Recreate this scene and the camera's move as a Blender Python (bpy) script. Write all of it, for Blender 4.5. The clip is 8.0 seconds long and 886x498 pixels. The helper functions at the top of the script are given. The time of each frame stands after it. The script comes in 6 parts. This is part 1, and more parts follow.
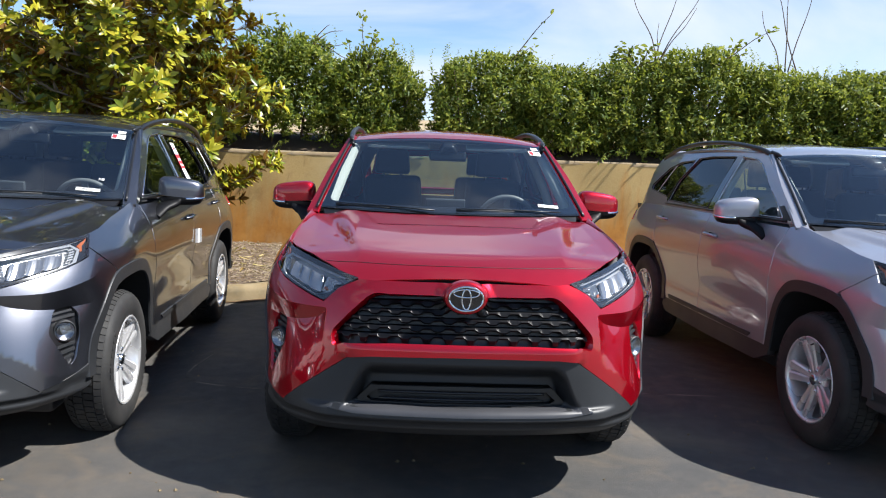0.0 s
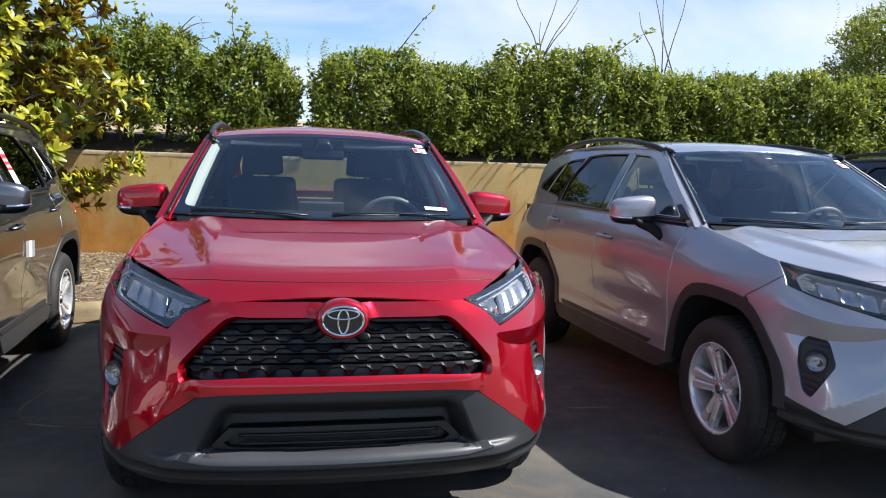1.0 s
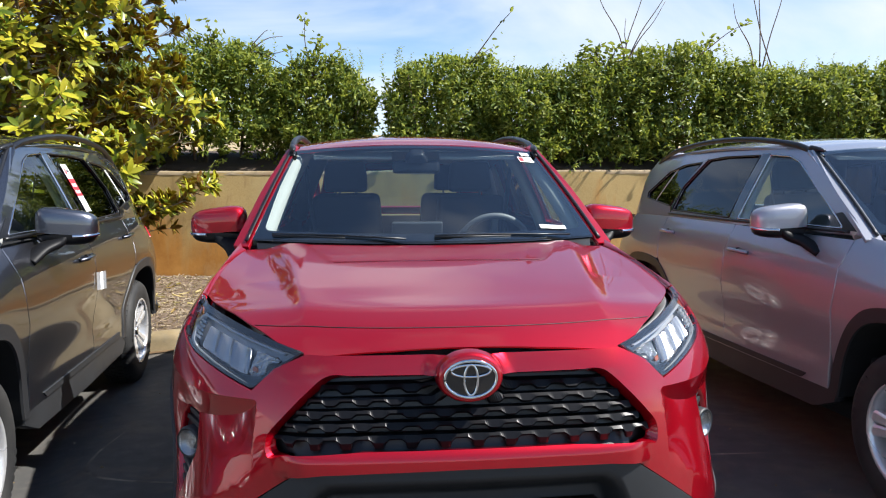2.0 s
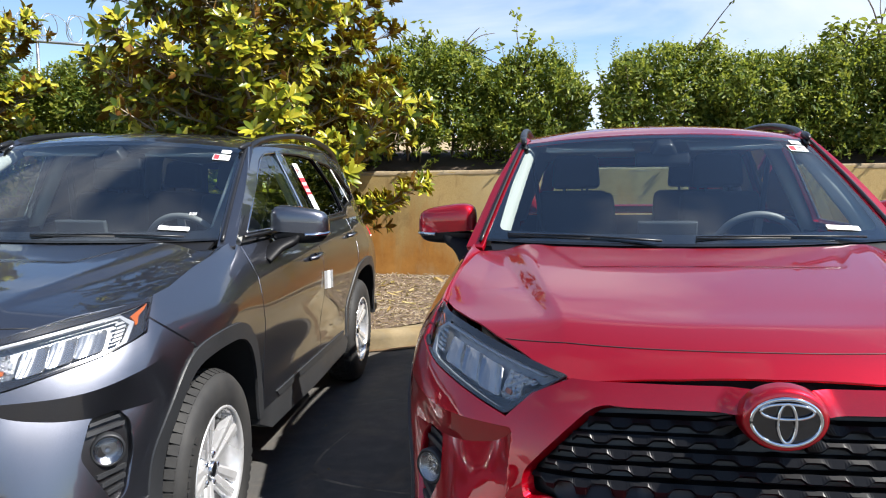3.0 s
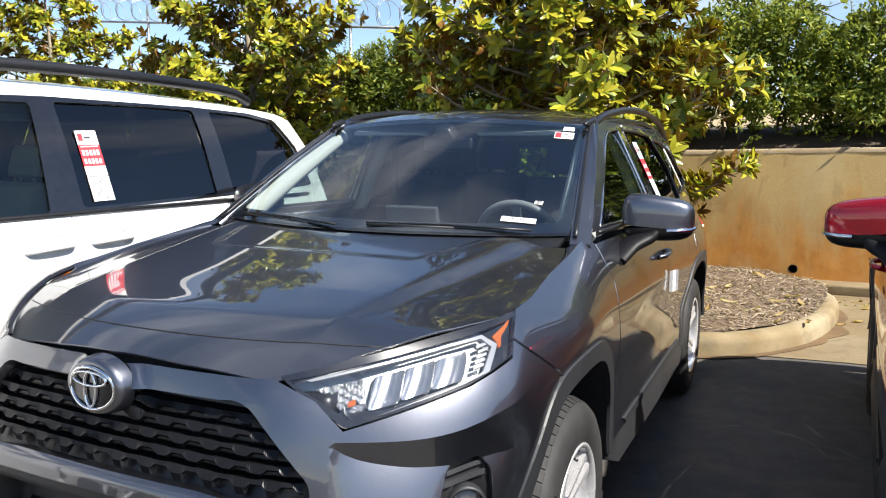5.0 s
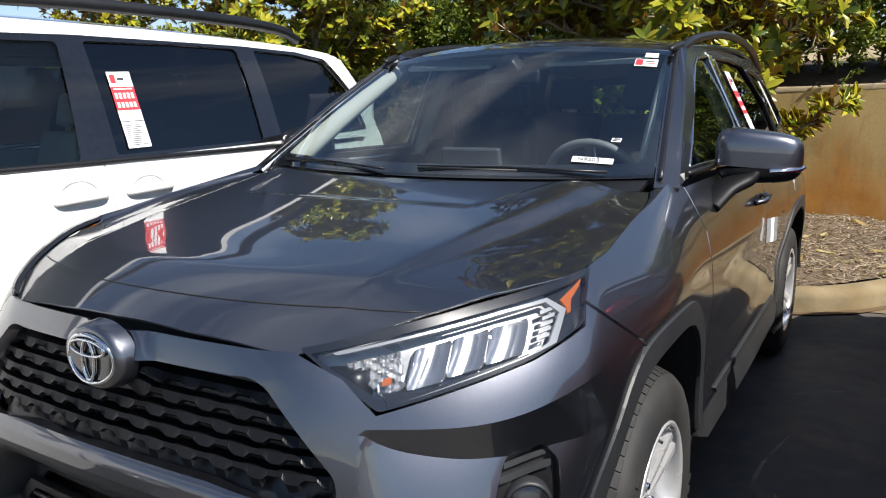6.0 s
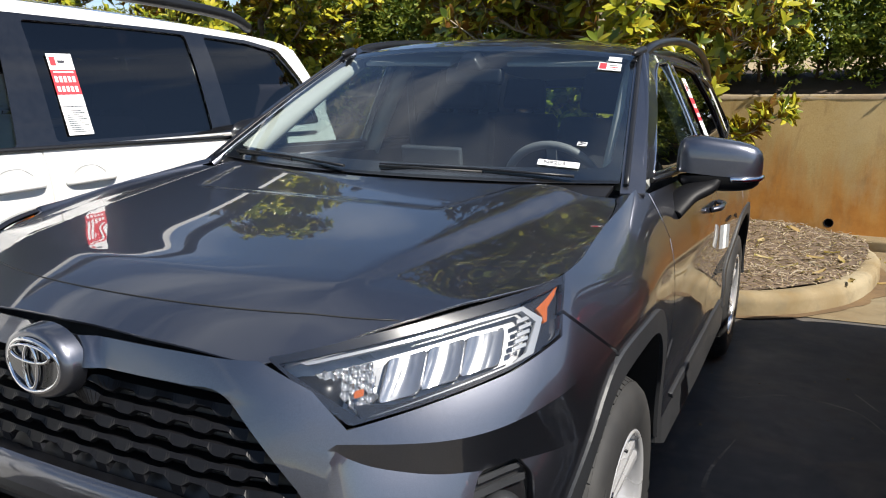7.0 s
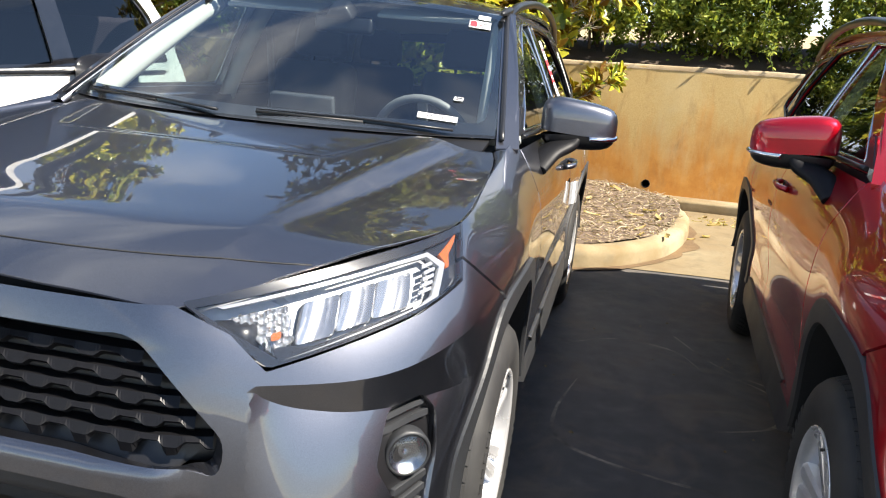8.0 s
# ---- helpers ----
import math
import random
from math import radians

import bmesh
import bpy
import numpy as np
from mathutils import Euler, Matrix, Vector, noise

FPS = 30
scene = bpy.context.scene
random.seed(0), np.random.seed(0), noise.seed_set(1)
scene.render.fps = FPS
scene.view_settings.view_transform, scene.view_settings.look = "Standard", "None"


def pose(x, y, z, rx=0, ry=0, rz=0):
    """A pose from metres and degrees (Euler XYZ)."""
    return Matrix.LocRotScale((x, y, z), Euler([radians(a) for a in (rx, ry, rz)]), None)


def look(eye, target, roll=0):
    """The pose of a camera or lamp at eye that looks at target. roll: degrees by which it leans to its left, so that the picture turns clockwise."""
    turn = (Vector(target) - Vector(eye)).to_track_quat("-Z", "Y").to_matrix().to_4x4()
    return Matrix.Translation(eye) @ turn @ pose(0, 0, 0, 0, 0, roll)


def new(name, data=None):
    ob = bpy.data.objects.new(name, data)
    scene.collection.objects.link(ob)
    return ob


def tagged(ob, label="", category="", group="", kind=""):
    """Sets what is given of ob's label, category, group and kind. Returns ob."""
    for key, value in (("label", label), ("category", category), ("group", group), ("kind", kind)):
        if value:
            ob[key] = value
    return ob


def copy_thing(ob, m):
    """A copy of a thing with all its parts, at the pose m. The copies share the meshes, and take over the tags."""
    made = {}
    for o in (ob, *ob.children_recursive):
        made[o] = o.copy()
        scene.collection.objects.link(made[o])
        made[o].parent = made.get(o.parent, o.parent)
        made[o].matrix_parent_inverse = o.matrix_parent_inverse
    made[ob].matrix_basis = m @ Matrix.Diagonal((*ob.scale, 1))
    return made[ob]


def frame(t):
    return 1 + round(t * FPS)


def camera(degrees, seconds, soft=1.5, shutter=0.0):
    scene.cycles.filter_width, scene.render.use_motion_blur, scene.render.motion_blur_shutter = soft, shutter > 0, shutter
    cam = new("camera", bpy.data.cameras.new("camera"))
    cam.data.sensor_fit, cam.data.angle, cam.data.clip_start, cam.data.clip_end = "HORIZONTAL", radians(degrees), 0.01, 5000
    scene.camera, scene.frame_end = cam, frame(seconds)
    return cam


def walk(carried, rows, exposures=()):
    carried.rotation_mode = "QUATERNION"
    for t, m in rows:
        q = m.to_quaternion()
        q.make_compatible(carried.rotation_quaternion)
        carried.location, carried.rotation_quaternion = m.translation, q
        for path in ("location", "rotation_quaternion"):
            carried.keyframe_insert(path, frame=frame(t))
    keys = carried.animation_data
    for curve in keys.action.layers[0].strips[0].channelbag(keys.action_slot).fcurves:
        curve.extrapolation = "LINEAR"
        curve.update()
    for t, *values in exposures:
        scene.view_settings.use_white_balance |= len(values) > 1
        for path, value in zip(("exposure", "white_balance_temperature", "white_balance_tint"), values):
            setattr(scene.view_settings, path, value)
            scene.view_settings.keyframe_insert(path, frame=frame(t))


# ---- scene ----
cam = camera(60.53, 8.0, 1.1)
# seconds, eye x y z, yaw, pitch, roll
ROWS = [
    (0.0, -0.246, -2.987, 1.411, -2.51, -6.21, -2.13),
    (0.5, -0.240, -2.749, 1.410, -7.96, -5.96, -2.70),
    (1.0, -0.173, -2.514, 1.389, -11.16, -5.71, -1.69),
    (1.2, -0.136, -2.395, 1.373, -10.79, -5.37, -0.37),
    (2.3, -0.356, -1.804, 1.405, -3.01, -5.02, -0.22),
    (2.5, -0.392, -1.753, 1.402, -0.15, -5.08, -0.14),
    (3.0, -0.463, -1.587, 1.378, 8.63, -4.88, 0.67),
    (3.5, -0.540, -1.352, 1.381, 19.94, -4.53, 3.41),
    (4.0, -0.615, -1.248, 1.380, 23.48, -5.60, 2.73),
    (4.5, -0.817, -1.180, 1.397, 27.09, -5.62, 1.40),
    (4.7, -0.897, -1.162, 1.418, 27.69, -5.85, 0.77),
    (5.8, -1.084, -0.878, 1.346, 33.34, -9.13, 1.29),
    (6.0, -1.109, -0.814, 1.356, 34.19, -10.01, 1.54),
    (6.5, -1.120, -0.767, 1.361, 34.78, -10.41, 1.45),
    (7.0, -1.200, -0.798, 1.365, 29.91, -10.40, -0.47),
    (7.5, -1.301, -0.891, 1.343, 25.21, -11.78, -2.12),
    (8.0, -1.316, -0.910, 1.357, 17.46, -13.40, -3.89),
]
EXPOSURES = [(0.0, 1.17, 6200, 10), (2.5, 1.26, 6300, 10), (4.5, 1.38, 6550, 10), (6.0, 0.87, 6450, 10), (6.5, 0.68, 6550, 10), (7.0, 0.95, 6600, 10), (7.5, 1.40, 6780, 10), (8.0, 1.80, 6900, 10)]
walk(cam, [(t, pose(x, y, z, 90 + pitch, roll, yaw)) for t, x, y, z, yaw, pitch, roll in ROWS], EXPOSURES)
# --- end camera ---
# ------------------------------------------------------------ sky and sun
SUN_WAY = Vector((0.85, -0.17, 1.0)).normalized()
SUN_STRENGTH, SKY_STRENGTH = 4.7, 0.080

world = bpy.data.worlds.new("sky")
scene.world = world
world.use_nodes = True
wn, wl = world.node_tree.nodes, world.node_tree.links
wn.clear()
w_out = wn.new("ShaderNodeOutputWorld")
w_bg = wn.new("ShaderNodeBackground")
w_sky = wn.new("ShaderNodeTexSky")
w_sky.sky_type = "NISHITA"
w_sky.sun_disc = False
w_sky.sun_elevation = math.asin(SUN_WAY.z)
w_sky.sun_rotation = math.atan2(SUN_WAY.x, SUN_WAY.y)
w_sky.air_density, w_sky.dust_density, w_sky.ozone_density = 1.0, 0.15, 1.6
w_sky.altitude = 1200
w_bg.inputs["Strength"].default_value = SKY_STRENGTH
# thin slanting streaks of high cloud
w_tc = wn.new("ShaderNodeTexCoord")
w_map = wn.new("ShaderNodeMapping")
w_map.inputs["Rotation"].default_value = (radians(6), radians(-13), radians(20))
w_map.inputs["Location"].default_value = (0.15, 0.4, 0.1)
w_map.inputs["Scale"].default_value = (1.5, 1.1, 5.0)
wl.new(w_tc.outputs["Generated"], w_map.inputs[0])
w_noise = wn.new("ShaderNodeTexNoise")
w_noise.inputs["Scale"].default_value = 0.95
w_noise.inputs["Detail"].default_value = 7.0
w_noise.inputs["Roughness"].default_value = 0.52
w_noise.inputs["Distortion"].default_value = 0.6
wl.new(w_map.outputs[0], w_noise.inputs["Vector"])
w_ramp = wn.new("ShaderNodeValToRGB")
w_ramp.color_ramp.elements[0].position, w_ramp.color_ramp.elements[1].position = 0.465, 0.67
# the streaks thin out towards the zenith
w_sep, w_thin = wn.new("ShaderNodeSeparateXYZ"), wn.new("ShaderNodeMath")
w_thin.operation = "MULTIPLY_ADD"
w_thin.inputs[1].default_value = -0.08
wl.new(w_tc.outputs["Generated"], w_sep.inputs[0])
wl.new(w_sep.outputs["Z"], w_thin.inputs[0])
wl.new(w_noise.outputs["Fac"], w_thin.inputs[2])
wl.new(w_thin.outputs[0], w_ramp.inputs[0])
w_mix = wn.new("ShaderNodeMix")
w_mix.data_type = "RGBA"
wl.new(w_ramp.outputs["Color"], w_mix.inputs["Factor"])
wl.new(w_sky.outputs[0], w_mix.inputs[6])
w_mix.inputs[7].default_value = (5.2, 5.5, 6.05, 1)
wl.new(w_mix.outputs[2], w_bg.inputs["Color"])
wl.new(w_bg.outputs[0], w_out.inputs[0])

sun = new("sun", bpy.data.lights.new("sun", "SUN"))
sun.data.energy, sun.data.angle, sun.data.color = SUN_STRENGTH, radians(0.53), (1.0, 0.955, 0.88)
sun.matrix_world = look(SUN_WAY * 40, (0, 0, 0))


# ------------------------------------------------------------ materials
class Mat:
    """A node material with a short way to add nodes."""

    def __init__(self, name, **given):
        self.m = bpy.data.materials.new(name)
        self.m.use_nodes = True
        self.t = self.m.node_tree
        self.b = self.t.nodes["Principled BSDF"]
        for key, value in given.items():
            self.put(key, value)

    def put(self, key, value):
        key = {"color": "Base Color", "rough": "Roughness", "metal": "Metallic", "coat": "Coat Weight", "coat_rough": "Coat Roughness",
               "spec": "Specular IOR Level", "sheen": "Sheen Weight", "glow": "Emission Strength"}.get(key, key)
        if isinstance(value, tuple) and len(value) == 3:
            value = (*value, 1)
        self.b.inputs[key].default_value = value

    def node(self, kind, **inputs):
        n = self.t.nodes.new("ShaderNode" + kind)
        for key, value in inputs.items():
            n.inputs[key.replace("_", " ")].default_value = value
        return n

    def link(self, a, b):
        self.t.links.new(a, b)

    def coords(self, scale=(1, 1, 1), which="Object"):
        tc, mp = self.node("TexCoord"), self.node("Mapping")
        mp.inputs["Scale"].default_value = scale
        self.link(tc.outputs[which], mp.inputs[0])
        return mp.outputs[0]

    def noise(self, scale, detail=4, rough=0.55, at=None, distortion=0.0):
        n = self.node("TexNoise", Scale=scale, Detail=detail, Roughness=rough, Distortion=distortion)
        self.link(at if at else self.coords(), n.inputs["Vector"])
        return n.outputs["Fac"]

    def ramp(self, fac, stops):
        n = self.node("ValToRGB")
        r = n.color_ramp
        while len(r.elements) < len(stops):
            r.elements.new(0.5)
        for e, (at, c) in zip(r.elements, stops):
            e.position = at
            e.color = (*c, 1) if isinstance(c, tuple) else (c, c, c, 1)
        self.link(fac, n.inputs[0])
        return n.outputs["Color"]

    def mix(self, fac, a, b, mode="MIX"):
        n = self.node("Mix")
        n.data_type, n.blend_type = "RGBA", mode
        for s, v in ((n.inputs["Factor"], fac), (n.inputs[6], a), (n.inputs[7], b)):
            if isinstance(v, (int, float)):
                s.default_value = v
            elif isinstance(v, tuple):
                s.default_value = (*v, 1)
            else:
                self.link(v, s)
        return n.outputs[2]

    def math(self, op, a, b=0.0):
        n = self.node("Math")
        n.operation = op
        for s, v in zip(n.inputs, (a, b)):
            if isinstance(v, (int, float)):
                s.default_value = v
            else:
                self.link(v, s)
        return n.outputs[0]

    def bump(self, height, strength=0.3, distance=0.01):
        n = self.node("Bump", Strength=strength, Distance=distance)
        self.link(height, n.inputs["Height"])
        self.link(n.outputs[0], self.b.inputs["Normal"])

    def color(self, out):
        self.link(out, self.b.inputs["Base Color"])

    def rough(self, out):
        self.link(out, self.b.inputs["Roughness"])


def paint(name, base, metal=0.55, rough=0.40, flake=0.25, coat_ior=1.55):
    """Car paint: metal flake under a clear coat, with a faint dust film."""
    m = Mat(name, metal=metal, rough=rough, coat=1.0, coat_rough=0.01)
    m.put("Coat IOR", coat_ior)
    m.put("spec", 0.1)
    fl = m.noise(900, 2, 0.6)
    dust = m.noise(5, 5, 0.6)
    lo = tuple(c * (1 - flake) for c in base)
    hi = tuple(min(1, c * (1 + flake)) for c in base)
    m.color(m.ramp(fl, [(0.3, lo), (0.7, hi)]))
    m.link(m.ramp(dust, [(0.35, 0.0), (0.8, 0.010)]), m.b.inputs["Coat Roughness"])
    return m.m


def plain(name, color, rough=0.5, metal=0.0, grain=0.12, scale=60, bump=0.0, **more):
    """An even material with a fine grain and a broad unevenness."""
    m = Mat(name, metal=metal, **more)
    n = m.noise(scale, 4)
    big = m.noise(3.0, 3)
    both = m.math("ADD", m.math("MULTIPLY", n, 0.6), m.math("MULTIPLY", big, 0.4))
    lo = tuple(max(0, c * (1 - grain * 2)) for c in color)
    hi = tuple(min(1, c * (1 + grain * 2)) for c in color)
    m.color(m.ramp(both, [(0.3, lo), (0.7, hi)]))
    m.rough(m.ramp(big, [(0.3, max(0.02, rough * 0.85)), (0.7, min(1, rough * 1.15))]))
    if bump:
        m.bump(n, bump, 0.002)
    return m.m


def clear_pane(name, tint, gloss_rough=0.0, gloss=0.07):
    """A thin pane: see-through with a tint, and mirror gloss that grows towards grazing."""
    m = Mat(name)
    m.t.nodes.remove(m.b)
    out = m.t.nodes["Material Output"]
    tr, gl, mx, lw = m.node("BsdfTransparent"), m.node("BsdfGlossy", Roughness=gloss_rough), m.node("MixShader"), m.node("LayerWeight", Blend=0.5)
    tr.inputs["Color"].default_value = (*tint, 1)
    m.link(m.math("ADD", m.math("MULTIPLY", m.math("POWER", lw.outputs["Facing"], 5.0), 1 - gloss), gloss), mx.inputs[0])
    m.link(tr.outputs[0], mx.inputs[1])
    m.link(gl.outputs[0], mx.inputs[2])
    m.link(mx.outputs[0], out.inputs["Surface"])
    return m.m


RED = paint("candy_red_paint", (0.37, 0.0004, 0.009), 0.66, 0.36, 0.25, 1.60)
GREY = paint("magnetic_grey_paint", (0.112, 0.116, 0.137), 1.0, 0.38, 0.35, 1.72)
SILVER = paint("silver_paint", (0.37, 0.37, 0.41), 0.70, 0.42, 0.12, 1.62)
NAVY = paint("dark_blue_paint", (0.03, 0.035, 0.055), 0.4, 0.35)
WHITE = paint("white_paint", (0.60, 0.59, 0.57), 0.0, 0.35, 0.02)
PLASTIC = plain("dark_grey_plastic", (0.017, 0.018, 0.020), 0.50, 0, 0.12, 400, 0.15)
BLACK = plain("black_plastic", (0.007, 0.007, 0.008), 0.38, 0, 0.2, 300)
GLOSS_BLACK = plain("gloss_black_trim", (0.008, 0.008, 0.009), 0.10, 0, 0.2, 40, coat=1.0)
RUBBER_SEAL = plain("rubber_seal", (0.012, 0.012, 0.012), 0.6)
CHROME = plain("chrome", (0.72, 0.73, 0.75), 0.07, 1.0, 0.03)
SATIN = plain("satin_metal_trim", (0.55, 0.56, 0.58), 0.22, 1.0, 0.04)
ALLOY = plain("silver_alloy", (0.72, 0.72, 0.73), 0.27, 0.65, 0.05, 30)
ALLOY_DARK = plain("grey_alloy", (0.20, 0.20, 0.21), 0.35, 0.7, 0.08, 30)
GLASS = clear_pane("windshield_glass", (0.68, 0.78, 0.80), 0.0, 0.17)
DOOR_GLASS = clear_pane("door_glass", (0.58, 0.70, 0.66), 0.0, 0.16)
PRIVACY = clear_pane("privacy_glass", (0.04, 0.04, 0.05), 0.0, 0.095)
LENS = clear_pane("lamp_lens", (0.95, 0.96, 0.97))
REFLECTOR = plain("lamp_reflector", (0.40, 0.405, 0.415), 0.20, 0.85, 0.06, 150)
WHITE_STRIP = plain("white_light_strip", (0.36, 0.365, 0.37), 0.20, 0.5, 0.02)
AMBER = plain("amber_lens", (0.30, 0.068, 0.005), 0.12, 0, 0.1, 120, coat=1.0)
TAIL_RED = plain("red_lens", (0.35, 0.005, 0.01), 0.12, 0, 0.1, 120, coat=1.0)
DARK_TRIM = plain("dark_cabin_trim", (0.028, 0.030, 0.034), 0.55, 0, 0.1, 200, 0.1)
LINER = plain("pale_headliner", (0.42, 0.42, 0.38), 0.8, 0, 0.06, 300, 0.1)
SEAT_CLOTH = plain("grey_seat_cloth", (0.026, 0.027, 0.030), 0.85, 0, 0.15, 350, 0.2)
PALE_SEAT = plain("pale_grey_seat_leather", (0.36, 0.35, 0.32), 0.55, 0, 0.08, 200, 0.1)
PAPER = plain("white_paper", (0.78, 0.78, 0.76), 0.6, 0, 0.03)
RED_PRINT = plain("red_print", (0.62, 0.03, 0.04), 0.5, 0, 0.04)
INK = plain("dark_ink", (0.03, 0.03, 0.04), 0.6)
FOIL = plain("silver_foil_tag", (0.6, 0.62, 0.64), 0.3, 0.6, 0.08)


def tyre_rubber():
    m = Mat("tyre_rubber", rough=0.72)
    a, b = m.noise(40, 5), m.noise(6, 4)
    m.color(m.mix(m.ramp(b, [(0.35, 0.0), (0.75, 1.0)]), (0.009, 0.009, 0.010), (0.032, 0.031, 0.029)))
    m.bump(a, 0.15, 0.002)
    return m.m


TYRE = tyre_rubber()
LAMP_FRAME = plain("lamp_frame", (0.012, 0.012, 0.014), 0.18, 0.0, 0.1, 60)
ARM_BLACK = plain("matt_black_plastic", (0.006, 0.006, 0.007), 0.55, 0, 0.1, 300, 0.1, spec=0.2)
LAMP_BOWL = plain("lamp_bowl", (0.33, 0.333, 0.34), 0.30, 0.35, 0.1, 60)


def asphalt():
    m = Mat("asphalt", rough=0.85)
    at = m.coords()
    grit = m.noise(260, 3, 0.7, at)
    mid = m.noise(9, 5, 0.6, at)
    big = m.noise(0.8, 4, 0.6, at)
    c = m.ramp(grit, [(0.25, (0.019, 0.019, 0.019)), (0.55, (0.058, 0.057, 0.056)), (0.8, (0.14, 0.134, 0.126))])
    c = m.mix(m.ramp(big, [(0.42, 0.0), (0.70, 0.7)]), c, (0.112, 0.098, 0.081))
    c = m.mix(m.ramp(m.noise(2.6, 6, 0.68, at, 0.8), [(0.49, 0.0), (0.68, 0.7)]), c, (0.125, 0.098, 0.070))
    c = m.mix(m.ramp(mid, [(0.55, 0.0), (0.76, 0.4)]), c, (0.085, 0.073, 0.058))
    m.color(c)
    m.rough(m.ramp(mid, [(0.3, 0.95), (0.7, 0.7)]))
    m.bump(grit, 0.6, 0.004)
    return m.m


def concrete(name, base, stain, amount=0.6, streak=False):
    m = Mat(name, rough=0.9)
    at = m.coords()
    fine = m.noise(120, 4, 0.65, at)
    mid = m.noise(7, 6, 0.65, at)
    big = m.noise(1.3, 5, 0.6, m.coords((1, 1, 0.35)) if streak else at)
    c = m.ramp(fine, [(0.25, tuple(v * 0.78 for v in base)), (0.75, tuple(min(1, v * 1.12) for v in base))])
    c = m.mix(m.ramp(big, [(0.35, 0.0), (0.68, amount)]), c, stain)
    c = m.mix(m.ramp(mid, [(0.50, 0.0), (0.74, 0.6)]), c, tuple(v * 0.42 for v in base))
    m.color(c)
    m.bump(m.math("ADD", fine, m.math("MULTIPLY", mid, 2.0)), 0.5, 0.006)
    return m.m


def wall_coat():
    """Stained orange clay splash over grey-tan render, stronger low down, with runs."""
    m = Mat("stained_wall_render", rough=0.92)
    at = m.coords()
    fine, mid = m.noise(70, 5, 0.65, at), m.noise(5, 6, 0.62, at)
    run = m.noise(2.2, 6, 0.62, m.coords((1.2, 1.2, 0.22)))
    sep = m.node("SeparateXYZ")
    m.link(at, sep.inputs[0])
    height = m.math("ADD", m.math("MULTIPLY", sep.outputs["Z"], -0.42), m.math("MULTIPLY", run, 1.25))
    soak = m.ramp(height, [(0.16, 0.0), (0.46, 1.0)])
    tan = m.ramp(fine, [(0.25, (0.45, 0.305, 0.115)), (0.75, (0.57, 0.41, 0.175))])
    clay = m.ramp(mid, [(0.28, (0.42, 0.17, 0.028)), (0.72, (0.58, 0.28, 0.062))])
    c = m.mix(soak, tan, clay)
    spots = m.ramp(m.noise(19, 4, 0.7, at), [(0.66, 0.0), (0.74, 0.55)])
    c = m.mix(spots, c, (0.22, 0.10, 0.035))
    pale = m.ramp(m.noise(1.1, 6, 0.65, m.coords((1, 1, 0.6))), [(0.50, 0.0), (0.66, 0.55)])
    c = m.mix(pale, c, (0.55, 0.45, 0.25))
    grime = m.ramp(m.noise(3.1, 6, 0.7, m.coords((1.6, 1.6, 0.5)), 0.6), [(0.54, 0.0), (0.72, 0.5)])
    c = m.mix(grime, c, (0.24, 0.14, 0.055))
    m.color(c)
    m.bump(m.math("ADD", m.math("MULTIPLY", fine, .5), m.math("MULTIPLY", mid, 2.5)), 0.18, 0.006)
    return m.m


def leaf_mat(name, stops, under=None, rough=0.45, gloss=0.4):
    """Leaves: each one its own tint, light shining through."""
    m = Mat(name, rough=rough, spec=gloss)
    geo = m.node("NewGeometry")
    c = m.ramp(geo.outputs["Random Per Island"], stops)
    m.color(c)
    out = m.t.nodes["Material Output"]
    tl, mx = m.node("BsdfTranslucent"), m.node("MixShader")
    mx.inputs[0].default_value = 0.44
    m.link(m.mix(0.4, c, (0.48, 0.50, 0.05)), tl.inputs["Color"])
    m.link(m.b.outputs[0], mx.inputs[1])
    m.link(tl.outputs[0], mx.inputs[2])
    m.link(mx.outputs[0], out.inputs["Surface"])
    return m.m


ASPHALT = asphalt()
CONCRETE = concrete("stained_concrete", (0.215, 0.170, 0.098), (0.150, 0.098, 0.042), 0.9)
KERB = concrete("weathered_kerb_concrete", (0.33, 0.275, 0.175), (0.18, 0.125, 0.055), 1.0)
WALL = wall_coat()
WALL_TOP = concrete("wall_cap_concrete", (0.36, 0.285, 0.18), (0.22, 0.15, 0.075), 0.7)
SOIL = concrete("dark_soil", (0.075, 0.052, 0.034), (0.045, 0.03, 0.02), 0.7)
BED_SOIL = concrete("mulch_soil", (0.15, 0.105, 0.07), (0.11, 0.075, 0.05), 0.6)
DRY_BANK = concrete("dry_bank", (0.40, 0.30, 0.17), (0.20, 0.17, 0.08), 0.7)
WASHED_DIRT = concrete("washed_brown_dirt", (0.15, 0.092, 0.040), (0.085, 0.050, 0.022), 0.8)
BARK = concrete("grey_bark", (0.34, 0.29, 0.21), (0.20, 0.16, 0.10), 0.6)
TWIG = concrete("brown_twig", (0.16, 0.11, 0.07), (0.09, 0.06, 0.04), 0.6)
HEDGE_LEAF = leaf_mat("hedge_leaf", [(0.0, (0.024, 0.054, 0.010)), (0.40, (0.085, 0.140, 0.020)), (0.75, (0.21, 0.255, 0.036)), (1.0, (0.42, 0.43, 0.09))], rough=0.50, gloss=0.32)
MAG_LEAF = leaf_mat("magnolia_leaf", [(0.0, (0.065, 0.115, 0.012)), (0.25, (0.20, 0.25, 0.020)), (0.50, (0.42, 0.42, 0.030)),
                                      (0.80, (0.56, 0.51, 0.040)), (1.0, (0.68, 0.59, 0.065))], rough=0.28, gloss=0.55)
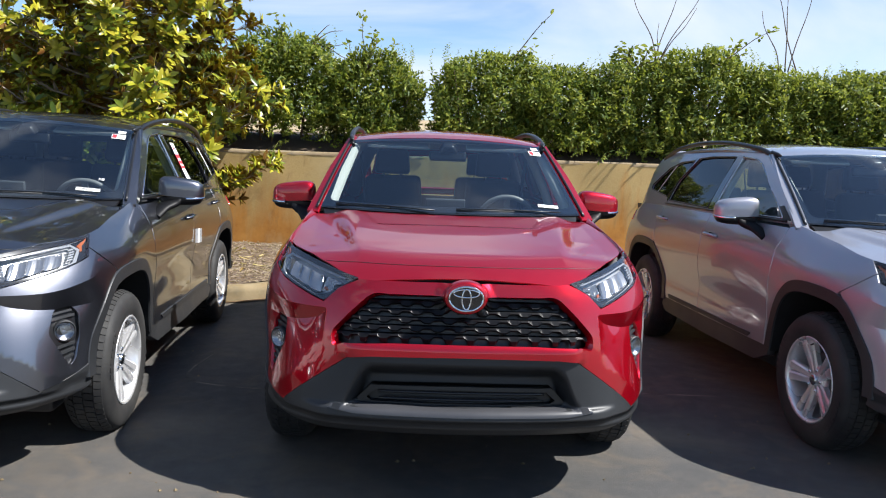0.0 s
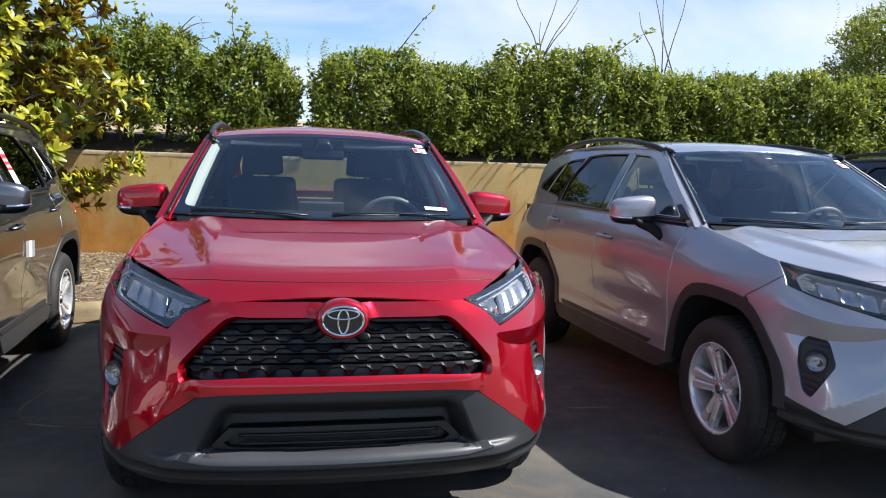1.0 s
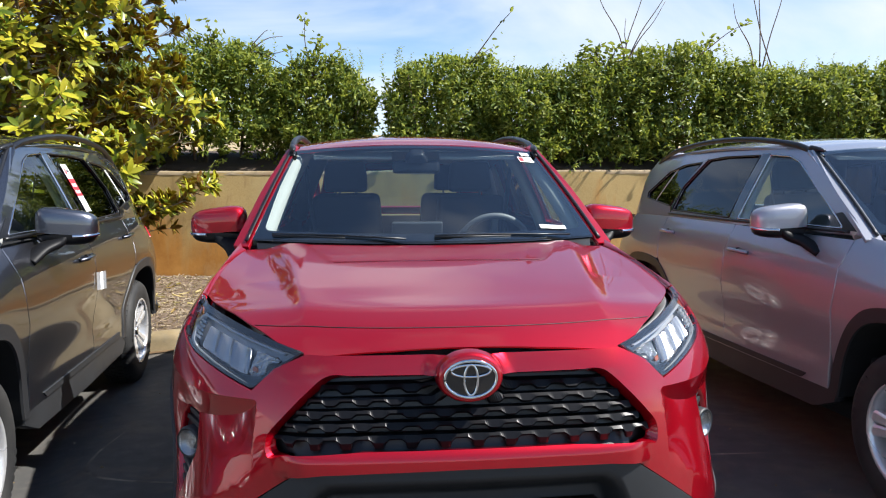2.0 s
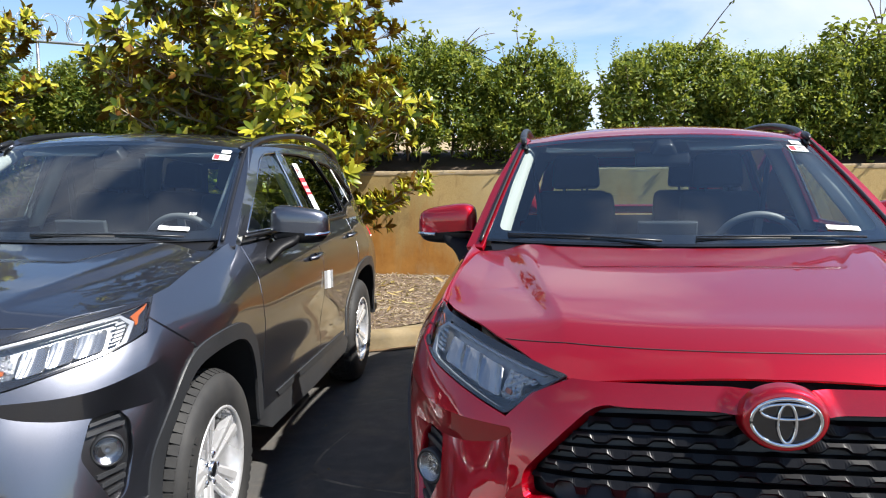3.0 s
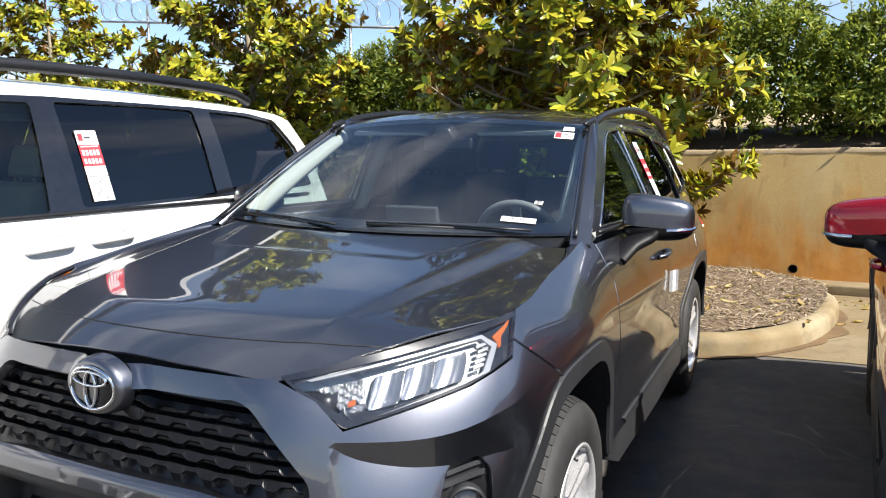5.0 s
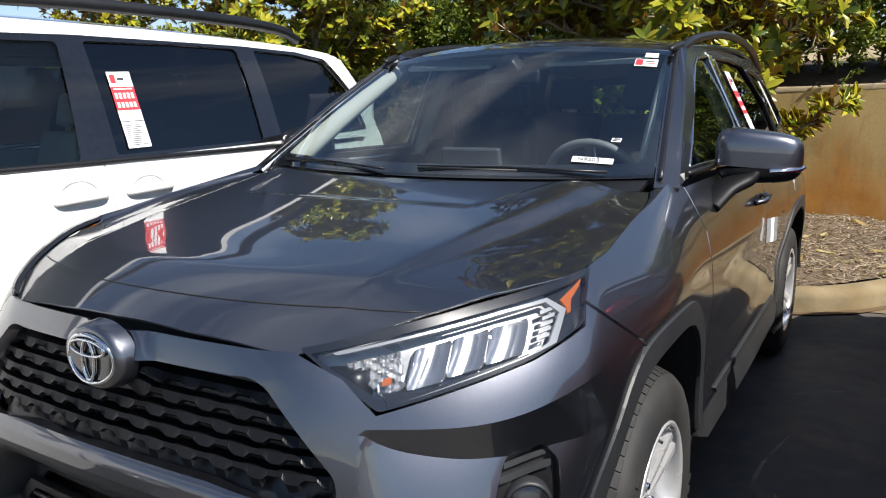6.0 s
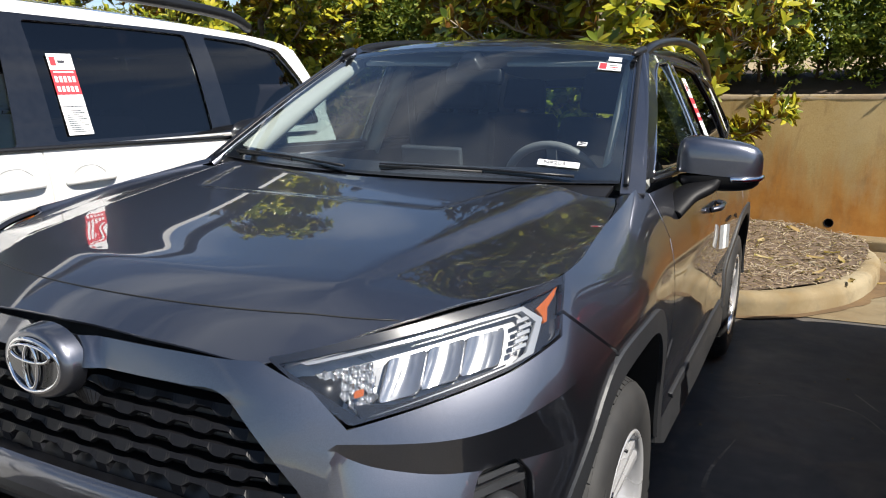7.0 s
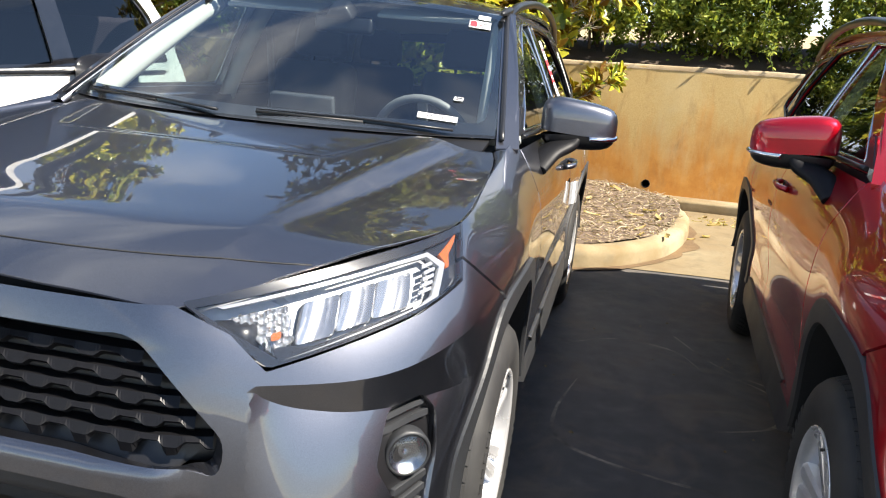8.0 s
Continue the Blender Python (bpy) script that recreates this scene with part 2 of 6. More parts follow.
VINE_LEAF = leaf_mat("vine_leaf", [(0.0, (0.05, 0.09, 0.02)), (1.0, (0.16, 0.20, 0.05))])
CHIP = leaf_mat("mulch_chip", [(0.0, (0.14, 0.092, 0.062)), (0.4, (0.33, 0.245, 0.175)), (0.8, (0.52, 0.42, 0.32)), (1.0, (0.62, 0.54, 0.41))], rough=0.9, gloss=0.1)
DEAD_LEAF = leaf_mat("dead_leaf", [(0.0, (0.35, 0.22, 0.08)), (1.0, (0.62, 0.50, 0.26))], rough=0.7, gloss=0.2)
STEEL = plain("galvanised_steel", (0.35, 0.36, 0.37), 0.4, 0.8, 0.1)
HOLE_DARK = plain("dark_pipe", (0.01, 0.009, 0.008), 0.9)


# ------------------------------------------------------------ mesh helpers
from mathutils import geometry


def thing(name, label, category, at=None, group="", kind=""):
    """An Empty at a thing's base, which parents its parts."""
    ob = new(name)
    ob.empty_display_size = 0.2
    if at is not None:
        ob.matrix_world = at
    return tagged(ob, label, category, group, kind)


def mesh_of(name, verts, faces, smooth=True, normals=None):
    me = bpy.data.meshes.new(name)
    me.from_pydata([tuple(v) for v in verts], [], [tuple(f) for f in faces])
    me.update()
    me.polygons.foreach_set("use_smooth", [smooth] * len(me.polygons))
    if normals is not None:
        me.normals_split_custom_set_from_vertices([tuple(n) for n in normals])
    return me


def part(name, me, material, parent=None, label=""):
    """One mesh object under a thing or a part. me: a mesh or a bmesh."""
    if isinstance(me, bmesh.types.BMesh):
        bm, me = me, bpy.data.meshes.new(name)
        bm.to_mesh(me)
        bm.free()
    ob = new(name, me)
    if material and not me.materials:
        me.materials.append(material)
    ob.parent = parent
    return tagged(ob, label)


def soft(bm, width=0.004, segments=2):
    bmesh.ops.bevel(bm, geom=bm.edges[:], offset=width, segments=segments, affect="EDGES", profile=0.6)
    for f in bm.faces:
        f.smooth = True
    return bm


def block(size, at=(0, 0, 0), turn=None, bevel=0.004, taper=None):
    """A bevelled block; taper: scale of the top in x and y."""
    bm = bmesh.new()
    bmesh.ops.create_cube(bm, size=1)
    for v in bm.verts:
        if taper and v.co.z > 0:
            v.co.x *= taper[0]
            v.co.y *= taper[1]
        v.co = Vector((v.co.x * size[0], v.co.y * size[1], v.co.z * size[2]))
    if bevel:
        soft(bm, bevel)
    m = Matrix.Translation(at) @ (turn if turn else Matrix())
    bm.transform(m)
    return bm


def join(*bms):
    """Several bmeshes as one part."""
    out = bmesh.new()
    for b in bms:
        me = bpy.data.meshes.new("join")
        b.to_mesh(me)
        b.free()
        out.from_mesh(me)
        bpy.data.meshes.remove(me)
    return out


def lathe(profile, n=64, axis="X"):
    """A ring of faces from (radius, offset) pairs about an axis."""
    bm = bmesh.new()
    rings = []
    for r, o in profile:
        ring = []
        for i in range(n):
            a = 2 * math.pi * i / n
            c, s = r * math.cos(a), r * math.sin(a)
            ring.append(bm.verts.new({"X": (o, c, s), "Y": (c, o, s), "Z": (c, s, o)}[axis]))
        rings.append(ring)
    for a, b in zip(rings, rings[1:]):
        for i in range(n):
            f = bm.faces.new((a[i], a[(i + 1) % n], b[(i + 1) % n], b[i]))
            f.smooth = True
    bmesh.ops.recalc_face_normals(bm, faces=bm.faces[:])
    return bm


def tube(path, radius, sides=8, close_ends=True, flat=1.0):
    """A swept tube along points; radius: a number or one for each point; flat: height to width."""
    pts = [Vector(p) for p in path]
    bm = bmesh.new()
    rings = []
    for i, p in enumerate(pts):
        way = (pts[min(i + 1, len(pts) - 1)] - pts[max(i - 1, 0)]).normalized()
        side = way.cross(Vector((0, 0, 1)))
        side = side.normalized() if side.length > 1e-4 else Vector((1, 0, 0))
        up = side.cross(way).normalized()
        r = radius[i] if isinstance(radius, (list, tuple)) else radius
        rings.append([bm.verts.new(p + (side * math.cos(a) + up * math.sin(a) * flat) * r) for a in (2 * math.pi * k / sides for k in range(sides))])
    for a, b in zip(rings, rings[1:]):
        for i in range(sides):
            bm.faces.new((a[i], a[(i + 1) % sides], b[(i + 1) % sides], b[i])).smooth = True
    if close_ends:
        bm.faces.new(rings[0][::-1])
        bm.faces.new(rings[-1])
    bmesh.ops.recalc_face_normals(bm, faces=bm.faces[:])
    return bm


def glide(points, n=8, loop=False):
    """A smooth line through points (Catmull-Rom)."""
    p = np.array(points, float)
    p = np.vstack([p[-1:], p, p[:2]]) if loop else np.vstack([2 * p[0] - p[1], p, 2 * p[-1] - p[-2]])
    out = []
    for i in range(1, len(p) - 2):
        a, b, c, d = p[i - 1:i + 3]
        for t in np.linspace(0, 1, n, endpoint=False):
            out.append(0.5 * (2 * b + (c - a) * t + (2 * a - 5 * b + 4 * c - d) * t * t + (3 * b - a - 3 * c + d) * t ** 3))
    if not loop:
        out.append(p[-2])
    return np.array(out)


def dense(poly, step):
    out = []
    for a, b in zip(poly, np.roll(poly, -1, axis=0)):
        k = max(1, int(np.ceil(np.hypot(*(b - a)) / step)))
        out += [a + (b - a) * i / k for i in range(k)]
    return np.array(out)


def rounded(poly, r):
    """A polygon with its corners cut round."""
    poly, out = np.array(poly, float), []
    n = len(poly)
    for i in range(n):
        p, a, b = poly[i], poly[i - 1], poly[(i + 1) % n]
        u, v = a - p, b - p
        k = min(r, 0.45 * np.hypot(*u), 0.45 * np.hypot(*v))
        s, e = p + u / np.hypot(*u) * k, p + v / np.hypot(*v) * k
        out += [s * (1 - t) ** 2 + 2 * p * t * (1 - t) + e * t * t for t in (0, 0.25, 0.5, 0.75, 1)]
    return np.array(out)


def inside(pts, poly):
    x, y = pts[:, 0], pts[:, 1]
    hit = np.zeros(len(pts), bool)
    for (ax, ay), (bx, by) in zip(poly, np.roll(poly, -1, axis=0)):
        cross = (ay > y) != (by > y)
        hit ^= cross & (x < (bx - ax) * (y - ay) / (by - ay + 1e-12) + ax)
    return hit


def fill(poly, holes=(), step=0.03, extra=None):
    """Points and triangles that fill a plane polygon with holes."""
    loops = [dense(np.array(p, float), step) for p in (poly, *holes)]
    pts, edges = [], []
    for lp in loops:
        k = len(pts)
        pts += list(lp)
        edges += [(k + i, k + (i + 1) % len(lp)) for i in range(len(lp))]
    if extra is not None:
        ok = inside(extra, loops[0])
        for h in loops[1:]:
            ok &= ~inside(extra, h)
        near = np.array(pts)
        ok &= np.array([np.min(np.hypot(near[:, 0] - a, near[:, 1] - b)) > .004 for a, b in extra])
        pts += list(extra[ok])
    rim = np.array(pts)
    lo, hi = rim.min(0), rim.max(0)
    g = []
    for j, y in enumerate(np.arange(lo[1], hi[1], step * 0.87)):
        g += [(x + (j % 2) * step / 2, y) for x in np.arange(lo[0], hi[0], step)]
    g = np.array(g)
    keep = inside(g, loops[0])
    for h in loops[1:]:
        keep &= ~inside(g, h)
    g = g[keep]
    if len(g):
        d = np.full(len(g), 9.0)
        for r in rim:
            d = np.minimum(d, np.hypot(g[:, 0] - r[0], g[:, 1] - r[1]))
        g = g[d > step * 0.5]
        pts += list(g)
    v, _, f, *_ = geometry.delaunay_2d_cdt([Vector(p) for p in pts], edges, [], 0, 1e-7, False)
    v = np.array([tuple(p) for p in v])
    f = np.array([t for t in f if len(t) == 3])
    mid = v[f].mean(1)
    ok = inside(mid, loops[0])
    for h in loops[1:]:
        ok &= ~inside(mid, h)
    return v, f[ok]


def facing(surf, uv, e=1.5e-3):
    """Unit normals of a surface that maps (n, 2) to (n, 3)."""
    du = surf(uv + [e, 0]) - surf(uv - [e, 0])
    dv = surf(uv + [0, e]) - surf(uv - [0, e])
    n = np.cross(du, dv)
    return n / np.maximum(np.linalg.norm(n, axis=1, keepdims=True), 1e-12)


def panel_mesh(name, poly, surf, holes=(), step=0.03, lip=0.012, off=0.0, flip=False, mirror=False, extra=None, zones=None):
    """A sheet cut from a curved surface, with its edges turned in by lip; zones: number of the facet a point lies in, for sharp folds."""
    uv, tris = fill(poly, holes, step, extra)
    at = uv
    if zones is not None:
        mid = uv[tris].mean(1)
        zone = zones(mid)
        heart, found, new_tris = [], {}, []
        for t, m, z in zip(tris, mid, zone):
            row = []
            for i in t:
                key = (int(i), int(z))
                if key not in found:
                    found[key] = len(heart)
                    heart.append([uv[i], np.zeros(2), 0])
                h = heart[found[key]]
                h[1] = h[1] + m
                h[2] += 1
                row.append(found[key])
            new_tris.append(row)
        uv = np.array([h[0] for h in heart])
        at = uv + .5 * (np.array([h[1] / h[2] for h in heart]) - uv)
        tris = np.array(new_tris)
    n = facing(surf, at) * (-1 if flip else 1)
    p = surf(uv) + n * off
    a, b, c = p[tris[:, 0]], p[tris[:, 1]], p[tris[:, 2]]
    faces = [tuple(t) for t in tris]
    if (np.cross(b - a, c - a) * n[tris[:, 0]]).sum() < 0:
        faces = [t[::-1] for t in faces]
    verts, norms = list(p), list(n)
    if lip:
        count = {}
        for t in faces:
            for e in zip(t, t[1:] + t[:1]):
                key = frozenset(tuple(np.round(uv[k], 6)) for k in e)
                count[key] = e if key not in count else None
        for e in filter(None, count.values()):
            i, j = e
            k = len(verts)
            q = [p[j], p[i], p[i] - n[i] * lip, p[j] - n[j] * lip]
            side = np.cross(q[1] - q[0], q[3] - q[0])
            side = side / max(np.linalg.norm(side), 1e-9)
            soft_n = side * 0.8 + (n[i] + n[j]) * 0.3
            verts += q
            norms += [soft_n, soft_n, side, side]
            faces.append((k, k + 1, k + 2, k + 3))
    verts, norms = np.array(verts), np.array(norms)
    if mirror:
        verts, norms = verts * [-1, 1, 1], norms * [-1, 1, 1]
        faces = [f[::-1] for f in faces]
    return mesh_of(name, verts, faces, True, norms)


def sym(half):
    """A closed outline from its half with x >= 0, listed from the middle round to the middle."""
    half = [tuple(p) for p in half]
    return np.array(half + [(-x, y) for x, y in half[::-1] if x > 1e-6], float)


def ease(t):
    t = np.clip(t, 0, 1)
    return t * t * (3 - 2 * t)


def words(name, text, size, at, material, parent=None):
    """Built-in lettering as a thin mesh."""
    cu = bpy.data.curves.new(name, "FONT")
    cu.body, cu.size, cu.extrude, cu.align_x, cu.align_y = text, size, 0.0004, "CENTER", "CENTER"
    tmp = bpy.data.objects.new(name, cu)
    me = bpy.data.meshes.new_from_object(tmp)
    bpy.data.objects.remove(tmp)
    me.transform(at)
    return part(name, me, material, parent)


# ------------------------------------------------------------ the body surface of the compact SUV
# The car's own axes: x to its left-hand side as it faces the camera, y from nose to tail, z up.
# Plan lines at four heights, from the middle of the nose round one side to the middle of the tail.
PLAN_LOW = [(0, 0), (.25, .010), (.45, .035), (.62, .09), (.76, .205), (.85, .36), (.888, .56), (.902, .94), (.893, 1.4),
            (.893, 2.3), (.893, 3.1), (.91, 3.62), (.90, 4.2), (.78, 4.50), (.4, 4.57), (0, 4.58)]
PLAN_MID = [(0, .038), (.25, .044), (.44, .058), (.58, .115), (.745, .225), (.85, .375), (.895, .56), (.908, .94), (.905, 1.4),
            (.902, 2.3), (.902, 3.1), (.91, 3.62), (.90, 4.2), (.76, 4.50), (.4, 4.59), (0, 4.60)]
PLAN_HIGH = [(0, .094), (.25, .103), (.44, .137), (.585, .235), (.73, .370), (.822, .49), (.860, .62), (.888, .94), (.893, 1.4),
             (.908, 2.3), (.908, 3.1), (.905, 3.62), (.87, 4.2), (.70, 4.48), (.4, 4.56), (0, 4.58)]
PLAN_BELT = [(0, .20), (.25, .22), (.40, .29), (.53, .41), (.630, .55), (.690, .66), (.722, .76), (.746, 1.0), (.800, 1.4),
             (.838, 2.3), (.838, 3.1), (.825, 3.62), (.78, 4.15), (.62, 4.42), (.35, 4.50), (0, 4.52)]
LEVELS = np.array([0.40, 0.70, 0.95, 1.14])


class Shell:
    """Sides of a body, as a sheet over (q, z): q runs round the plan from the middle of the nose, as sideways plus backward way."""

    def __init__(self, plans, levels):
        self.levels, self.lines = np.array(levels), []
        for plan in plans:
            p = np.array(plan, float)
            p = np.vstack([[-p[1, 0], p[1, 1]], p, [-p[-2, 0], p[-2, 1]]])
            out = []
            for i in range(1, len(p) - 2):
                a, b, c, d = p[i - 1:i + 3]
                t = np.linspace(0, 1, 24, endpoint=False)[:, None]
                out.append(0.5 * (2 * b + (c - a) * t + (2 * a - 5 * b + 4 * c - d) * t * t + (3 * b - a - 3 * c + d) * t ** 3))
            out = np.vstack(out + [p[-2:-1]])
            q = np.r_[0, np.cumsum(np.abs(np.diff(out, axis=0)).sum(1))]
            self.lines.append((q, out))

    def blend(self, z):
        z = np.clip(z, 0.20, 1.22)
        L = self.levels
        w = []
        for i in range(len(L)):
            k = np.ones_like(z)
            for j in range(len(L)):
                if j != i:
                    k = k * (z - L[j]) / (L[i] - L[j])
            w.append(k)
        low = np.clip((L[0] - z) / 0.2, 0, 1)[:, None]
        w = np.array(w).T
        return w * (1 - low) + np.eye(len(L))[0] * low

    def plan(self, q, z):
        w = self.blend(z)
        x, y = np.zeros_like(q), np.zeros_like(q)
        for k, (s, p) in enumerate(self.lines):
            x += w[:, k] * np.interp(q, s, p[:, 0])
            y += w[:, k] * np.interp(q, s, p[:, 1])
        return x, y

    def bulge(self, q, z):
        return np.zeros_like(q)

    def __call__(self, uv):
        q, z = np.abs(uv[:, 0]), uv[:, 1]
        s = np.where(uv[:, 0] < 0, -1.0, 1.0)
        x, y = self.plan(q, z)
        x2, y2 = self.plan(q + 0.01, z)
        tx, ty = x2 - x, y2 - y
        k = np.maximum(np.hypot(tx, ty), 1e-9)
        d = self.bulge(q, z)
        return np.c_[s * (x + ty / k * d), y - tx / k * d, z]

    def q_at(self, y, z):
        """The q of the side point that lies y behind the nose."""
        q = np.linspace(0.9, 5.0, 1600)
        return float(np.interp(y, self.plan(q, np.full_like(q, z))[1], q))

    def side(self, pts):
        return np.array([(self.q_at(y, z), z) for y, z in pts])

    def spot(self, x, y, z):
        return (abs(x) + y - float(self.plan(np.zeros(1), np.array([z]))[1][0]), z)


FOLD_TOP = glide([(.66, .811), (.9, .808), (1.05, .815), (1.2, .836), (1.4, .870)], 16)
FOLD_LOW = glide([(.655, .806), (.70, .780), (.77, .758), (.88, .741), (1.0, .732), (1.15, .728), (1.4, .74)], 16)


def fold_lines(q):
    """Heights of the two edges of the fold in the bumper, below the lamps."""
    return np.interp(q, FOLD_TOP[:, 0], FOLD_TOP[:, 1]), np.interp(q, FOLD_LOW[:, 0], FOLD_LOW[:, 1])


class SuvShell(Shell):
    def bulge(self, q, z):
        # fold in the bumper below the lamps: overhang, then a face that comes out again
        c1, c2 = fold_lines(q)
        deep = 0.050 * (1 - np.exp(-np.maximum(q - .655, 0) / .10)) * (1 - ease((q - 1.14) / .30))
        foot = .60 - .16 * ease((q - .62) / .52)
        d = -deep * np.clip((c1 - z) / np.maximum(c1 - c2, .008), 0, 1) * np.clip((z - foot) / (c2 - foot), 0, 1)
        # badge dome, and the bar over the grille
        e = np.sqrt((q / .118) ** 2 + ((z - .885) / .078) ** 2)
        d = d + 0.018 * (1 - ease((e - .80) / .30))
        d = d + 0.004 * ease((z - .86) / .03) * (1 - ease((z - .935) / .02)) * (1 - ease((q - .40) / .12))
        # bar below the grille
        d = d + 0.022 * ease((z - .61) / .02) * (1 - ease((z - .675) / .03)) * (1 - ease((q - .46) / .12))
        # doors: hollow low down, a crease along the middle
        door = ease((q - 2.2) / .3) * (1 - ease((q - 4.0) / .3))
        d = d - 0.008 * door * np.exp(-((z - .62) / .11) ** 2) + 0.006 * door * np.exp(-((z - .50) / .05) ** 2)
        # swelling over the wheels
        for at in (1.80, 4.50):
            d = d + 0.017 * np.exp(-((q - at) / .32) ** 2) * np.exp(-((z - .92) / .08) ** 2)
        return d


SUV = SuvShell([PLAN_LOW, PLAN_MID, PLAN_HIGH, PLAN_BELT], LEVELS)


class Lower(SuvShell):
    """The plain plastic lower bumper: a frame, a hollow inside it, and a lip below."""

    def bulge(self, q, z):
        front = 1 - ease((q - .95) / .25)
        edge = np.interp(z, [.30, .42, .43, .60, .62], [.40, .52, .54, .43, .40])
        hollow = ease((edge - q) / .07) * ease((z - .425) / .012) * (1 - ease((z - .535) / .075))
        lip = 0.018 * ease((z - .345) / .02) * (1 - ease((z - .418) / .012)) * (1 - ease((q - .6) / .2))
        tuck = -0.05 * ease((.355 - z) / .05)
        groove = -0.012 * np.exp(-((z - .375) / .006) ** 2) * front
        return 0.004 - 0.10 * hollow * front + lip + tuck + groove - 0.022 * ease((q - .85) / .3) * ease((.44 - z) / .06)


LOWER = Lower([PLAN_LOW, PLAN_MID, PLAN_HIGH, PLAN_BELT], LEVELS)


def hood_surf(p):
    """The bonnet over (x, y): a raised middle, a sloping face on each side of it that widens to the rear, and flat shoulders outside."""
    x, y = p[:, 0], p[:, 1]
    ax = np.abs(x)
    run = y - 0.064 * np.minimum(ax / .44, 1.6) ** 2
    zc = np.interp(run, np.linspace(-.1, 1.3, 1401), HOOD_LINE)
    fall = 0.036 * (ax / .8) ** 1.7
    ridge = 0.395 + 0.150 * np.clip(y, 0, 1.2)
    wide = .045 + .070 * np.clip((y - .28) / .92, 0, 1)
    drop = .026 * np.clip((y - .24) / .50, 0, 1) ** .8
    down = ease((ax - ridge) / wide)
    out = -.006 * np.minimum(ax / .45, 1.1) ** 2 + drop * down
    edge = np.clip((ax - ridge - wide) / np.maximum(.80 - ridge - wide, .05), 0, 1.2)
    out = out + (.029 - drop) * edge
    back = ease((y - .16 - 1.3 * np.clip(ax - .45, 0, .4)) / .38)
    z = zc - fall * (1 - back) - out * back
    pan = ease((0.50 - ax - 0.35 * (1.1 - y)) / .05) * ease((y - .84) / .06)
    z = z - 0.005 * pan
    return np.c_[x, y, z]


HOOD_PTS = glide([(-.1, .870), (.04, .924), (.094, .953), (.175, .995), (.27, 1.029), (.32, 1.038), (.42, 1.050), (.60, 1.076), (.85, 1.111), (1.13, 1.150), (1.3, 1.172)], 12)
HOOD_LINE = np.interp(np.linspace(-.2, 1.4, 1601), HOOD_PTS[:, 0], HOOD_PTS[:, 1])
HOOD_LINE = np.convolve(HOOD_LINE, np.hanning(61) / np.hanning(61).sum(), "same")[100:1501]


def roof_height(y):
    return np.interp(y, ROOF_PTS[:, 0], ROOF_PTS[:, 1])


ROOF_PTS = glide([(1.90, 1.575), (1.97, 1.594), (2.15, 1.634), (2.5, 1.664), (3.0, 1.682), (3.4, 1.676), (3.9, 1.646), (4.40, 1.588), (4.5, 1.57)], 12)


def roof_surf(p):
    x, y = p[:, 0], p[:, 1]
    return np.c_[x, y, roof_height(y) - 0.052 * (np.abs(x) / .62) ** 2.3]


def belt_half(y):
    return np.interp(y, BELT_Y, BELT_X)


BELT_Q = np.linspace(0.9, 5.3, 300)
BELT_X, BELT_Y = SUV.plan(BELT_Q, np.full(300, 1.14))
BELT_X, BELT_Y = BELT_X[np.r_[True, np.diff(np.maximum.accumulate(BELT_Y)) > 0]], BELT_Y[np.r_[True, np.diff(np.maximum.accumulate(BELT_Y)) > 0]]


def cabin_surf(p):
    """Upper sides of the cabin over (y, z)."""
    y, z = p[:, 0], p[:, 1]
    w = (z - 1.14) / 0.46
    low = belt_half(y)
    top = np.interp(y, [1.3, 2.0, 3.6, 4.3, 4.6], [.64, .622, .622, .57, .52])
    return np.c_[low + (top - low) * w + 0.055 * w * (1 - w), y, z]


def screen_surf(p):
    """The windshield over (s, v): s across, -1 to 1, v from cowl to roof."""
    s, v = p[:, 0], p[:, 1]
    low = np.c_[s * .752, 1.185 + .165 * s * s, 1.152 + .010 * s * s]
    top = np.c_[s * .618, 1.965 + .065 * s * s, 1.594 - .028 * s * s]
    out = low + (top - low) * v[:, None]
    out[:, 2] += 0.020 * 4 * v * (1 - v) * (1 - .5 * s * s)
    return out


def tail_surf(p):
    """The upper tailgate over (x, z)."""
    x, z = p[:, 0], p[:, 1]
    return np.c_[x, 4.52 - .62 * (z - 1.14) - .08 * (x / .6) ** 2, z]


def arch(hub, grow=0.0):
    """The wheel opening in (y, z), front foot to rear foot; grow widens it."""
    g = grow
    return [(hub - .440 - g, .40), (hub - .425 - g, .50), (hub - .385 - g, .615), (hub - .27 - .75 * g, .750 + .6 * g), (hub - .13 - .4 * g, .800 + g),
            (hub + .15 + .4 * g, .805 + g), (hub + .30 + .75 * g, .745 + .6 * g), (hub + .40 + g, .590), (hub + .445 + g, .40)]


def arch_run(hub, grow=0.0):
    return [tuple(p) for p in glide(arch(hub, grow), 5)]


FRONT_HUB, REAR_HUB, HUB_Z, TYRE_R = 0.935, 3.622, 0.353, 0.358
FLARE = 0.060

# corner marks of the front, as (q, z) on the shell
LAMP_IN, LAMP_LOW = SUV.spot(.440, .137, .943), SUV.spot(.575, .181, .838)
LAMP_TIP, LAMP_SIDE, LAMP_CORNER = SUV.spot(.795, .645, 1.038), SUV.spot(.820, .556, .981), SUV.spot(.844, .450, .932)
SEAM_END = SUV.spot(.895, .717, .862)
CHIN, BAR_LOW = SUV.spot(.747, .208, .401), (0.50, .627)
GRILLE_TOP, GRILLE_SIDE, GRILLE_LOW = (.400, .889), (.608, .722), (.598, .660)


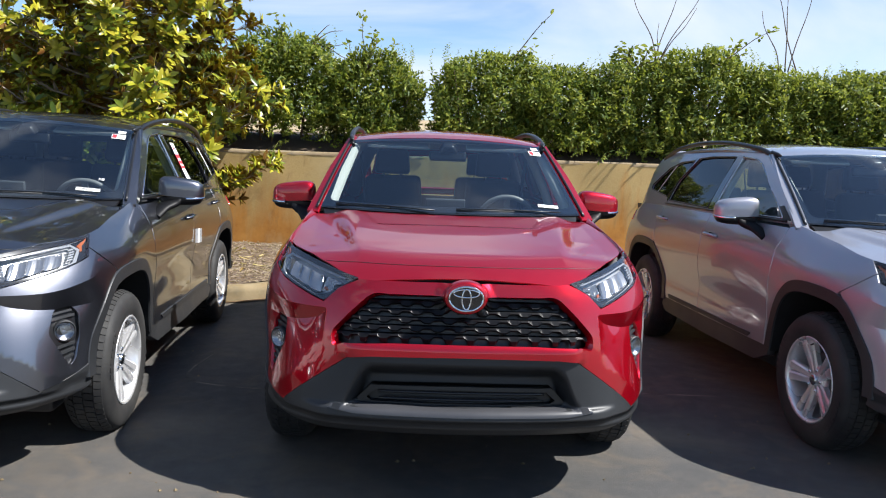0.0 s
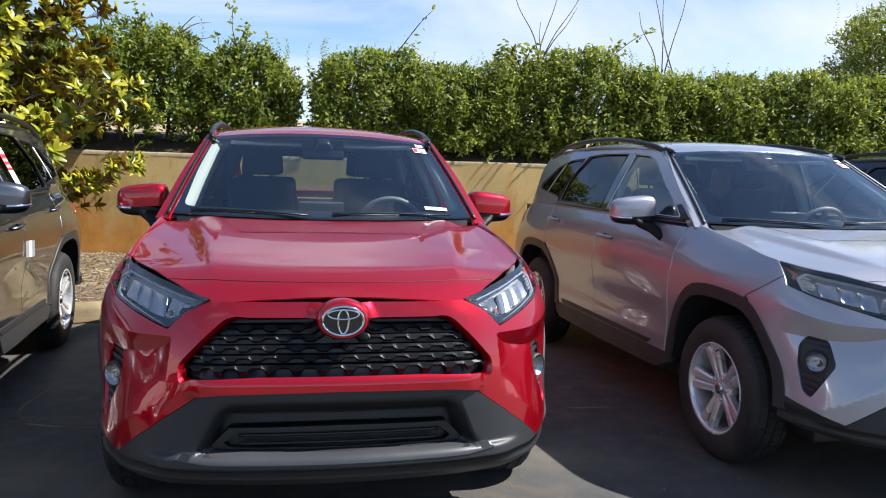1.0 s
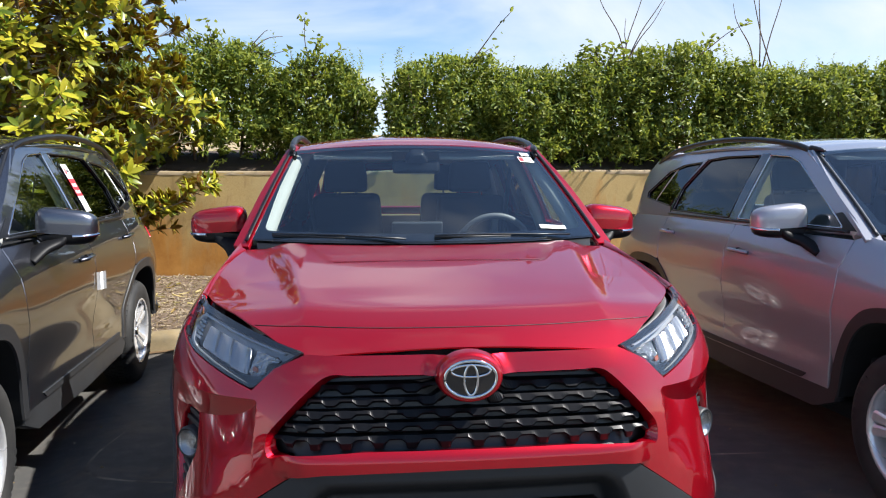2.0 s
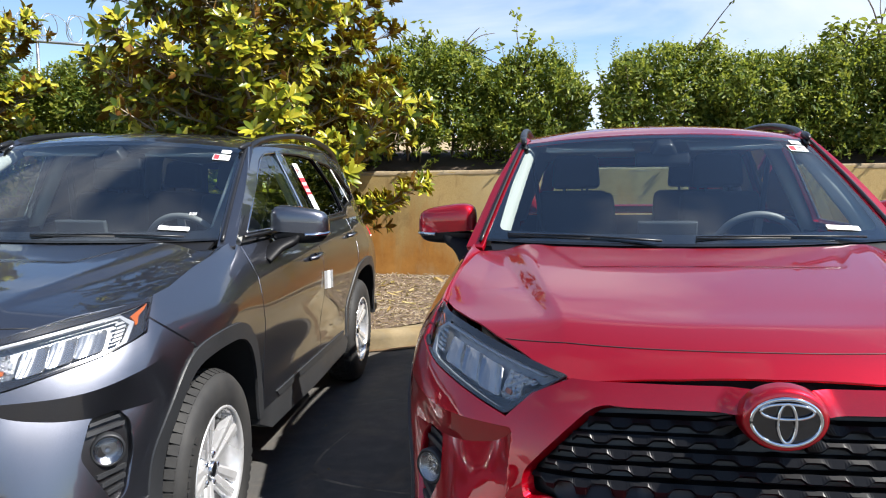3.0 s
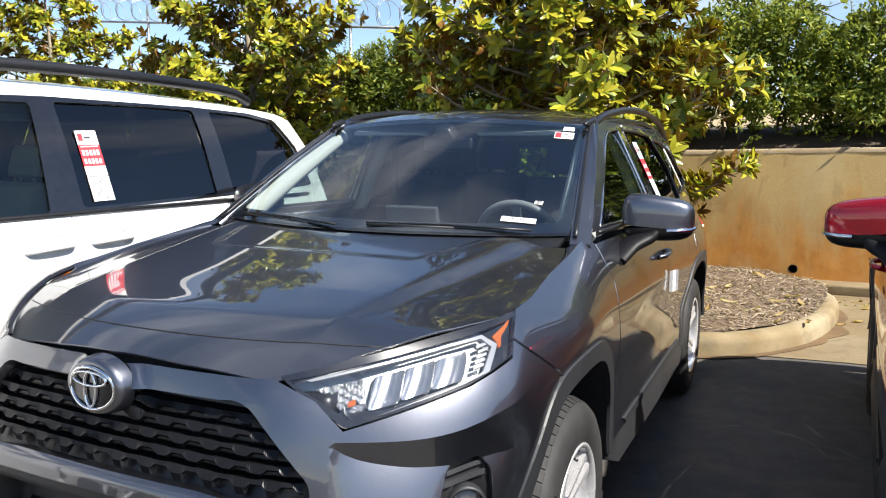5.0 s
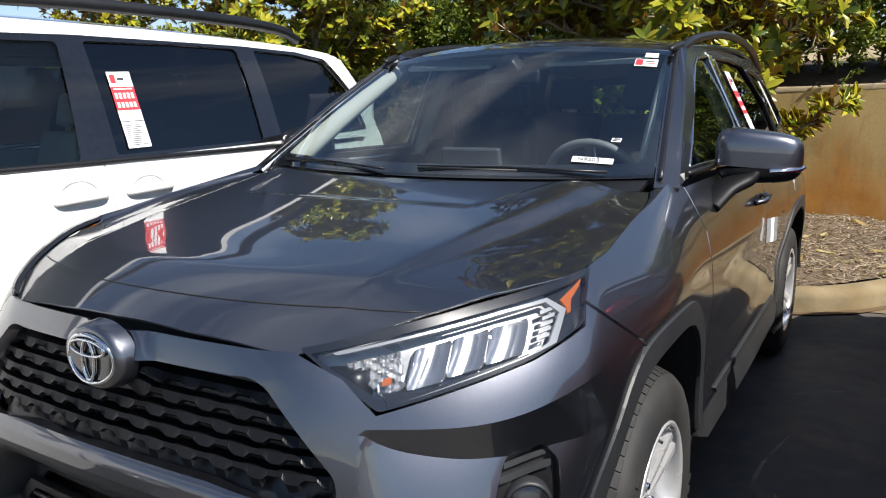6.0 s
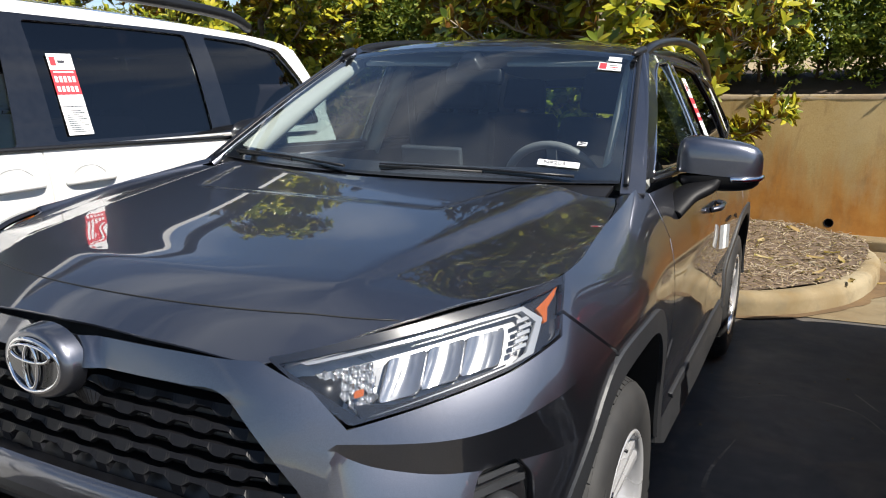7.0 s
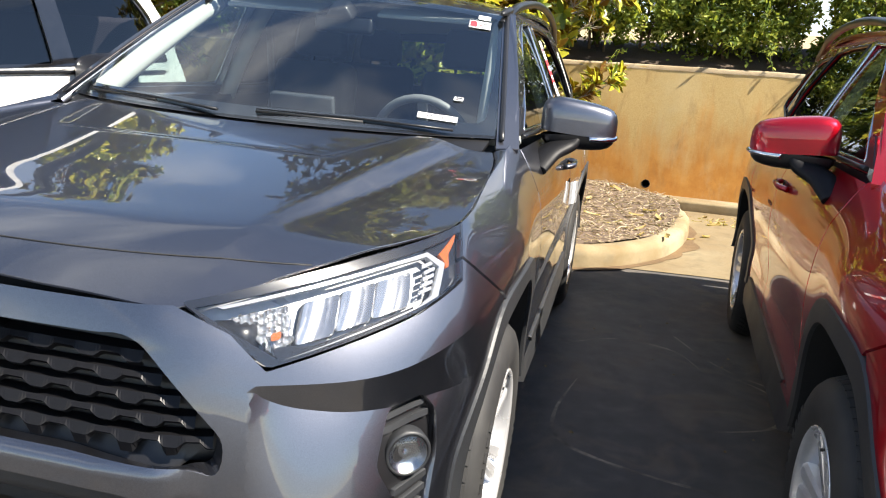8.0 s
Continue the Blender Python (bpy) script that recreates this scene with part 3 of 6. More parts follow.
def wheel_parts(car, hub, side, out=0.797):
    """One road wheel under the car: tyre, rim with five split spokes, cap and nuts."""
    w = new("wheel")
    w.parent = car
    w.empty_display_size = 0.1
    w.matrix_local = pose(side * out, hub, HUB_Z, 0, 0, 0 if side > 0 else 180)
    prof = [(.225, -.10), (.27, -.112), (.32, -.108), (.345, -.090), (TYRE_R - .003, -.066), (TYRE_R, -.03), (TYRE_R, .03), (TYRE_R - .003, .066),
            (.346, .088), (.335, .100), (.318, .108), (.29, .114), (.262, .112), (.238, .106), (.226, .098), (.222, .08)]
    bm = lathe(prof, 96)
    part("tyre", bm, TYRE, w)
    # tread blocks in four ribs
    bm = bmesh.new()
    for rib, (lo, hi) in enumerate(((-.082, -.050), (-.044, -.004), (.004, .044), (.050, .082))):
        n = 60
        for i in range(n):
            a0 = 2 * math.pi * (i + .5 * (rib % 2)) / n
            a1 = a0 + 2 * math.pi / n * .80
            vs = []
            for r, da in ((TYRE_R - .006, 0), (TYRE_R + .006, 0)):
                for a, o in ((a0, lo), (a1, lo), (a1 + .012, hi), (a0 + .012, hi)):
                    rr = r - (.012 if abs(o) > .08 else 0.0)
                    vs.append(bm.verts.new((o, rr * math.cos(a), rr * math.sin(a))))
            for f in ((4, 5, 6, 7), (0, 1, 5, 4), (1, 2, 6, 5), (2, 3, 7, 6), (3, 0, 4, 7)):
                bm.faces.new([vs[k] for k in f])
    bmesh.ops.recalc_face_normals(bm, faces=bm.faces[:])
    part("tread", bm, TYRE, w)
    # raised lettering-like bars on the sidewall
    for start in (0.9, 3.9):
        for i in range(7):
            b = block((.004, .022, .026), (0.112, 0, .298), None, 0)
            b.transform(Matrix.Rotation(start + i * 0.115, 4, "X"))
            part("sidewall_mark", b, TYRE, w)
    rim = part("rim", lathe([(.222, .095), (.232, .104), (.226, .108), (.216, .100), (.210, .085), (.204, .03), (.195, -.06), (.205, -.09)], 96), ALLOY, w)
    part("brake_disc", lathe([(.02, .0), (.15, .0), (.15, -.02), (.02, -.02)], 40), ALLOY_DARK, w)
    part("wheel_back", lathe([(.0, -.075), (.20, -.075)], 40), BLACK, w)
    for k in range(5):
        turn = Matrix.Rotation(2 * math.pi * k / 5 + .31, 4, "X")
        for lean in (-1, 1):
            bm = bmesh.new()
            rows = []
            for r, half, out in ((.040, .017, .066), (.10, .020, .077), (.16, .023, .087), (.205, .026, .094), (.217, .027, .094)):
                mid = lean * (.014 + (r - .040) * .112)
                rows.append([bm.verts.new(Vector((o, mid + dy, r))) for dy, o in ((-half, out - .035), (-half, out - .006), (-half * .55, out), (half * .55, out - .002), (half, out - .010), (half, out - .035))])
            for a, b in zip(rows, rows[1:]):
                for i in range(5):
                    bm.faces.new((a[i], a[i + 1], b[i + 1], b[i]))
            bmesh.ops.recalc_face_normals(bm, faces=bm.faces[:])
            bm.transform(turn)
            part("spoke", bm, ALLOY, w)
        b = lathe([(.0, .074), (.008, .074), (.010, .068), (.010, .05)], 10)
        b.transform(Matrix.Rotation(2 * math.pi * k / 5 + .94, 4, "X") @ Matrix.Translation((0, 0, .057)))
        part("wheel_nut", b, CHROME, w)
    part("hub_plate", lathe([(.0, .064), (.075, .064), (.085, .055), (.085, .02)], 40), ALLOY, w)
    part("centre_cap", lathe([(.0, .082), (.024, .082), (.030, .078), (.031, .06)], 28), SATIN, w)
    valve = tube([(0.088, .0, .195), (.105, .0, .188)], .004, 6)
    part("valve", valve, BLACK, w)
    return w


def lamp_parts(car, side):
    """A headlamp: dark bowl, mirrored reflectors, light strips, amber corner, clear lens."""
    mir = side < 0
    poly = rounded([LAMP_IN, (.70, .972), (.92, .998), (1.13, 1.020), LAMP_TIP, LAMP_SIDE, (1.262, .948), LAMP_CORNER, (1.10, .905), (.90, .872), LAMP_LOW], 0.012)
    lamp = part("headlight", panel_mesh("headlight", poly, SUV, (), .025, .05, -.045, False, mir), LAMP_BOWL, car, "clear headlight with chrome reflectors and amber corner")
    part("lens", panel_mesh("lens", poly, SUV, (), .02, .006, .001, False, mir), LENS, lamp).visible_shadow = False
    rim = rounded([LAMP_IN + np.array((.026, -.008)), (.72, .959), (.92, .983), (1.12, 1.005), (1.290, 1.026), (1.288, .978), (1.256, .949), (1.212, .933), (1.095, .911), (.90, .879), (.722, .848)], 0.008)
    part("bezel", panel_mesh("bezel", poly, SUV, (rim,), .02, .012, -.004, False, mir), LAMP_FRAME, lamp)
    # dark outer end behind the light strip, and a dark shelf under the cells
    end = [(1.150, 1.010), (1.305, 1.030), (1.300, .975), (1.255, .945), (1.180, .924), (1.172, .932), (1.212, .982)]
    part("outer_shade", panel_mesh("outer_shade", end, SUV, (), .02, .008, -.022, False, mir), LAMP_FRAME, lamp)
    shelf = [(.705, .870), (.748, .872), (.80, .870), (.95, .896), (1.10, .918), (1.10, .911), (.90, .879), (.722, .848)]
    part("shelf", panel_mesh("shelf", shelf, SUV, (), .02, .006, -.024, False, mir), LAMP_FRAME, lamp)
    # thin upper light strip that turns down round the outer end
    strip = [(.565, .937), (.80, .9645), (1.02, .9905), (1.150, 1.003), (1.214, .980), (1.178, .926), (1.120, .914), (1.122, .920), (1.155, .930), (1.190, .976), (1.145, .996), (1.02, .9855), (.80, .9600), (.58, .9335)]
    part("light_strip", panel_mesh("light_strip", strip, SUV, (), .012, .012, -.012, False, mir), WHITE_STRIP, lamp)
    for k in range(5):
        z0, q0 = .936 + k * .0105, 1.118 + k * .006 - max(0, k - 3) * .012
        rib = [(q0, z0), (q0 + .040, z0 + .005), (q0 + .040, z0 + .011), (q0, z0 + .006)]
        part("strip_rib", panel_mesh("strip_rib", rib, SUV, (), .02, .010, -.015, False, mir), WHITE_STRIP, lamp)
    low = [(.738, .851), (.90, .8815), (1.08, .9115), (1.125, .9185), (1.125, .9145), (1.09, .9065), (.90, .8765), (.742, .846)]
    part("lower_strip", panel_mesh("lower_strip", low, SUV, (), .02, .01, -.012, False, mir), WHITE_STRIP, lamp)
    # three slanting mirrored cells, each a deep bowl with fine curved flutes
    for a, b, zl, zh in ((.762, .862, .872, .944), (.866, .966, .890, .958), (.970, 1.082, .906, .970)):
        cell = rounded([(a, zl), (b - .006, zl + .014), (b + .018, zh + .010), (a + .022, zh - .002)], .010)
        mid = np.array([(a + b) / 2, (zl + zh) / 2])

        def bowl(p, m=mid, w=(b - a) / 2, h=(zh - zl) / 2):
            base = SUV(p)
            n = facing(SUV, p)
            u = (p - m) / [w, h]
            lean = u[:, 0] - .35 * u[:, 1]
            flute = 0.0007 * np.abs(np.sin((lean + .12 * u[:, 1] ** 2) * 6.0))
            return base - n * (0.018 + 0.011 * np.clip(1 - .8 * lean ** 2, 0, 1) + .004 * u[:, 1] + flute)[:, None]

        part("reflector", panel_mesh("reflector", cell, bowl, (), .006, .01, 0, False, mir), REFLECTOR, lamp)
    # faceted inner cell near the badge, with an amber bulb
    inner = [(.600, .921), (.742, .938), (.752, .880), (.716, .856)]

    def facets(p):
        return SUV(p) - facing(SUV, p) * (0.020 + 0.007 * np.abs(np.sin(p[:, 0] * 150)) + 0.006 * np.abs(np.sin(p[:, 1] * 210 + p[:, 0] * 70)))[:, None]

    part("inner_reflector", panel_mesh("inner_reflector", inner, facets, (), .006, .008, 0, False, mir), REFLECTOR, lamp)
    part("bulb_amber", panel_mesh("bulb_amber", rounded([(.700, .880), (.724, .884), (.724, .896), (.700, .892)], .006), SUV, (), .01, .006, -.016, False, mir), AMBER, lamp)
    amber = [(1.196, .997), (1.288, 1.0275), (1.268, 1.012), (1.236, .995), (1.232, .974), (1.222, .972), (1.216, .984)]
    part("amber_corner", panel_mesh("amber_corner", amber, SUV, (), .015, .01, -.014, False, mir), AMBER, lamp)


def mirror_parts(car, side):
    """A door mirror: painted cap, black skirt and arm, chrome signal strip."""
    def shaped(scale, at, cut=None):
        bm = bmesh.new()
        bmesh.ops.create_cube(bm, size=1)
        bmesh.ops.subdivide_edges(bm, edges=bm.edges[:], cuts=6, use_grid_fill=True)
        for v in bm.verts:
            p = v.co * 2
            r = (abs(p.x) ** 4 + abs(p.y) ** 3.2 + abs(p.z) ** 4) ** .25
            v.co = p / max(r, 1e-6) * max(abs(p.x), abs(p.y), abs(p.z)) * .5
            t = v.co.x + .5
            v.co.z *= 1.0 - .22 * t
            v.co.y *= 1.0 - .25 * t
            v.co.y += .16 * t * t
            v.co = Vector((v.co.x * scale[0], v.co.y * scale[1], v.co.z * scale[2])) + Vector(at)
            v.co.z += -.05 * (v.co.x - at[0])
        for f in bm.faces:
            f.smooth = True
        bmesh.ops.recalc_face_normals(bm, faces=bm.faces[:])
        if cut is not None:
            bmesh.ops.bisect_plane(bm, geom=bm.verts[:] + bm.edges[:] + bm.faces[:], plane_co=(at[0], at[1], cut[0]), plane_no=(0.06, 0, cut[1]), clear_inner=True)
        return bm

    def placed(name, bm, mat, parent, label=""):
        if side < 0:
            bm.transform(Matrix.Diagonal((-1, 1, 1, 1)))
            bmesh.ops.reverse_faces(bm, faces=bm.faces[:])
        return part(name, bm, mat, parent, label)

    cap = placed("door_mirror", shaped((.265, .155, .195), (.958, 1.800, 1.198), (1.166, 1)), None, car, "door mirror with painted cap and black arm")
    placed("mirror_skirt", shaped((.261, .151, .191), (.958, 1.800, 1.198), (1.167, -1)), BLACK, cap)
    arm = tube(glide([(.960, 1.800, 1.165), (.918, 1.770, 1.128), (.872, 1.705, 1.098), (.850, 1.650, 1.065), (.842, 1.615, 1.045)], 5), [.050 + .002 * i for i in range(5)] + [.058 - .0012 * i for i in range(16)], 16, True, .50)
    placed("mirror_arm", arm, ARM_BLACK, cap)
    signal = tube(glide([(1.000, 1.722, 1.158), (1.045, 1.745, 1.158), (1.078, 1.785, 1.160), (1.088, 1.83, 1.164)], 6), .0115, 8, True, .8)
    placed("signal_strip", signal, CHROME, cap, "chrome indicator strip")
    glass = block((.19, .006, .115), (.960, 1.885, 1.190), Matrix.Rotation(radians(-6), 4, "Z"), .01)
    placed("mirror_glass", glass, CHROME, cap)
    return cap


def sticker(car, name, label, rows, corner, right, up, lift):
    """A flat paper label built as stacked fields; rows: height share and material."""
    corner, right, up, lift = map(Vector, (corner, right, up, lift))
    base = None
    y = 0.0
    for share, mat, marks in rows:
        a = corner + up * y
        b = bmesh.new()
        f = [a, a + right, a + right + up * share, a + up * share]
        lo = [b.verts.new(p) for p in f]
        hi = [b.verts.new(p + lift) for p in f]
        b.faces.new(hi)
        b.faces.new(lo[::-1])
        for i in range(4):
            b.faces.new((lo[i], lo[(i + 1) % 4], hi[(i + 1) % 4], hi[i]))
        bmesh.ops.recalc_face_normals(b, faces=b.faces[:])
        ob = part(name if base is None else "field", b, mat, car if base is None else base, label if base is None else "")
        base = base or ob
        for (x0, y0, x1, y1, mm) in marks:
            p = [a + right * u + up * share * v + lift * 1.6 for u, v in ((x0, y0), (x1, y0), (x1, y1), (x0, y1))]
            part("print_bar", mesh_of("print_bar", p + [q + lift for q in p], [(0, 1, 2, 3), (4, 5, 6, 7), (0, 1, 5, 4), (1, 2, 6, 5), (2, 3, 7, 6), (3, 0, 4, 7)], False), mm, base)
        y += share
    return base


# ------------------------------------------------------------ the compact SUV, built once and copied in other paints
def build_suv(coat):
    car = thing("suv", "", "car")

    def sheet(name, poly, surf, mat, both=True, parent=None, label="", **more):
        made = []
        for mir in ((False, True) if both else (False,)):
            made.append(part(name, panel_mesh(name, poly, surf, mirror=mir, **more), mat, parent or car, label))
        return made

    # painted front bumper with the grille and fog lamp openings
    top = .938
    bumper = sym([(0, top), (.40, top - .002), (LAMP_IN[0] - .014, LAMP_IN[1] - .006), (.60, .893), (LAMP_LOW[0] - .005, LAMP_LOW[1] - .006), (.90, .868), (1.10, .901),
                  (LAMP_CORNER[0] + .002, LAMP_CORNER[1] - .005), (1.268, .942), (LAMP_SIDE[0] + .006, LAMP_SIDE[1] - .004), SEAM_END]
                 + [tuple(p) for p in SUV.side([p for p in arch_run(FRONT_HUB, FLARE - .010) if p[0] < .69 and p[1] > .455][::-1])] + [CHIN, (.72, .515), BAR_LOW, (.40, .637), (0, .642)])
    grille = sym([(0, .886), (.33, .886)] + [tuple(p) for p in rounded([(.20, .887), GRILLE_TOP, GRILLE_SIDE, GRILLE_LOW, (.515, .686), (.2, .690)], .035)[5:23]] + [(.30, .691), (0, .691)])
    fog = rounded([(1.055, .728), (1.185, .738), (1.235, .70), (1.240, .61), (1.205, .505), (1.150, .478), (1.005, .632)], .022)
    fog_l = fog * [-1, 1]
    crease = []
    for q in np.arange(.668, 1.42, .008):
        for c in fold_lines(np.array([q])):
            crease += [(q, float(c[0]))]
    crease = np.array(crease)

    def facet(p):
        q = np.abs(p[:, 0])
        c1, c2 = fold_lines(q)
        sharp = (q > .66) & (q < 1.32)
        return np.where(sharp, np.where(p[:, 1] > c1, 0, np.where(p[:, 1] > c2, 1, 2)), 0)

    sheet("front_bumper", bumper, SUV, coat, False, holes=(grille, fog, fog_l), step=.020, lip=.022, extra=np.vstack([crease, crease * [-1, 1]]), zones=facet)
    # sloping border of the grille opening
    rim = dense(grille, .02)
    core = np.c_[rim[:, 0] * .972, .785 + (rim[:, 1] - .785) * .90]
    a, b = SUV(rim) + facing(SUV, rim) * -.001, SUV(core) - facing(SUV, core) * .034
    k = len(rim)
    part("grille_surround", mesh_of("grille_surround", np.vstack([a, b]), [(i, (i + 1) % k, k + (i + 1) % k, k + i) for i in range(k)], False), coat, car)
    # hood
    front = [(0, .094), (.20, .102), (.36, .120), (.425, .130), (.52, .215), (.62, .345), (.70, .470), (.765, .590), (.790, .655)]
    hood = sym(front + [(.797, .76), (.795, .90), (.788, 1.02), (.777, 1.13), (.766, 1.20), (.750, 1.262), (.70, 1.256), (.50, 1.190), (.25, 1.145), (0, 1.134)])
    sheet("hood", hood, hood_surf, coat, False, step=.017, lip=.006)
    sheet("hood_gap", sym([(0, .915), (.50, .915), (.54, .962), (0, .975)]), SUV, WELL, False, off=-.045, lip=.0)
    # the crease line across the nose of the hood
    line = [hood_surf(np.array([[x, .172 + .150 * (x / .6) ** 2]]))[0] + [0, -.0002, .0004] for x in np.linspace(-.595, .595, 40)]
    part("hood_crease", tube(line, .0016, 6), RUBBER_SEAL, car)
    # fender, doors, quarter panel
    cut = list(reversed([p for p in arch(FRONT_HUB, FLARE)]))
    crest = [(x, y, float(hood_surf(np.array([[.797, y]]))[0, 2]) + .010) for x, y in ((.806, .74), (.808, .84), (.808, .94), (.804, 1.05), (.794, 1.15), (.782, 1.22), (.766, 1.285))]
    hood_edge = [LAMP_TIP] + [SUV.spot(*c) for c in crest]
    # rounded top of the fender, falling inwards to the gap beside the hood
    rim = SUV(np.array(hood_edge))
    rim = glide(rim, 8)
    lip_y = np.clip(rim[:, 1], .62, 1.262)
    seam = np.c_[np.interp(lip_y, [.62, .655, .76, .90, 1.02, 1.13, 1.20, 1.262], [.783, .793, .801, .799, .792, .781, .770, .754]), lip_y]
    seam = np.c_[seam, hood_surf(seam)[:, 2] + .001]
    rows = []
    for t in (0, .12, .3, .55, .8, 1.0):
        row = rim * (1 - t) + seam * t
        row[:, 2] += .004 * np.sin(math.pi * t)
        rows.append(row)
    rows.append(seam - [.001, 0, .014])
    k = len(rim)
    for s in (1, -1):
        quads = [(a * k + i, a * k + i + 1, (a + 1) * k + i + 1, (a + 1) * k + i) for a in range(len(rows) - 1) for i in range(k - 1)]
        part("fender_top", mesh_of("fender_top", np.vstack(rows) * [s, 1, 1], quads if s < 0 else [q[::-1] for q in quads]), coat, car)
    fender = hood_edge + [tuple(p) for p in SUV.side([(1.36, 1.150), (1.415, 1.13), (1.425, 1.0), (1.43, .80), (1.435, .60)])]
    fender += [tuple(p) for p in SUV.side([p for p in arch_run(FRONT_HUB, FLARE - .010) if p[0] > .735 and (p[1] > .50 or p[0] < 1)][::-1])]
    fender += [(SEAM_END[0] + .006, SEAM_END[1] + .004), (LAMP_SIDE[0] + .008, LAMP_SIDE[1] + .002)]
    sheet("fender", fender, SUV, coat, step=.03, lip=.02)
    f_door = SUV.side([(1.424, 1.128), (1.433, 1.0), (1.440, .80), (1.446, .60), (1.455, .42), (2.455, .42), (2.470, .80), (2.462, 1.0), (2.450, 1.145)])
    sheet("front_door", f_door, SUV, coat, step=.04, lip=.02)
    r_door = SUV.side([(2.458, 1.145), (2.470, 1.0), (2.478, .80), (2.463, .42), (3.10, .42)] + [p for p in arch_run(REAR_HUB, FLARE - .010) if p[0] < 3.36 and p[1] > .44] + [(3.375, .855), (3.42, 1.0), (3.43, 1.155)])
    sheet("rear_door", r_door, SUV, coat, step=.04, lip=.02)
    quarter = list(SUV.side([(3.438, 1.155), (3.428, 1.0), (3.385, .86)] + [p for p in arch_run(REAR_HUB, FLARE - .010) if p[0] > 3.40] + [(4.30, .45)])) \
        + [(5.55, .50), (5.90, .55), (5.90, .80), (5.62, 1.0), (5.25, 1.145)]
    sheet("quarter_panel", np.array(quarter), SUV, coat, step=.04, lip=.02)
    # tail: lower gate and bumper as one wrapped sheet
    tail_half = float(SUV.lines[2][0][-1])
    gate = [(4.4 + 1.2, .60), (tail_half, .60), (tail_half, 1.12), (5.60, 1.12)]
    sheet("tailgate", gate, SUV, coat, step=.05, lip=.02)
    sheet("rear_bumper", [(5.50, .34), (tail_half, .30), (tail_half, .60), (5.58, .60), (5.40, .46), (5.22, .44)], SUV, PLASTIC, step=.05, lip=.03, off=.01)
    for s in (1, -1):
        part("tail_light", panel_mesh("tail_light", rounded([(4.95, .985), (5.25, .97), (5.55, .95), (5.55, 1.04), (5.25, 1.085), (5.0, 1.06)], .02), SUV, (), .03, .02, .006, False, s < 0), TAIL_RED, car)
    gate_up = sym([(0, 1.145), (.63, 1.145), (.60, 1.35), (.55, 1.56), (0, 1.60)])
    pane = sym([(0, 1.205), (.53, 1.205), (.50, 1.36), (.47, 1.500), (0, 1.515)])
    sheet("tailgate_frame", gate_up, tail_surf, coat, False, holes=(pane,), step=.06, lip=.02, flip=True)
    part("rear_window", panel_mesh("rear_window", pane, tail_surf, (), .08, 0, -.008, True), DOOR_GLASS, car).visible_shadow = False
    part("spoiler", block((.98, .14, .03), (0, 4.20, 1.614), Matrix.Rotation(radians(-8), 4, "X"), .012), coat, car)
    # cabin sides with three panes each
    w1 = rounded([(1.520, 1.176), (1.60, 1.235), (2.08, 1.505), (2.20, 1.540), (2.415, 1.556), (2.450, 1.180)], .018)
    w2 = rounded([(2.555, 1.182), (2.525, 1.558), (2.95, 1.562), (3.18, 1.548), (3.36, 1.360), (3.395, 1.200)], .018)
    w3 = rounded([(3.455, 1.225), (3.255, 1.535), (3.52, 1.520), (3.74, 1.470), (4.02, 1.315), (3.98, 1.275)], .018)
    frame_up = [(1.365, 1.152), (1.47, 1.23), (1.75, 1.405), (2.02, 1.570), (2.10, 1.598), (2.5, 1.617), (3.0, 1.632), (3.5, 1.624), (3.9, 1.598), (4.16, 1.566), (4.36, 1.36), (4.47, 1.20), (4.44, 1.148), (3.4, 1.157), (2.45, 1.147)]
    sheet("side_frame", frame_up, cabin_surf, coat, holes=(w1, w2, w3), step=.04, lip=.03)
    for mir in (False, True):
        part("front_window", panel_mesh("front_window", w1, cabin_surf, (), .06, 0, -.008, False, mir), DOOR_GLASS, car).visible_shadow = False
        part("rear_window_side", panel_mesh("rear_window_side", w2, cabin_surf, (), .06, 0, -.008, False, mir), PRIVACY, car)
        part("quarter_window", panel_mesh("quarter_window", w3, cabin_surf, (), .06, 0, -.008, False, mir), PRIVACY, car)
        part("pillar_cover", panel_mesh("pillar_cover", [(2.462, 1.165), (2.425, 1.565), (2.515, 1.566), (2.545, 1.166)], cabin_surf, (), .05, .006, .003, False, mir), GLOSS_BLACK, car)
        part("rear_pillar_cover", panel_mesh("rear_pillar_cover", [(3.41, 1.18), (3.375, 1.36), (3.19, 1.555), (3.25, 1.545), (3.45, 1.23)], cabin_surf, (), .05, .006, .003, False, mir), GLOSS_BLACK, car)
        for w in (w1, w2, w3):
            ring = cabin_surf(w) + facing(cabin_surf, w) * .002
            ring = np.vstack([ring, ring[:2]]) * ([-1, 1, 1] if mir else [1, 1, 1])
            part("window_trim", tube(ring, .0055, 6, False), SATIN if w is w1 else BLACK, car)
        belt = cabin_surf(np.array([(y, 1.163 + .012 * (y - 1.5) / 2) for y in np.linspace(1.47, 3.42, 30)])) + [.006, 0, 0]
        part("belt_moulding", tube(belt * ([-1, 1, 1] if mir else [1, 1, 1]), .010, 8, True, .8), BLACK, car)
        part("window_corner", panel_mesh("window_corner", [(1.425, 1.166), (1.520, 1.168), (1.62, 1.240), (1.56, 1.252)], cabin_surf, (), .03, .008, .004, False, mir), BLACK, car)
        # outer edge of the windshield
        edge = screen_surf(np.array([(1.0, v) for v in np.linspace(-.02, 1.0, 20)])) + [.008, -.004, .004]
        part("screen_trim", tube(edge * ([-1, 1, 1] if mir else [1, 1, 1]), .008, 8, True, .6), BLACK, car)
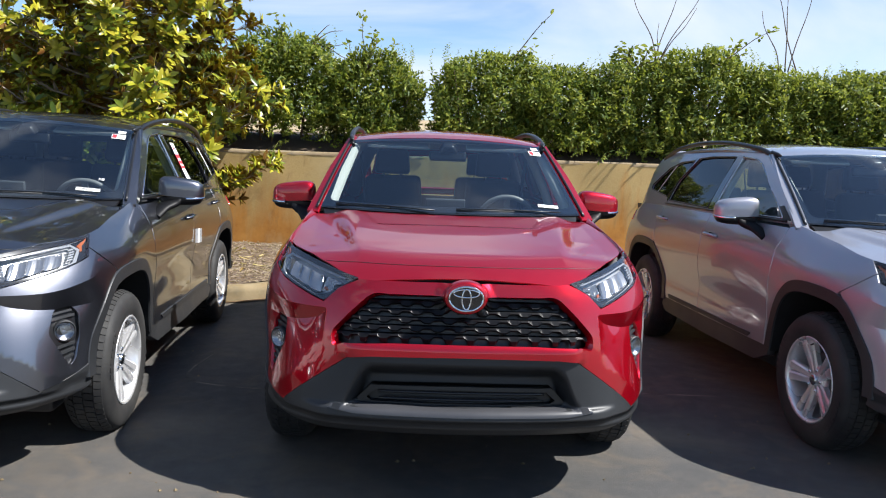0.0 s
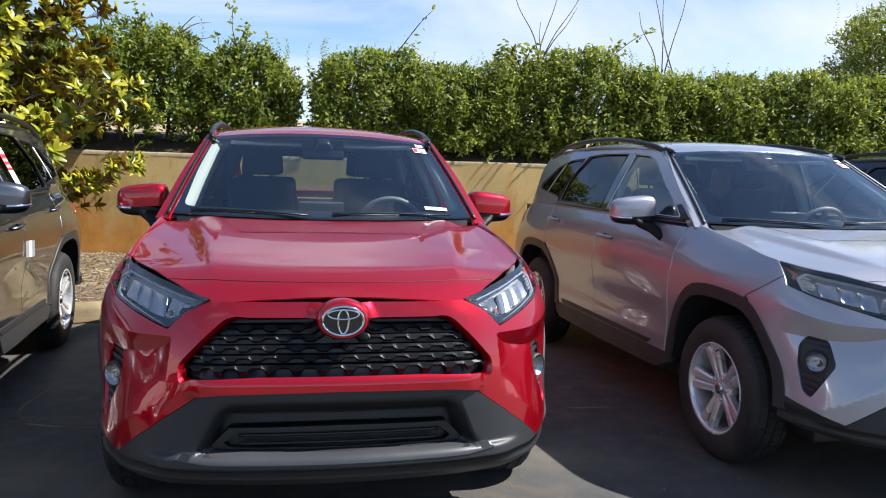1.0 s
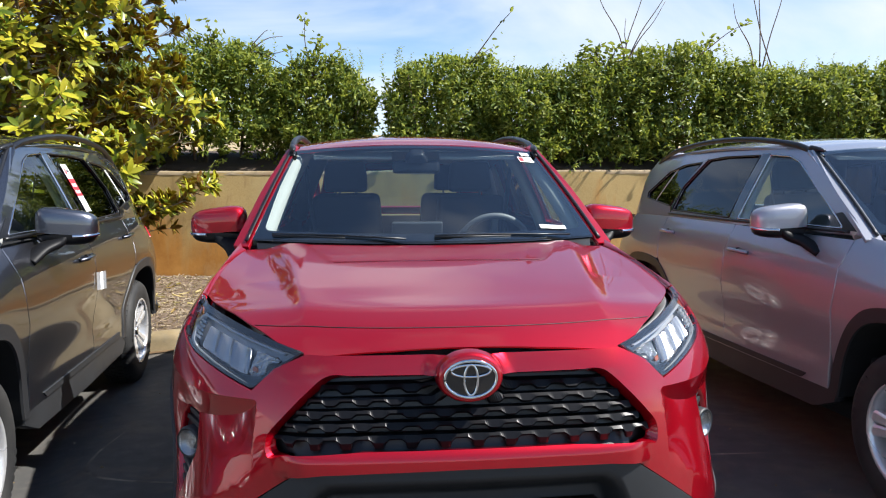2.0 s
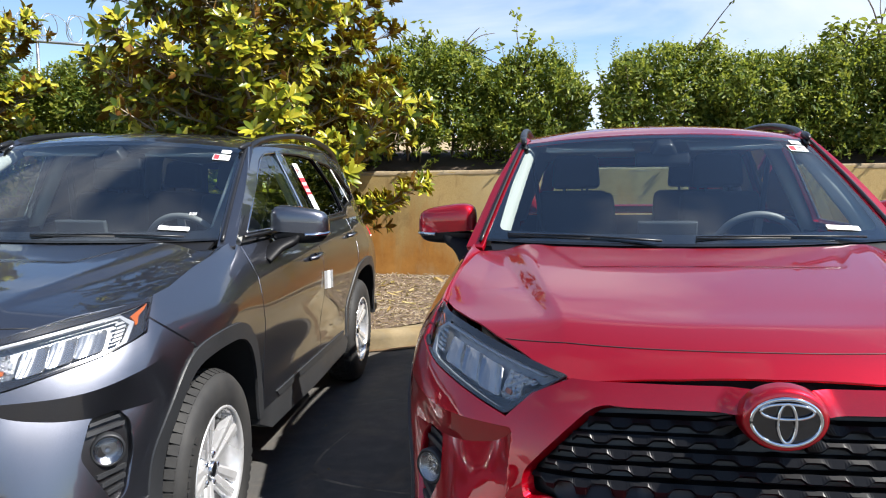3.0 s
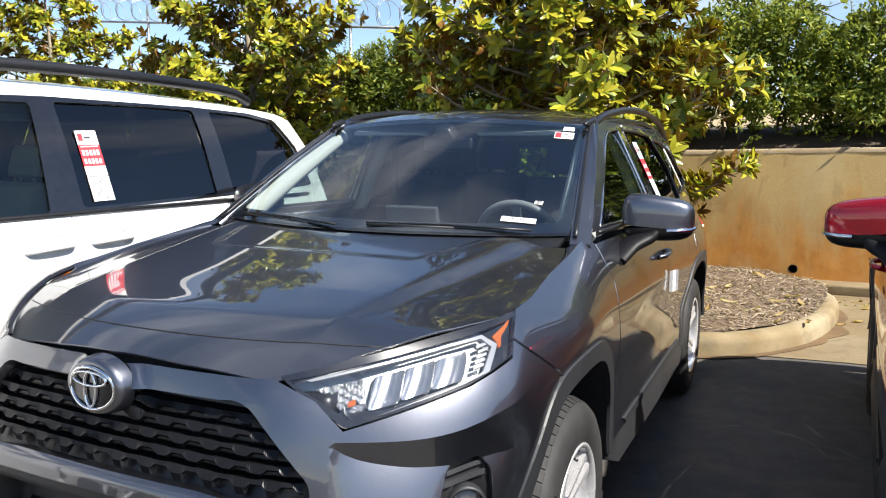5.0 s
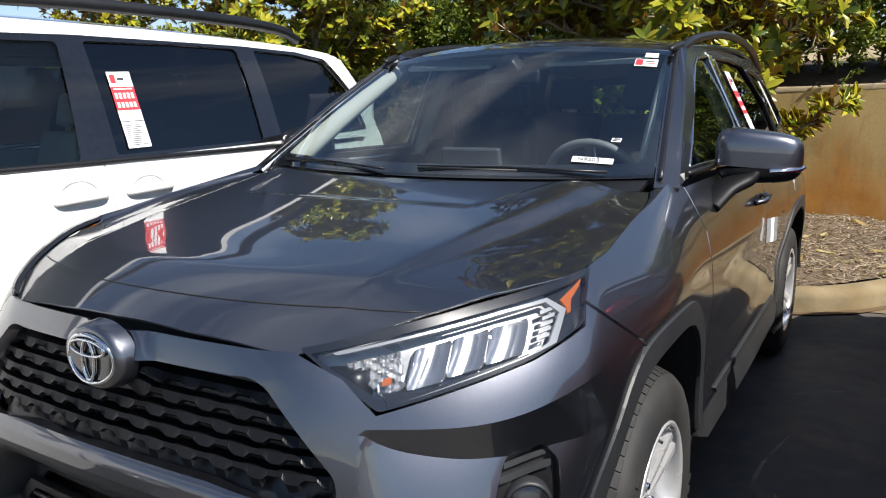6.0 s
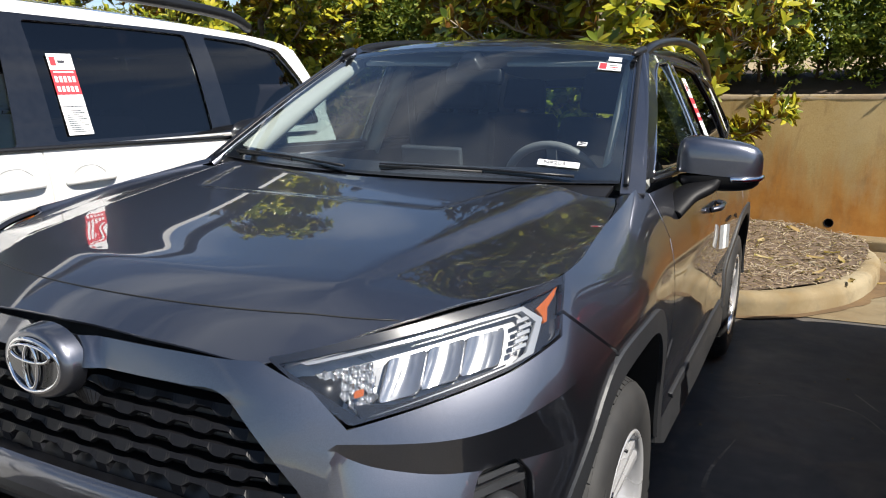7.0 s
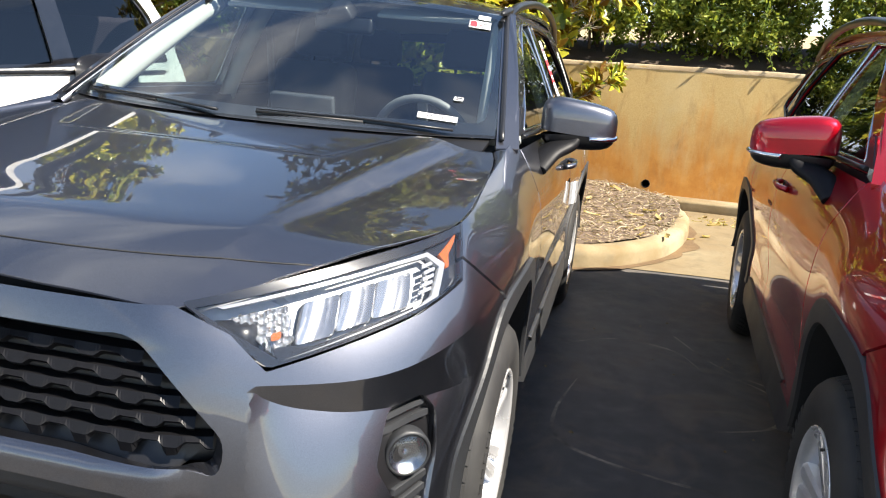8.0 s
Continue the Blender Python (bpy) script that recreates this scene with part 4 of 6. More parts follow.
        part("front_pillar", panel_mesh("front_pillar", [(.99, -.06), (1.075, -.06), (1.075, .5), (1.06, 1.02), (.985, 1.02)], screen_surf, (), .1, .02, .0, False, mir), coat, car)
    # roof, rails, windshield
    roof = sym([(0, 1.958), (.30, 1.972), (.55, 2.010), (.625, 2.045), (.632, 2.5), (.632, 3.4), (.610, 3.9), (.575, 4.18), (.3, 4.25), (0, 4.26)])
    sheet("roof", roof, roof_surf, coat, False, step=.06, lip=.02)
    for s in (1, -1):
        rail = []
        for y, up, x in ((1.97, .000, .618), (2.04, .012, .624), (2.22, .038, .634), (2.7, .060, .638), (3.2, .060, .638), (3.7, .050, .624), (3.98, .022, .608), (4.10, -.008, .604)):
            rail.append((s * x, y, float(roof_height(y)) - .070 + up))
        part("roof_rail", tube(glide(rail, 6), .018, 10, True, .95), BLACK, car, "black raised roof rail")
        foot = [(s * .616, 1.955, 1.560), (s * .622, 2.00, 1.571), (s * .628, 2.06, 1.584)]
        part("rail_foot", tube(glide(foot, 4), [.006, .010, .013, .015, .016, .016, .016, .016, .016], 8, True, .9), BLACK, car)
    pane = [(-.985, .01), (.985, .01), (.985, .985), (.6, .992), (0, .994), (-.6, .992), (-.985, .985)]
    part("windshield", panel_mesh("windshield", pane, screen_surf, (), .06, 0, .0), GLASS, car, "laminated windshield reflecting the sky").visible_shadow = False
    band = rounded([(-.94, .085), (-.5, .075), (0, .072), (.5, .075), (.94, .085), (.965, .5), (.965, .945), (.5, .952), (0, .953), (-.5, .952), (-.965, .945), (-.965, .5)], .05)
    part("screen_border", panel_mesh("screen_border", [(-.985, .0), (.985, .0), (.985, .985), (0, .994), (-.985, .985)], screen_surf, (band,), .05, 0, -.004), GLOSS_BLACK, car)
    cowl = [(-.94, -.060), (.94, -.060), (.97, .01), (-.97, .01)]
    part("cowl", panel_mesh("cowl", cowl, screen_surf, (), .06, .02, -.012), BLACK, car)
    for x0, x1, y0 in ((.62, .02, 0), (-.10, -.66, 0)):
        a = screen_surf(np.array([(x0 / .752, .012)]))[0] + [0, -.008, .010]
        b = screen_surf(np.array([(x1 / .752, .035)]))[0] + [0, -.004, .011]
        mid = (a + b) / 2 + [0, -.004, .004]
        wiper = part("wiper", tube([a, (a + mid) / 2, mid, (mid + b) / 2, b], [.006, .005, .005, .004, .003], 6, True, .8), BLACK, car)
        part("wiper_blade", tube([mid * .9 + a * .1 + [0, -.002, -.008], b + [0, 0, -.008]], .005, 6), RUBBER_SEAL, wiper)
    # grille: dark backing, five wavy bars
    part("grille_backing", panel_mesh("grille_backing", grille, SUV, (), .05, .03, -.055), BLACK, car)
    for k, z in enumerate((.858, .824, .790, .756, .722)):
        reach = .975 * min(float(np.interp(z, [.66, .722, .889], [.590, .598, .392])), .60)
        qs = np.arange(-reach, reach + .001, .006)
        rows = []
        phase = .046 * (k % 2)
        for q in qs:
            t = ((q + phase) / .092) % 1.0
            wave = np.interp(t, [0, .16, .46, .62, 1.0], [0, .011, .011, 0, 0])
            pts = np.array([(q, z + .009), (q, z + .004), (q, z - .004 - wave), (q, z - .010 - wave)])
            base, n = SUV(pts), facing(SUV, pts)
            lift = np.array([-.050, -.024, -.018, -.028])
            rows.append(base + n * lift[:, None])
        v = np.array(rows).reshape(-1, 3)
        f = [(4 * i + j, 4 * i + 4 + j, 4 * i + 5 + j, 4 * i + 1 + j) for i in range(len(rows) - 1) for j in range(3)]
        me = mesh_of("grille_bar", v, f, False)
        part("grille_bar", me, GRILLE_BLACK, car)
    # badge: an oval ring on a dark ground, plain inside
    badge = part("badge", lathe([(.0, .0), (.060, .0)], 40, "Y"), GLOSS_BLACK, car, "oval chrome badge, plain ring")
    badge.data.transform(Matrix.Translation((0, .022, .884)) @ Matrix.Diagonal((1.22, 1, .88, 1)))
    ring = [(.069 * math.cos(a), .021 + .004 * math.cos(2 * a), .884 + .049 * math.sin(a)) for a in np.linspace(0, 2 * math.pi, 41)]
    part("badge_ring", tube(ring, .0046, 8, False), CHROME, badge)
    bar_in = [(.018 * math.cos(a), .017, .882 + .041 * math.sin(a)) for a in np.linspace(0, 2 * math.pi, 31)]
    part("badge_oval", tube(bar_in, .0036, 8, False), CHROME, badge)
    bow = [(.052 * math.cos(a), .017, .906 + .016 * math.sin(a)) for a in np.linspace(0, 2 * math.pi, 31)]
    part("badge_oval", tube(bow, .0034, 8, False), CHROME, badge)
    mount = lathe([(.0, -.004), (.062, -.006), (.069, -.003), (.074, .010), (.077, .035)], 48, "Y")
    mount.transform(Matrix.Translation((0, .028, .885)) @ Matrix.Diagonal((1.20, 1, .92, 1)))
    part("badge_mount", mount, coat, car)
    # plastic lower bumper with a slot
    low = sym([(0, .639), (.40, .634), (BAR_LOW[0] + .0, BAR_LOW[1] - .003), (.72, .512), (CHIN[0], CHIN[1] - .003)]
              + [tuple(p) for p in SUV.side([(.455, .465), (.475, .44), (.485, .36)])] + [(1.20, .335), (.95, .322), (.70, .316), (0, .316)])
    slot = sym([(0, .496), (.375, .491), (.425, .456), (.40, .443), (0, .443)])
    mouth = sym([(0, .512), (.400, .507), (.475, .450), (.46, .436), (0, .432)])
    sheet("lower_bumper", low, LOWER, PLASTIC, False, holes=(mouth,), step=.018, lip=.07)
    sheet("lower_grille", mouth, SUV, BLACK, False, holes=(slot,), step=.03, lip=.02, off=-.055)
    part("intake", panel_mesh("intake", slot, SUV, (), .05, .02, -.09), BLACK, car)
    for z in (.452, .480):
        part("intake_bar", tube([tuple(SUV(np.array([[q, z]]))[0] + [0, .05, 0]) for q in np.linspace(-.36, .36, 20)], .006, 6), BLACK, car)
    strip = sym([(0, .428), (.45, .430), (.57, .437), (.60, .418), (.47, .404), (0, .402)])
    part("skid_strip", panel_mesh("skid_strip", strip, LOWER, (), .02, .01, .004), SKID, car, "light grey skid trim")
    # fog lamps
    for s in (1, -1):
        mir = s < 0
        bez = part("fog_light", panel_mesh("fog_light", fog, SUV, (), .02, .01, -.022, False, mir), BLACK, car, "round fog light in a black slatted bezel")
        for z0, z1, q0, q1 in ((.716, .706, 1.06, 1.20), (.694, .682, 1.045, 1.215), (.572, .560, 1.09, 1.215), (.546, .534, 1.11, 1.21), (.520, .510, 1.13, 1.20)):
            part("bezel_slat", panel_mesh("bezel_slat", [(q0, z1), (q1, z1 + .008), (q1, z0 + .008), (q0, z0)], SUV, (), .03, .02, -.010, False, mir), PLASTIC, bez)
        c = SUV(np.array([[1.130, .632]]))[0]
        n = facing(SUV, np.array([[1.130, .632]]))[0]
        turn = Vector((n[0] * s * .35, n[1], 0)).normalized().to_track_quat("Z", "Y").to_matrix().to_4x4()
        m = Matrix.Translation((c[0] * s, c[1], c[2])) @ turn @ Matrix.Translation((0, 0, .000))
        for nm, prof, mat in (("fog_ring", [(.036, -.03), (.040, .0), (.044, .002), (.048, -.004), (.048, -.03)], PLASTIC), ("fog_reflector", [(.0, -.024), (.012, -.014), (.018, -.020), (.030, -.008), (.039, .0)], FOG_BOWL), ("fog_lens", [(.0, .006), (.02, .005), (.032, .002), (.040, -.002)], LENS)):
            b = lathe(prof, 32, "Z")
            b.transform(m)
            o = part(nm, b, mat, bez)
            o.visible_shadow = nm != "fog_lens"
        lamp_parts(car, s)
        cap = mirror_parts(car, s)
        cap.data.materials.append(coat)
    # plastic wheel arches, rockers, wheel wells, wheels
    for hub in (FRONT_HUB, REAR_HUB):
        inner, outer = arch_run(hub, 0.0), arch_run(hub, FLARE)
        ring = np.vstack([SUV.side(outer), SUV.side(inner)[::-1]])
        sheet("arch_trim", ring, SUV, PLASTIC, step=.025, lip=.03, off=.007)
        for s in (1, -1):
            path = np.array(arch(hub, -.002))
            v, f = [], []
            pp = glide(path, 5)
            for y, z in pp:
                xo = float(SUV(np.array([[SUV.q_at(y, z), z]]))[0][0])
                v += [(s * (xo - .004), y, z), (s * .50, y, z)]
            f = [(2 * i, 2 * i + 2, 2 * i + 3, 2 * i + 1) for i in range(len(pp) - 1)]
            part("wheel_well", mesh_of("wheel_well", v, f), WELL, car)
            part("well_back", mesh_of("well_back", [(s * .50, y, z) for y, z in pp], [tuple(range(len(pp)))], False), WELL, car)
            wheel_parts(car, hub, s)
    rocker = SUV.side([(FRONT_HUB + .46, .425), (2.4, .420), (REAR_HUB - .46, .425), (REAR_HUB - .47, .36), (REAR_HUB - .56, .315), (2.3, .305), (FRONT_HUB + .62, .310), (FRONT_HUB + .47, .37)])
    sheet("rocker", rocker, SUV, PLASTIC, step=.05, lip=.05, off=-.004)
    step_up = SUV.side([(1.62, .455), (3.05, .455), (3.02, .425), (1.66, .425)])
    sheet("door_cladding", rounded(step_up, .01), SUV, PLASTIC, step=.05, lip=.012, off=.008)
    part("underbody", block((1.46, 3.9, .12), (0, 2.35, .30), None, .02), BLACK, car)
    part("engine_bay", block((1.16, .75, .50), (0, .80, .62), None, .02), BLACK, car)
    # unseen block added behind the grille, stops sun falling through the hood gap
    part("sun_leak_block", block((1.10, .20, .57), (0, .265, .615), None, .02), BLACK, car)
    part("rear_floor", block((1.30, .80, .30), (0, 4.05, .50), None, .02), BLACK, car)
    # handles
    for s in (1, -1):
        for y, z in ((2.300, .995), (3.300, 1.045)):
            q = SUV.q_at(y, z)
            x = float(SUV(np.array([[q, z]]))[0][0])
            cup = lathe([(.0, -.018), (.03, -.012), (.045, .001)], 20, "X")
            cup.transform(Matrix.Translation((s * (x + .001), y - .01, z)) @ Matrix.Diagonal((s, 1.25, .62, 1)))
            hd = part("door_handle", tube(glide([(s * (x + .002), y - .105, z + .004), (s * (x + .030), y - .07, z + .010), (s * (x + .034), y, z + .014), (s * (x + .030), y + .06, z + .014), (s * (x + .004), y + .10, z + .014)], 4), .0125, 8, True, .9), coat, car)
            part("handle_cup", cup, BLACK, hd)
    cabin_parts(car)
    return car


GRILLE_BLACK = plain("grille_black", (0.006, 0.006, 0.007), 0.36, 0, 0.1, 200, spec=0.18)
FOG_BOWL = plain("fog_lamp_bowl", (0.35, 0.36, 0.38), 0.18, 1.0, 0.2, 300, 0.6)
SKID = plain("light_grey_skid_plastic", (0.045, 0.045, 0.049), 0.35, 0, 0.08, 200)
WELL = plain("wheel_well_felt", (0.008, 0.008, 0.008), 0.95)


def seat_parts(car, x, y, wide=.50, pale=False):
    cloth = PALE_SEAT if pale else SEAT_CLOTH
    seat = part("seat", join(soft(block((wide, .50, .16), (x, y, .72), None, 0), .045, 3),
                             soft(block((wide * .96, .14, .62), (x, y + .34, 1.02), Matrix.Rotation(radians(-14), 4, "X"), 0, (.82, .8)), .045, 3)), cloth, car)
    part("headrest", join(soft(block((.26, .10, .18), (x, y + .46, 1.435), Matrix.Rotation(radians(-10), 4, "X"), 0, (.9, .8)), .035, 3),
                          tube([(x - .06, y + .44, 1.30), (x - .06, y + .455, 1.40)], .007, 6), tube([(x + .06, y + .44, 1.30), (x + .06, y + .455, 1.40)], .007, 6)), cloth, seat)


def cabin_parts(car):
    """Dashboard, wheel, seats and lining, as seen through the glass."""
    tub = [(-.76, 1.30, .40), (.76, 1.30, .40), (.76, 4.35, .40), (-.76, 4.35, .40), (-.765, 1.42, 1.13), (.765, 1.42, 1.13), (.76, 4.35, 1.13), (-.76, 4.35, 1.13)]
    part("cabin_lining", mesh_of("cabin_lining", tub, [(0, 1, 2, 3), (0, 4, 7, 3), (1, 5, 6, 2), (3, 2, 6, 7), (0, 1, 5, 4)], False), DARK_TRIM, car)
    head = sym([(0, 2.03), (.50, 2.08), (.58, 2.3), (.58, 3.9), (.50, 4.28), (0, 4.30)])
    part("headliner", panel_mesh("headliner", head, roof_surf, (), .15, .01, -.045), LINER, car, "pale fabric headliner")
    dash = bmesh.new()
    cols = []
    for x in np.linspace(-.74, .74, 25):
        hump = .050 * math.exp(-((x - .38) / .17) ** 2)
        prof = [(1.27 + .10 * (x / .74) ** 2, 1.110), (1.45, 1.118 + hump * .3), (1.60, 1.105 + hump), (1.69, 1.075 + hump), (1.715, 1.03 + hump * .6), (1.70, .92), (1.66, .80)]
        cols.append([dash.verts.new((x, y, z)) for y, z in prof])
    for a, b in zip(cols, cols[1:]):
        for i in range(6):
            dash.faces.new((a[i], a[i + 1], b[i + 1], b[i])).smooth = True
    bmesh.ops.recalc_face_normals(dash, faces=dash.faces[:])
    d = part("dashboard", dash, DARK_TRIM, car)
    part("display", soft(block((.24, .03, .135), (-.02, 1.655, 1.150), Matrix.Rotation(radians(14), 4, "X"), 0), .008), DISPLAY, d, "upright display screen")
    part("console", soft(block((.22, .9, .30), (0, 2.05, .72), None, 0), .03), DARK_TRIM, car)
    w = Matrix.Translation((.38, 1.86, 1.065)) @ Matrix.Rotation(radians(-68), 4, "X")
    ring = [(.183 * math.cos(a), .183 * math.sin(a), 0) for a in np.linspace(0, 2 * math.pi, 37)]
    b = join(tube(ring, .016, 8, False), block((.30, .035, .02), (0, 0, .01), None, .006), block((.035, .16, .02), (0, -.09, .01), None, .006), soft(block((.13, .12, .05), (0, -.01, .0), None, 0), .02))
    b.transform(w)
    part("steering_wheel", b, WHEEL_GRIP, car)
    for x in (-.37, .37):
        seat_parts(car, x, 2.18)
    for x in (-.37, .37):
        seat_parts(car, x, 3.10, .56)
    for s in (1, -1):
        v = screen_surf(np.array([(1.0 * s, t) for t in np.linspace(0.03, .98, 14)])) + [-.012 * s, .050, -.030]
        rib = tube(v, [.074 - .0024 * i for i in range(14)], 8, True, .7)
        part("pillar_lining", rib, LINER, car, "pale inner pillar trim")
        b_in = cabin_surf(np.array([(2.50, z) for z in np.linspace(1.12, 1.58, 8)])) * [s, 1, 1] + [-.05 * s, 0, 0]
        part("pillar_lining", tube(b_in, .040, 8, True), LINER, car)
        c_in = cabin_surf(np.array([(3.85 - .3 * t, 1.15 + .42 * t) for t in np.linspace(0, 1, 8)])) * [s, 1, 1] + [-.07 * s, 0, 0]
        part("pillar_lining", tube(c_in, .060, 8, True), LINER, car)
        belt_w = [(.60 * s, 2.52, 1.52), (.56 * s, 2.50, 1.2), (.48 * s, 2.40, .85)]
        part("seat_belt", tube(belt_w, .018, 6, True, .2), DARK_TRIM, car)
    part("rear_view_mirror", soft(block((.24, .045, .065), (0, 1.965, 1.478), Matrix.Rotation(radians(-8), 4, "X"), 0), .018, 3), BLACK, car)
    part("camera_housing", soft(block((.12, .09, .05), (0, 1.925, 1.535), Matrix.Rotation(radians(28), 4, "X"), 0, (.5, .8)), .012), BLACK, car)
    for s in (1, -1):
        part("sun_visor", soft(block((.40, .15, .018), (.32 * s, 2.06, 1.548), Matrix.Rotation(radians(20), 4, "X"), 0), .008), LINER, car)


DISPLAY = plain("display_screen", (0.05, 0.055, 0.06), 0.2, 0, 0.05)
WHEEL_GRIP = plain("steering_wheel_grip", (0.16, 0.16, 0.16), 0.5, 0, 0.1, 200)


def repaint(car, old, coat):
    for o in car.children_recursive:
        for slot in o.material_slots:
            if slot.material == old:
                slot.link = "OBJECT"
                slot.material = coat


def screen_point(s, v, out=.004):
    p = np.array([[s, v]])
    return Vector(screen_surf(p)[0] + facing(screen_surf, p)[0] * out)


def glass_labels(car):
    """Small papers at the top corner and foot of the windshield on the driver's side."""
    for s0, s1, v0, v1, name, label, rows in (
            (.845, .915, .885, .928, "glass_label", "small white label on the windshield", [(1.0, PAPER, [])]),
            (.80, .918, .795, .865, "glass_label", "white and red label on the windshield", [(1.0, PAPER, [(.04, .1, .36, .9, RED_PRINT), (.46, .6, .9, .7, INK), (.46, .35, .9, .45, RED_PRINT), (.5, .12, .8, .2, INK)])]),
            (.67, .83, .085, .116, "stock_label", "white paper strip at the foot of the windshield", [(1.0, PAPER, [])])):
        a, b, c = screen_point(s0, v0), screen_point(s1, v0 - (.0 if v0 > .3 else .018)), screen_point(s0, v1)
        n = (b - a).cross(c - a).normalized() * .0006
        if n.y > 0:
            n = -n
        sticker(car, name, label, rows, a, b - a, c - a, n)


red_car = build_suv(RED)
tagged(red_car, "candy red compact SUV with black roof rails", "car", "parked cars")
GREY_AT = pose(-2.522, -0.045, 0.018, 0, 1.25, 3.75)
SILVER_AT = pose(2.835, -0.037, 0, 0, 0, 1.27)
glass_labels(red_car)
cars = [red_car]
for at, coat, label in ((GREY_AT, GREY, "dark metallic grey compact SUV with black roof rails"), (SILVER_AT, SILVER, "silver compact SUV with black roof rails"),
                        (pose(5.62, .25, 0, 0, 0, 1.0), NAVY, "dark blue compact SUV parked beside the silver one")):
    c = copy_thing(red_car, at)
    repaint(c, RED, coat)
    tagged(c, label)
    cars.append(c)
grey_car, silver_car = cars[1], cars[2]


def stock_writing(car):
    """The stock number on the paper strip, and a small printed label above it."""
    a, b, c = screen_point(.67, .085, .0062), screen_point(.83, .067, .0062), screen_point(.67, .116, .0062)
    x, y = (b - a).normalized(), (c - a)
    y = (y - x * y.dot(x)).normalized()
    m = Matrix((x, y, x.cross(y))).transposed().to_4x4()
    m.translation = (b + c) / 2 - x * .012
    words("stock_number", "N9203", .024, m, INK, car)
    a, b, c = screen_point(.80, .205), screen_point(.838, .202), screen_point(.803, .228)
    n = (b - a).cross(c - a).normalized() * .0006
    sticker(car, "glass_label", "tiny black and white label on the windshield", [(1.0, PAPER, [(.08, .15, .6, .4, INK), (.2, .55, .9, .85, INK)])], a, b - a, c - a, n if n.y < 0 else -n)


stock_writing(grey_car)


def window_label(car, y0, y1, z0, z1, lean):
    """The white and red sheet inside a rear door window."""
    p = lambda y, z: Vector(cabin_surf(np.array([[y, z]]))[0] + facing(cabin_surf, np.array([[y, z]]))[0] * .001)
    a, b, c = p(y0, z0), p(y1, z0), p(y0 - lean, z1)
    n = (b - a).cross(c - a).normalized() * .0006
    if n.x < 0:
        n = -n
    icons = [(.10 + .17 * i, .16, .20 + .17 * i, .34, PAPER) for i in range(5)] + [(.10 + .17 * i, .54, .20 + .17 * i, .72, PAPER) for i in range(5)]
    sticker(car, "window_label", "white and red paper sheet in the rear door window",
            [(.33, PAPER, []), (.37, RED_PRINT, icons), (.30, PAPER, [(.10, .3, .36, .75, RED_PRINT), (.45, .45, .85, .6, INK)])], a, b - a, c - a, n)


window_label(grey_car, 2.68, 2.785, 1.235, 1.505, .035)
q_tag = SUV.q_at(2.50, .86)
tag_p = Vector(SUV(np.array([[q_tag, .86]]))[0])
sticker(grey_car, "door_tag", "small foil tag on the door", [(1.0, FOIL, [(.35, .0, .65, 1.0, PAPER)])], tag_p + Vector((.004, -.06, -.052)), (.028, .085, 0), (-.002, 0, .10), (.0008, -.0004, 0))


# ------------------------------------------------------------ the white minivan
VAN_Z = [.20, .30, .50, .85, 1.12, 1.24, 1.50, 1.68, 1.76]
VAN_X = [.88, .93, .975, .990, .968, .930, .825, .732, .665]
VAN_TOP = glide([(-.1, .60), (0, .78), (.25, .93), (.7, 1.04), (1.15, 1.13), (1.7, 1.42), (2.25, 1.66), (2.7, 1.755), (3.4, 1.775), (4.2, 1.765), (4.75, 1.735), (4.95, 1.69), (5.12, 1.55)], 8)


def van_end(y):
    return 1 - .28 * (1 - ease(y / .95)) - .07 * ease((y - 4.7) / .4)


def van_side(p):
    y, z = p[:, 0], p[:, 1]
    x = np.interp(z, VAN_Z_FINE, VAN_X_FINE)
    return np.c_[x * van_end(y), y, z]


VAN_FINE = glide(list(zip(VAN_Z, VAN_X)), 10)
VAN_Z_FINE, VAN_X_FINE = VAN_FINE[:, 0], VAN_FINE[:, 1]


def van_top(p):
    """Over (s, y): s across from -1 to 1."""
    s, y = p[:, 0], p[:, 1]
    z = np.interp(y, VAN_TOP[:, 0], VAN_TOP[:, 1])
    half = np.interp(z - .035, VAN_Z_FINE, VAN_X_FINE) * van_end(y)
    return np.c_[s * half, y, z - .035 * np.abs(s) ** 3 + .03 * (1 - s * s)]


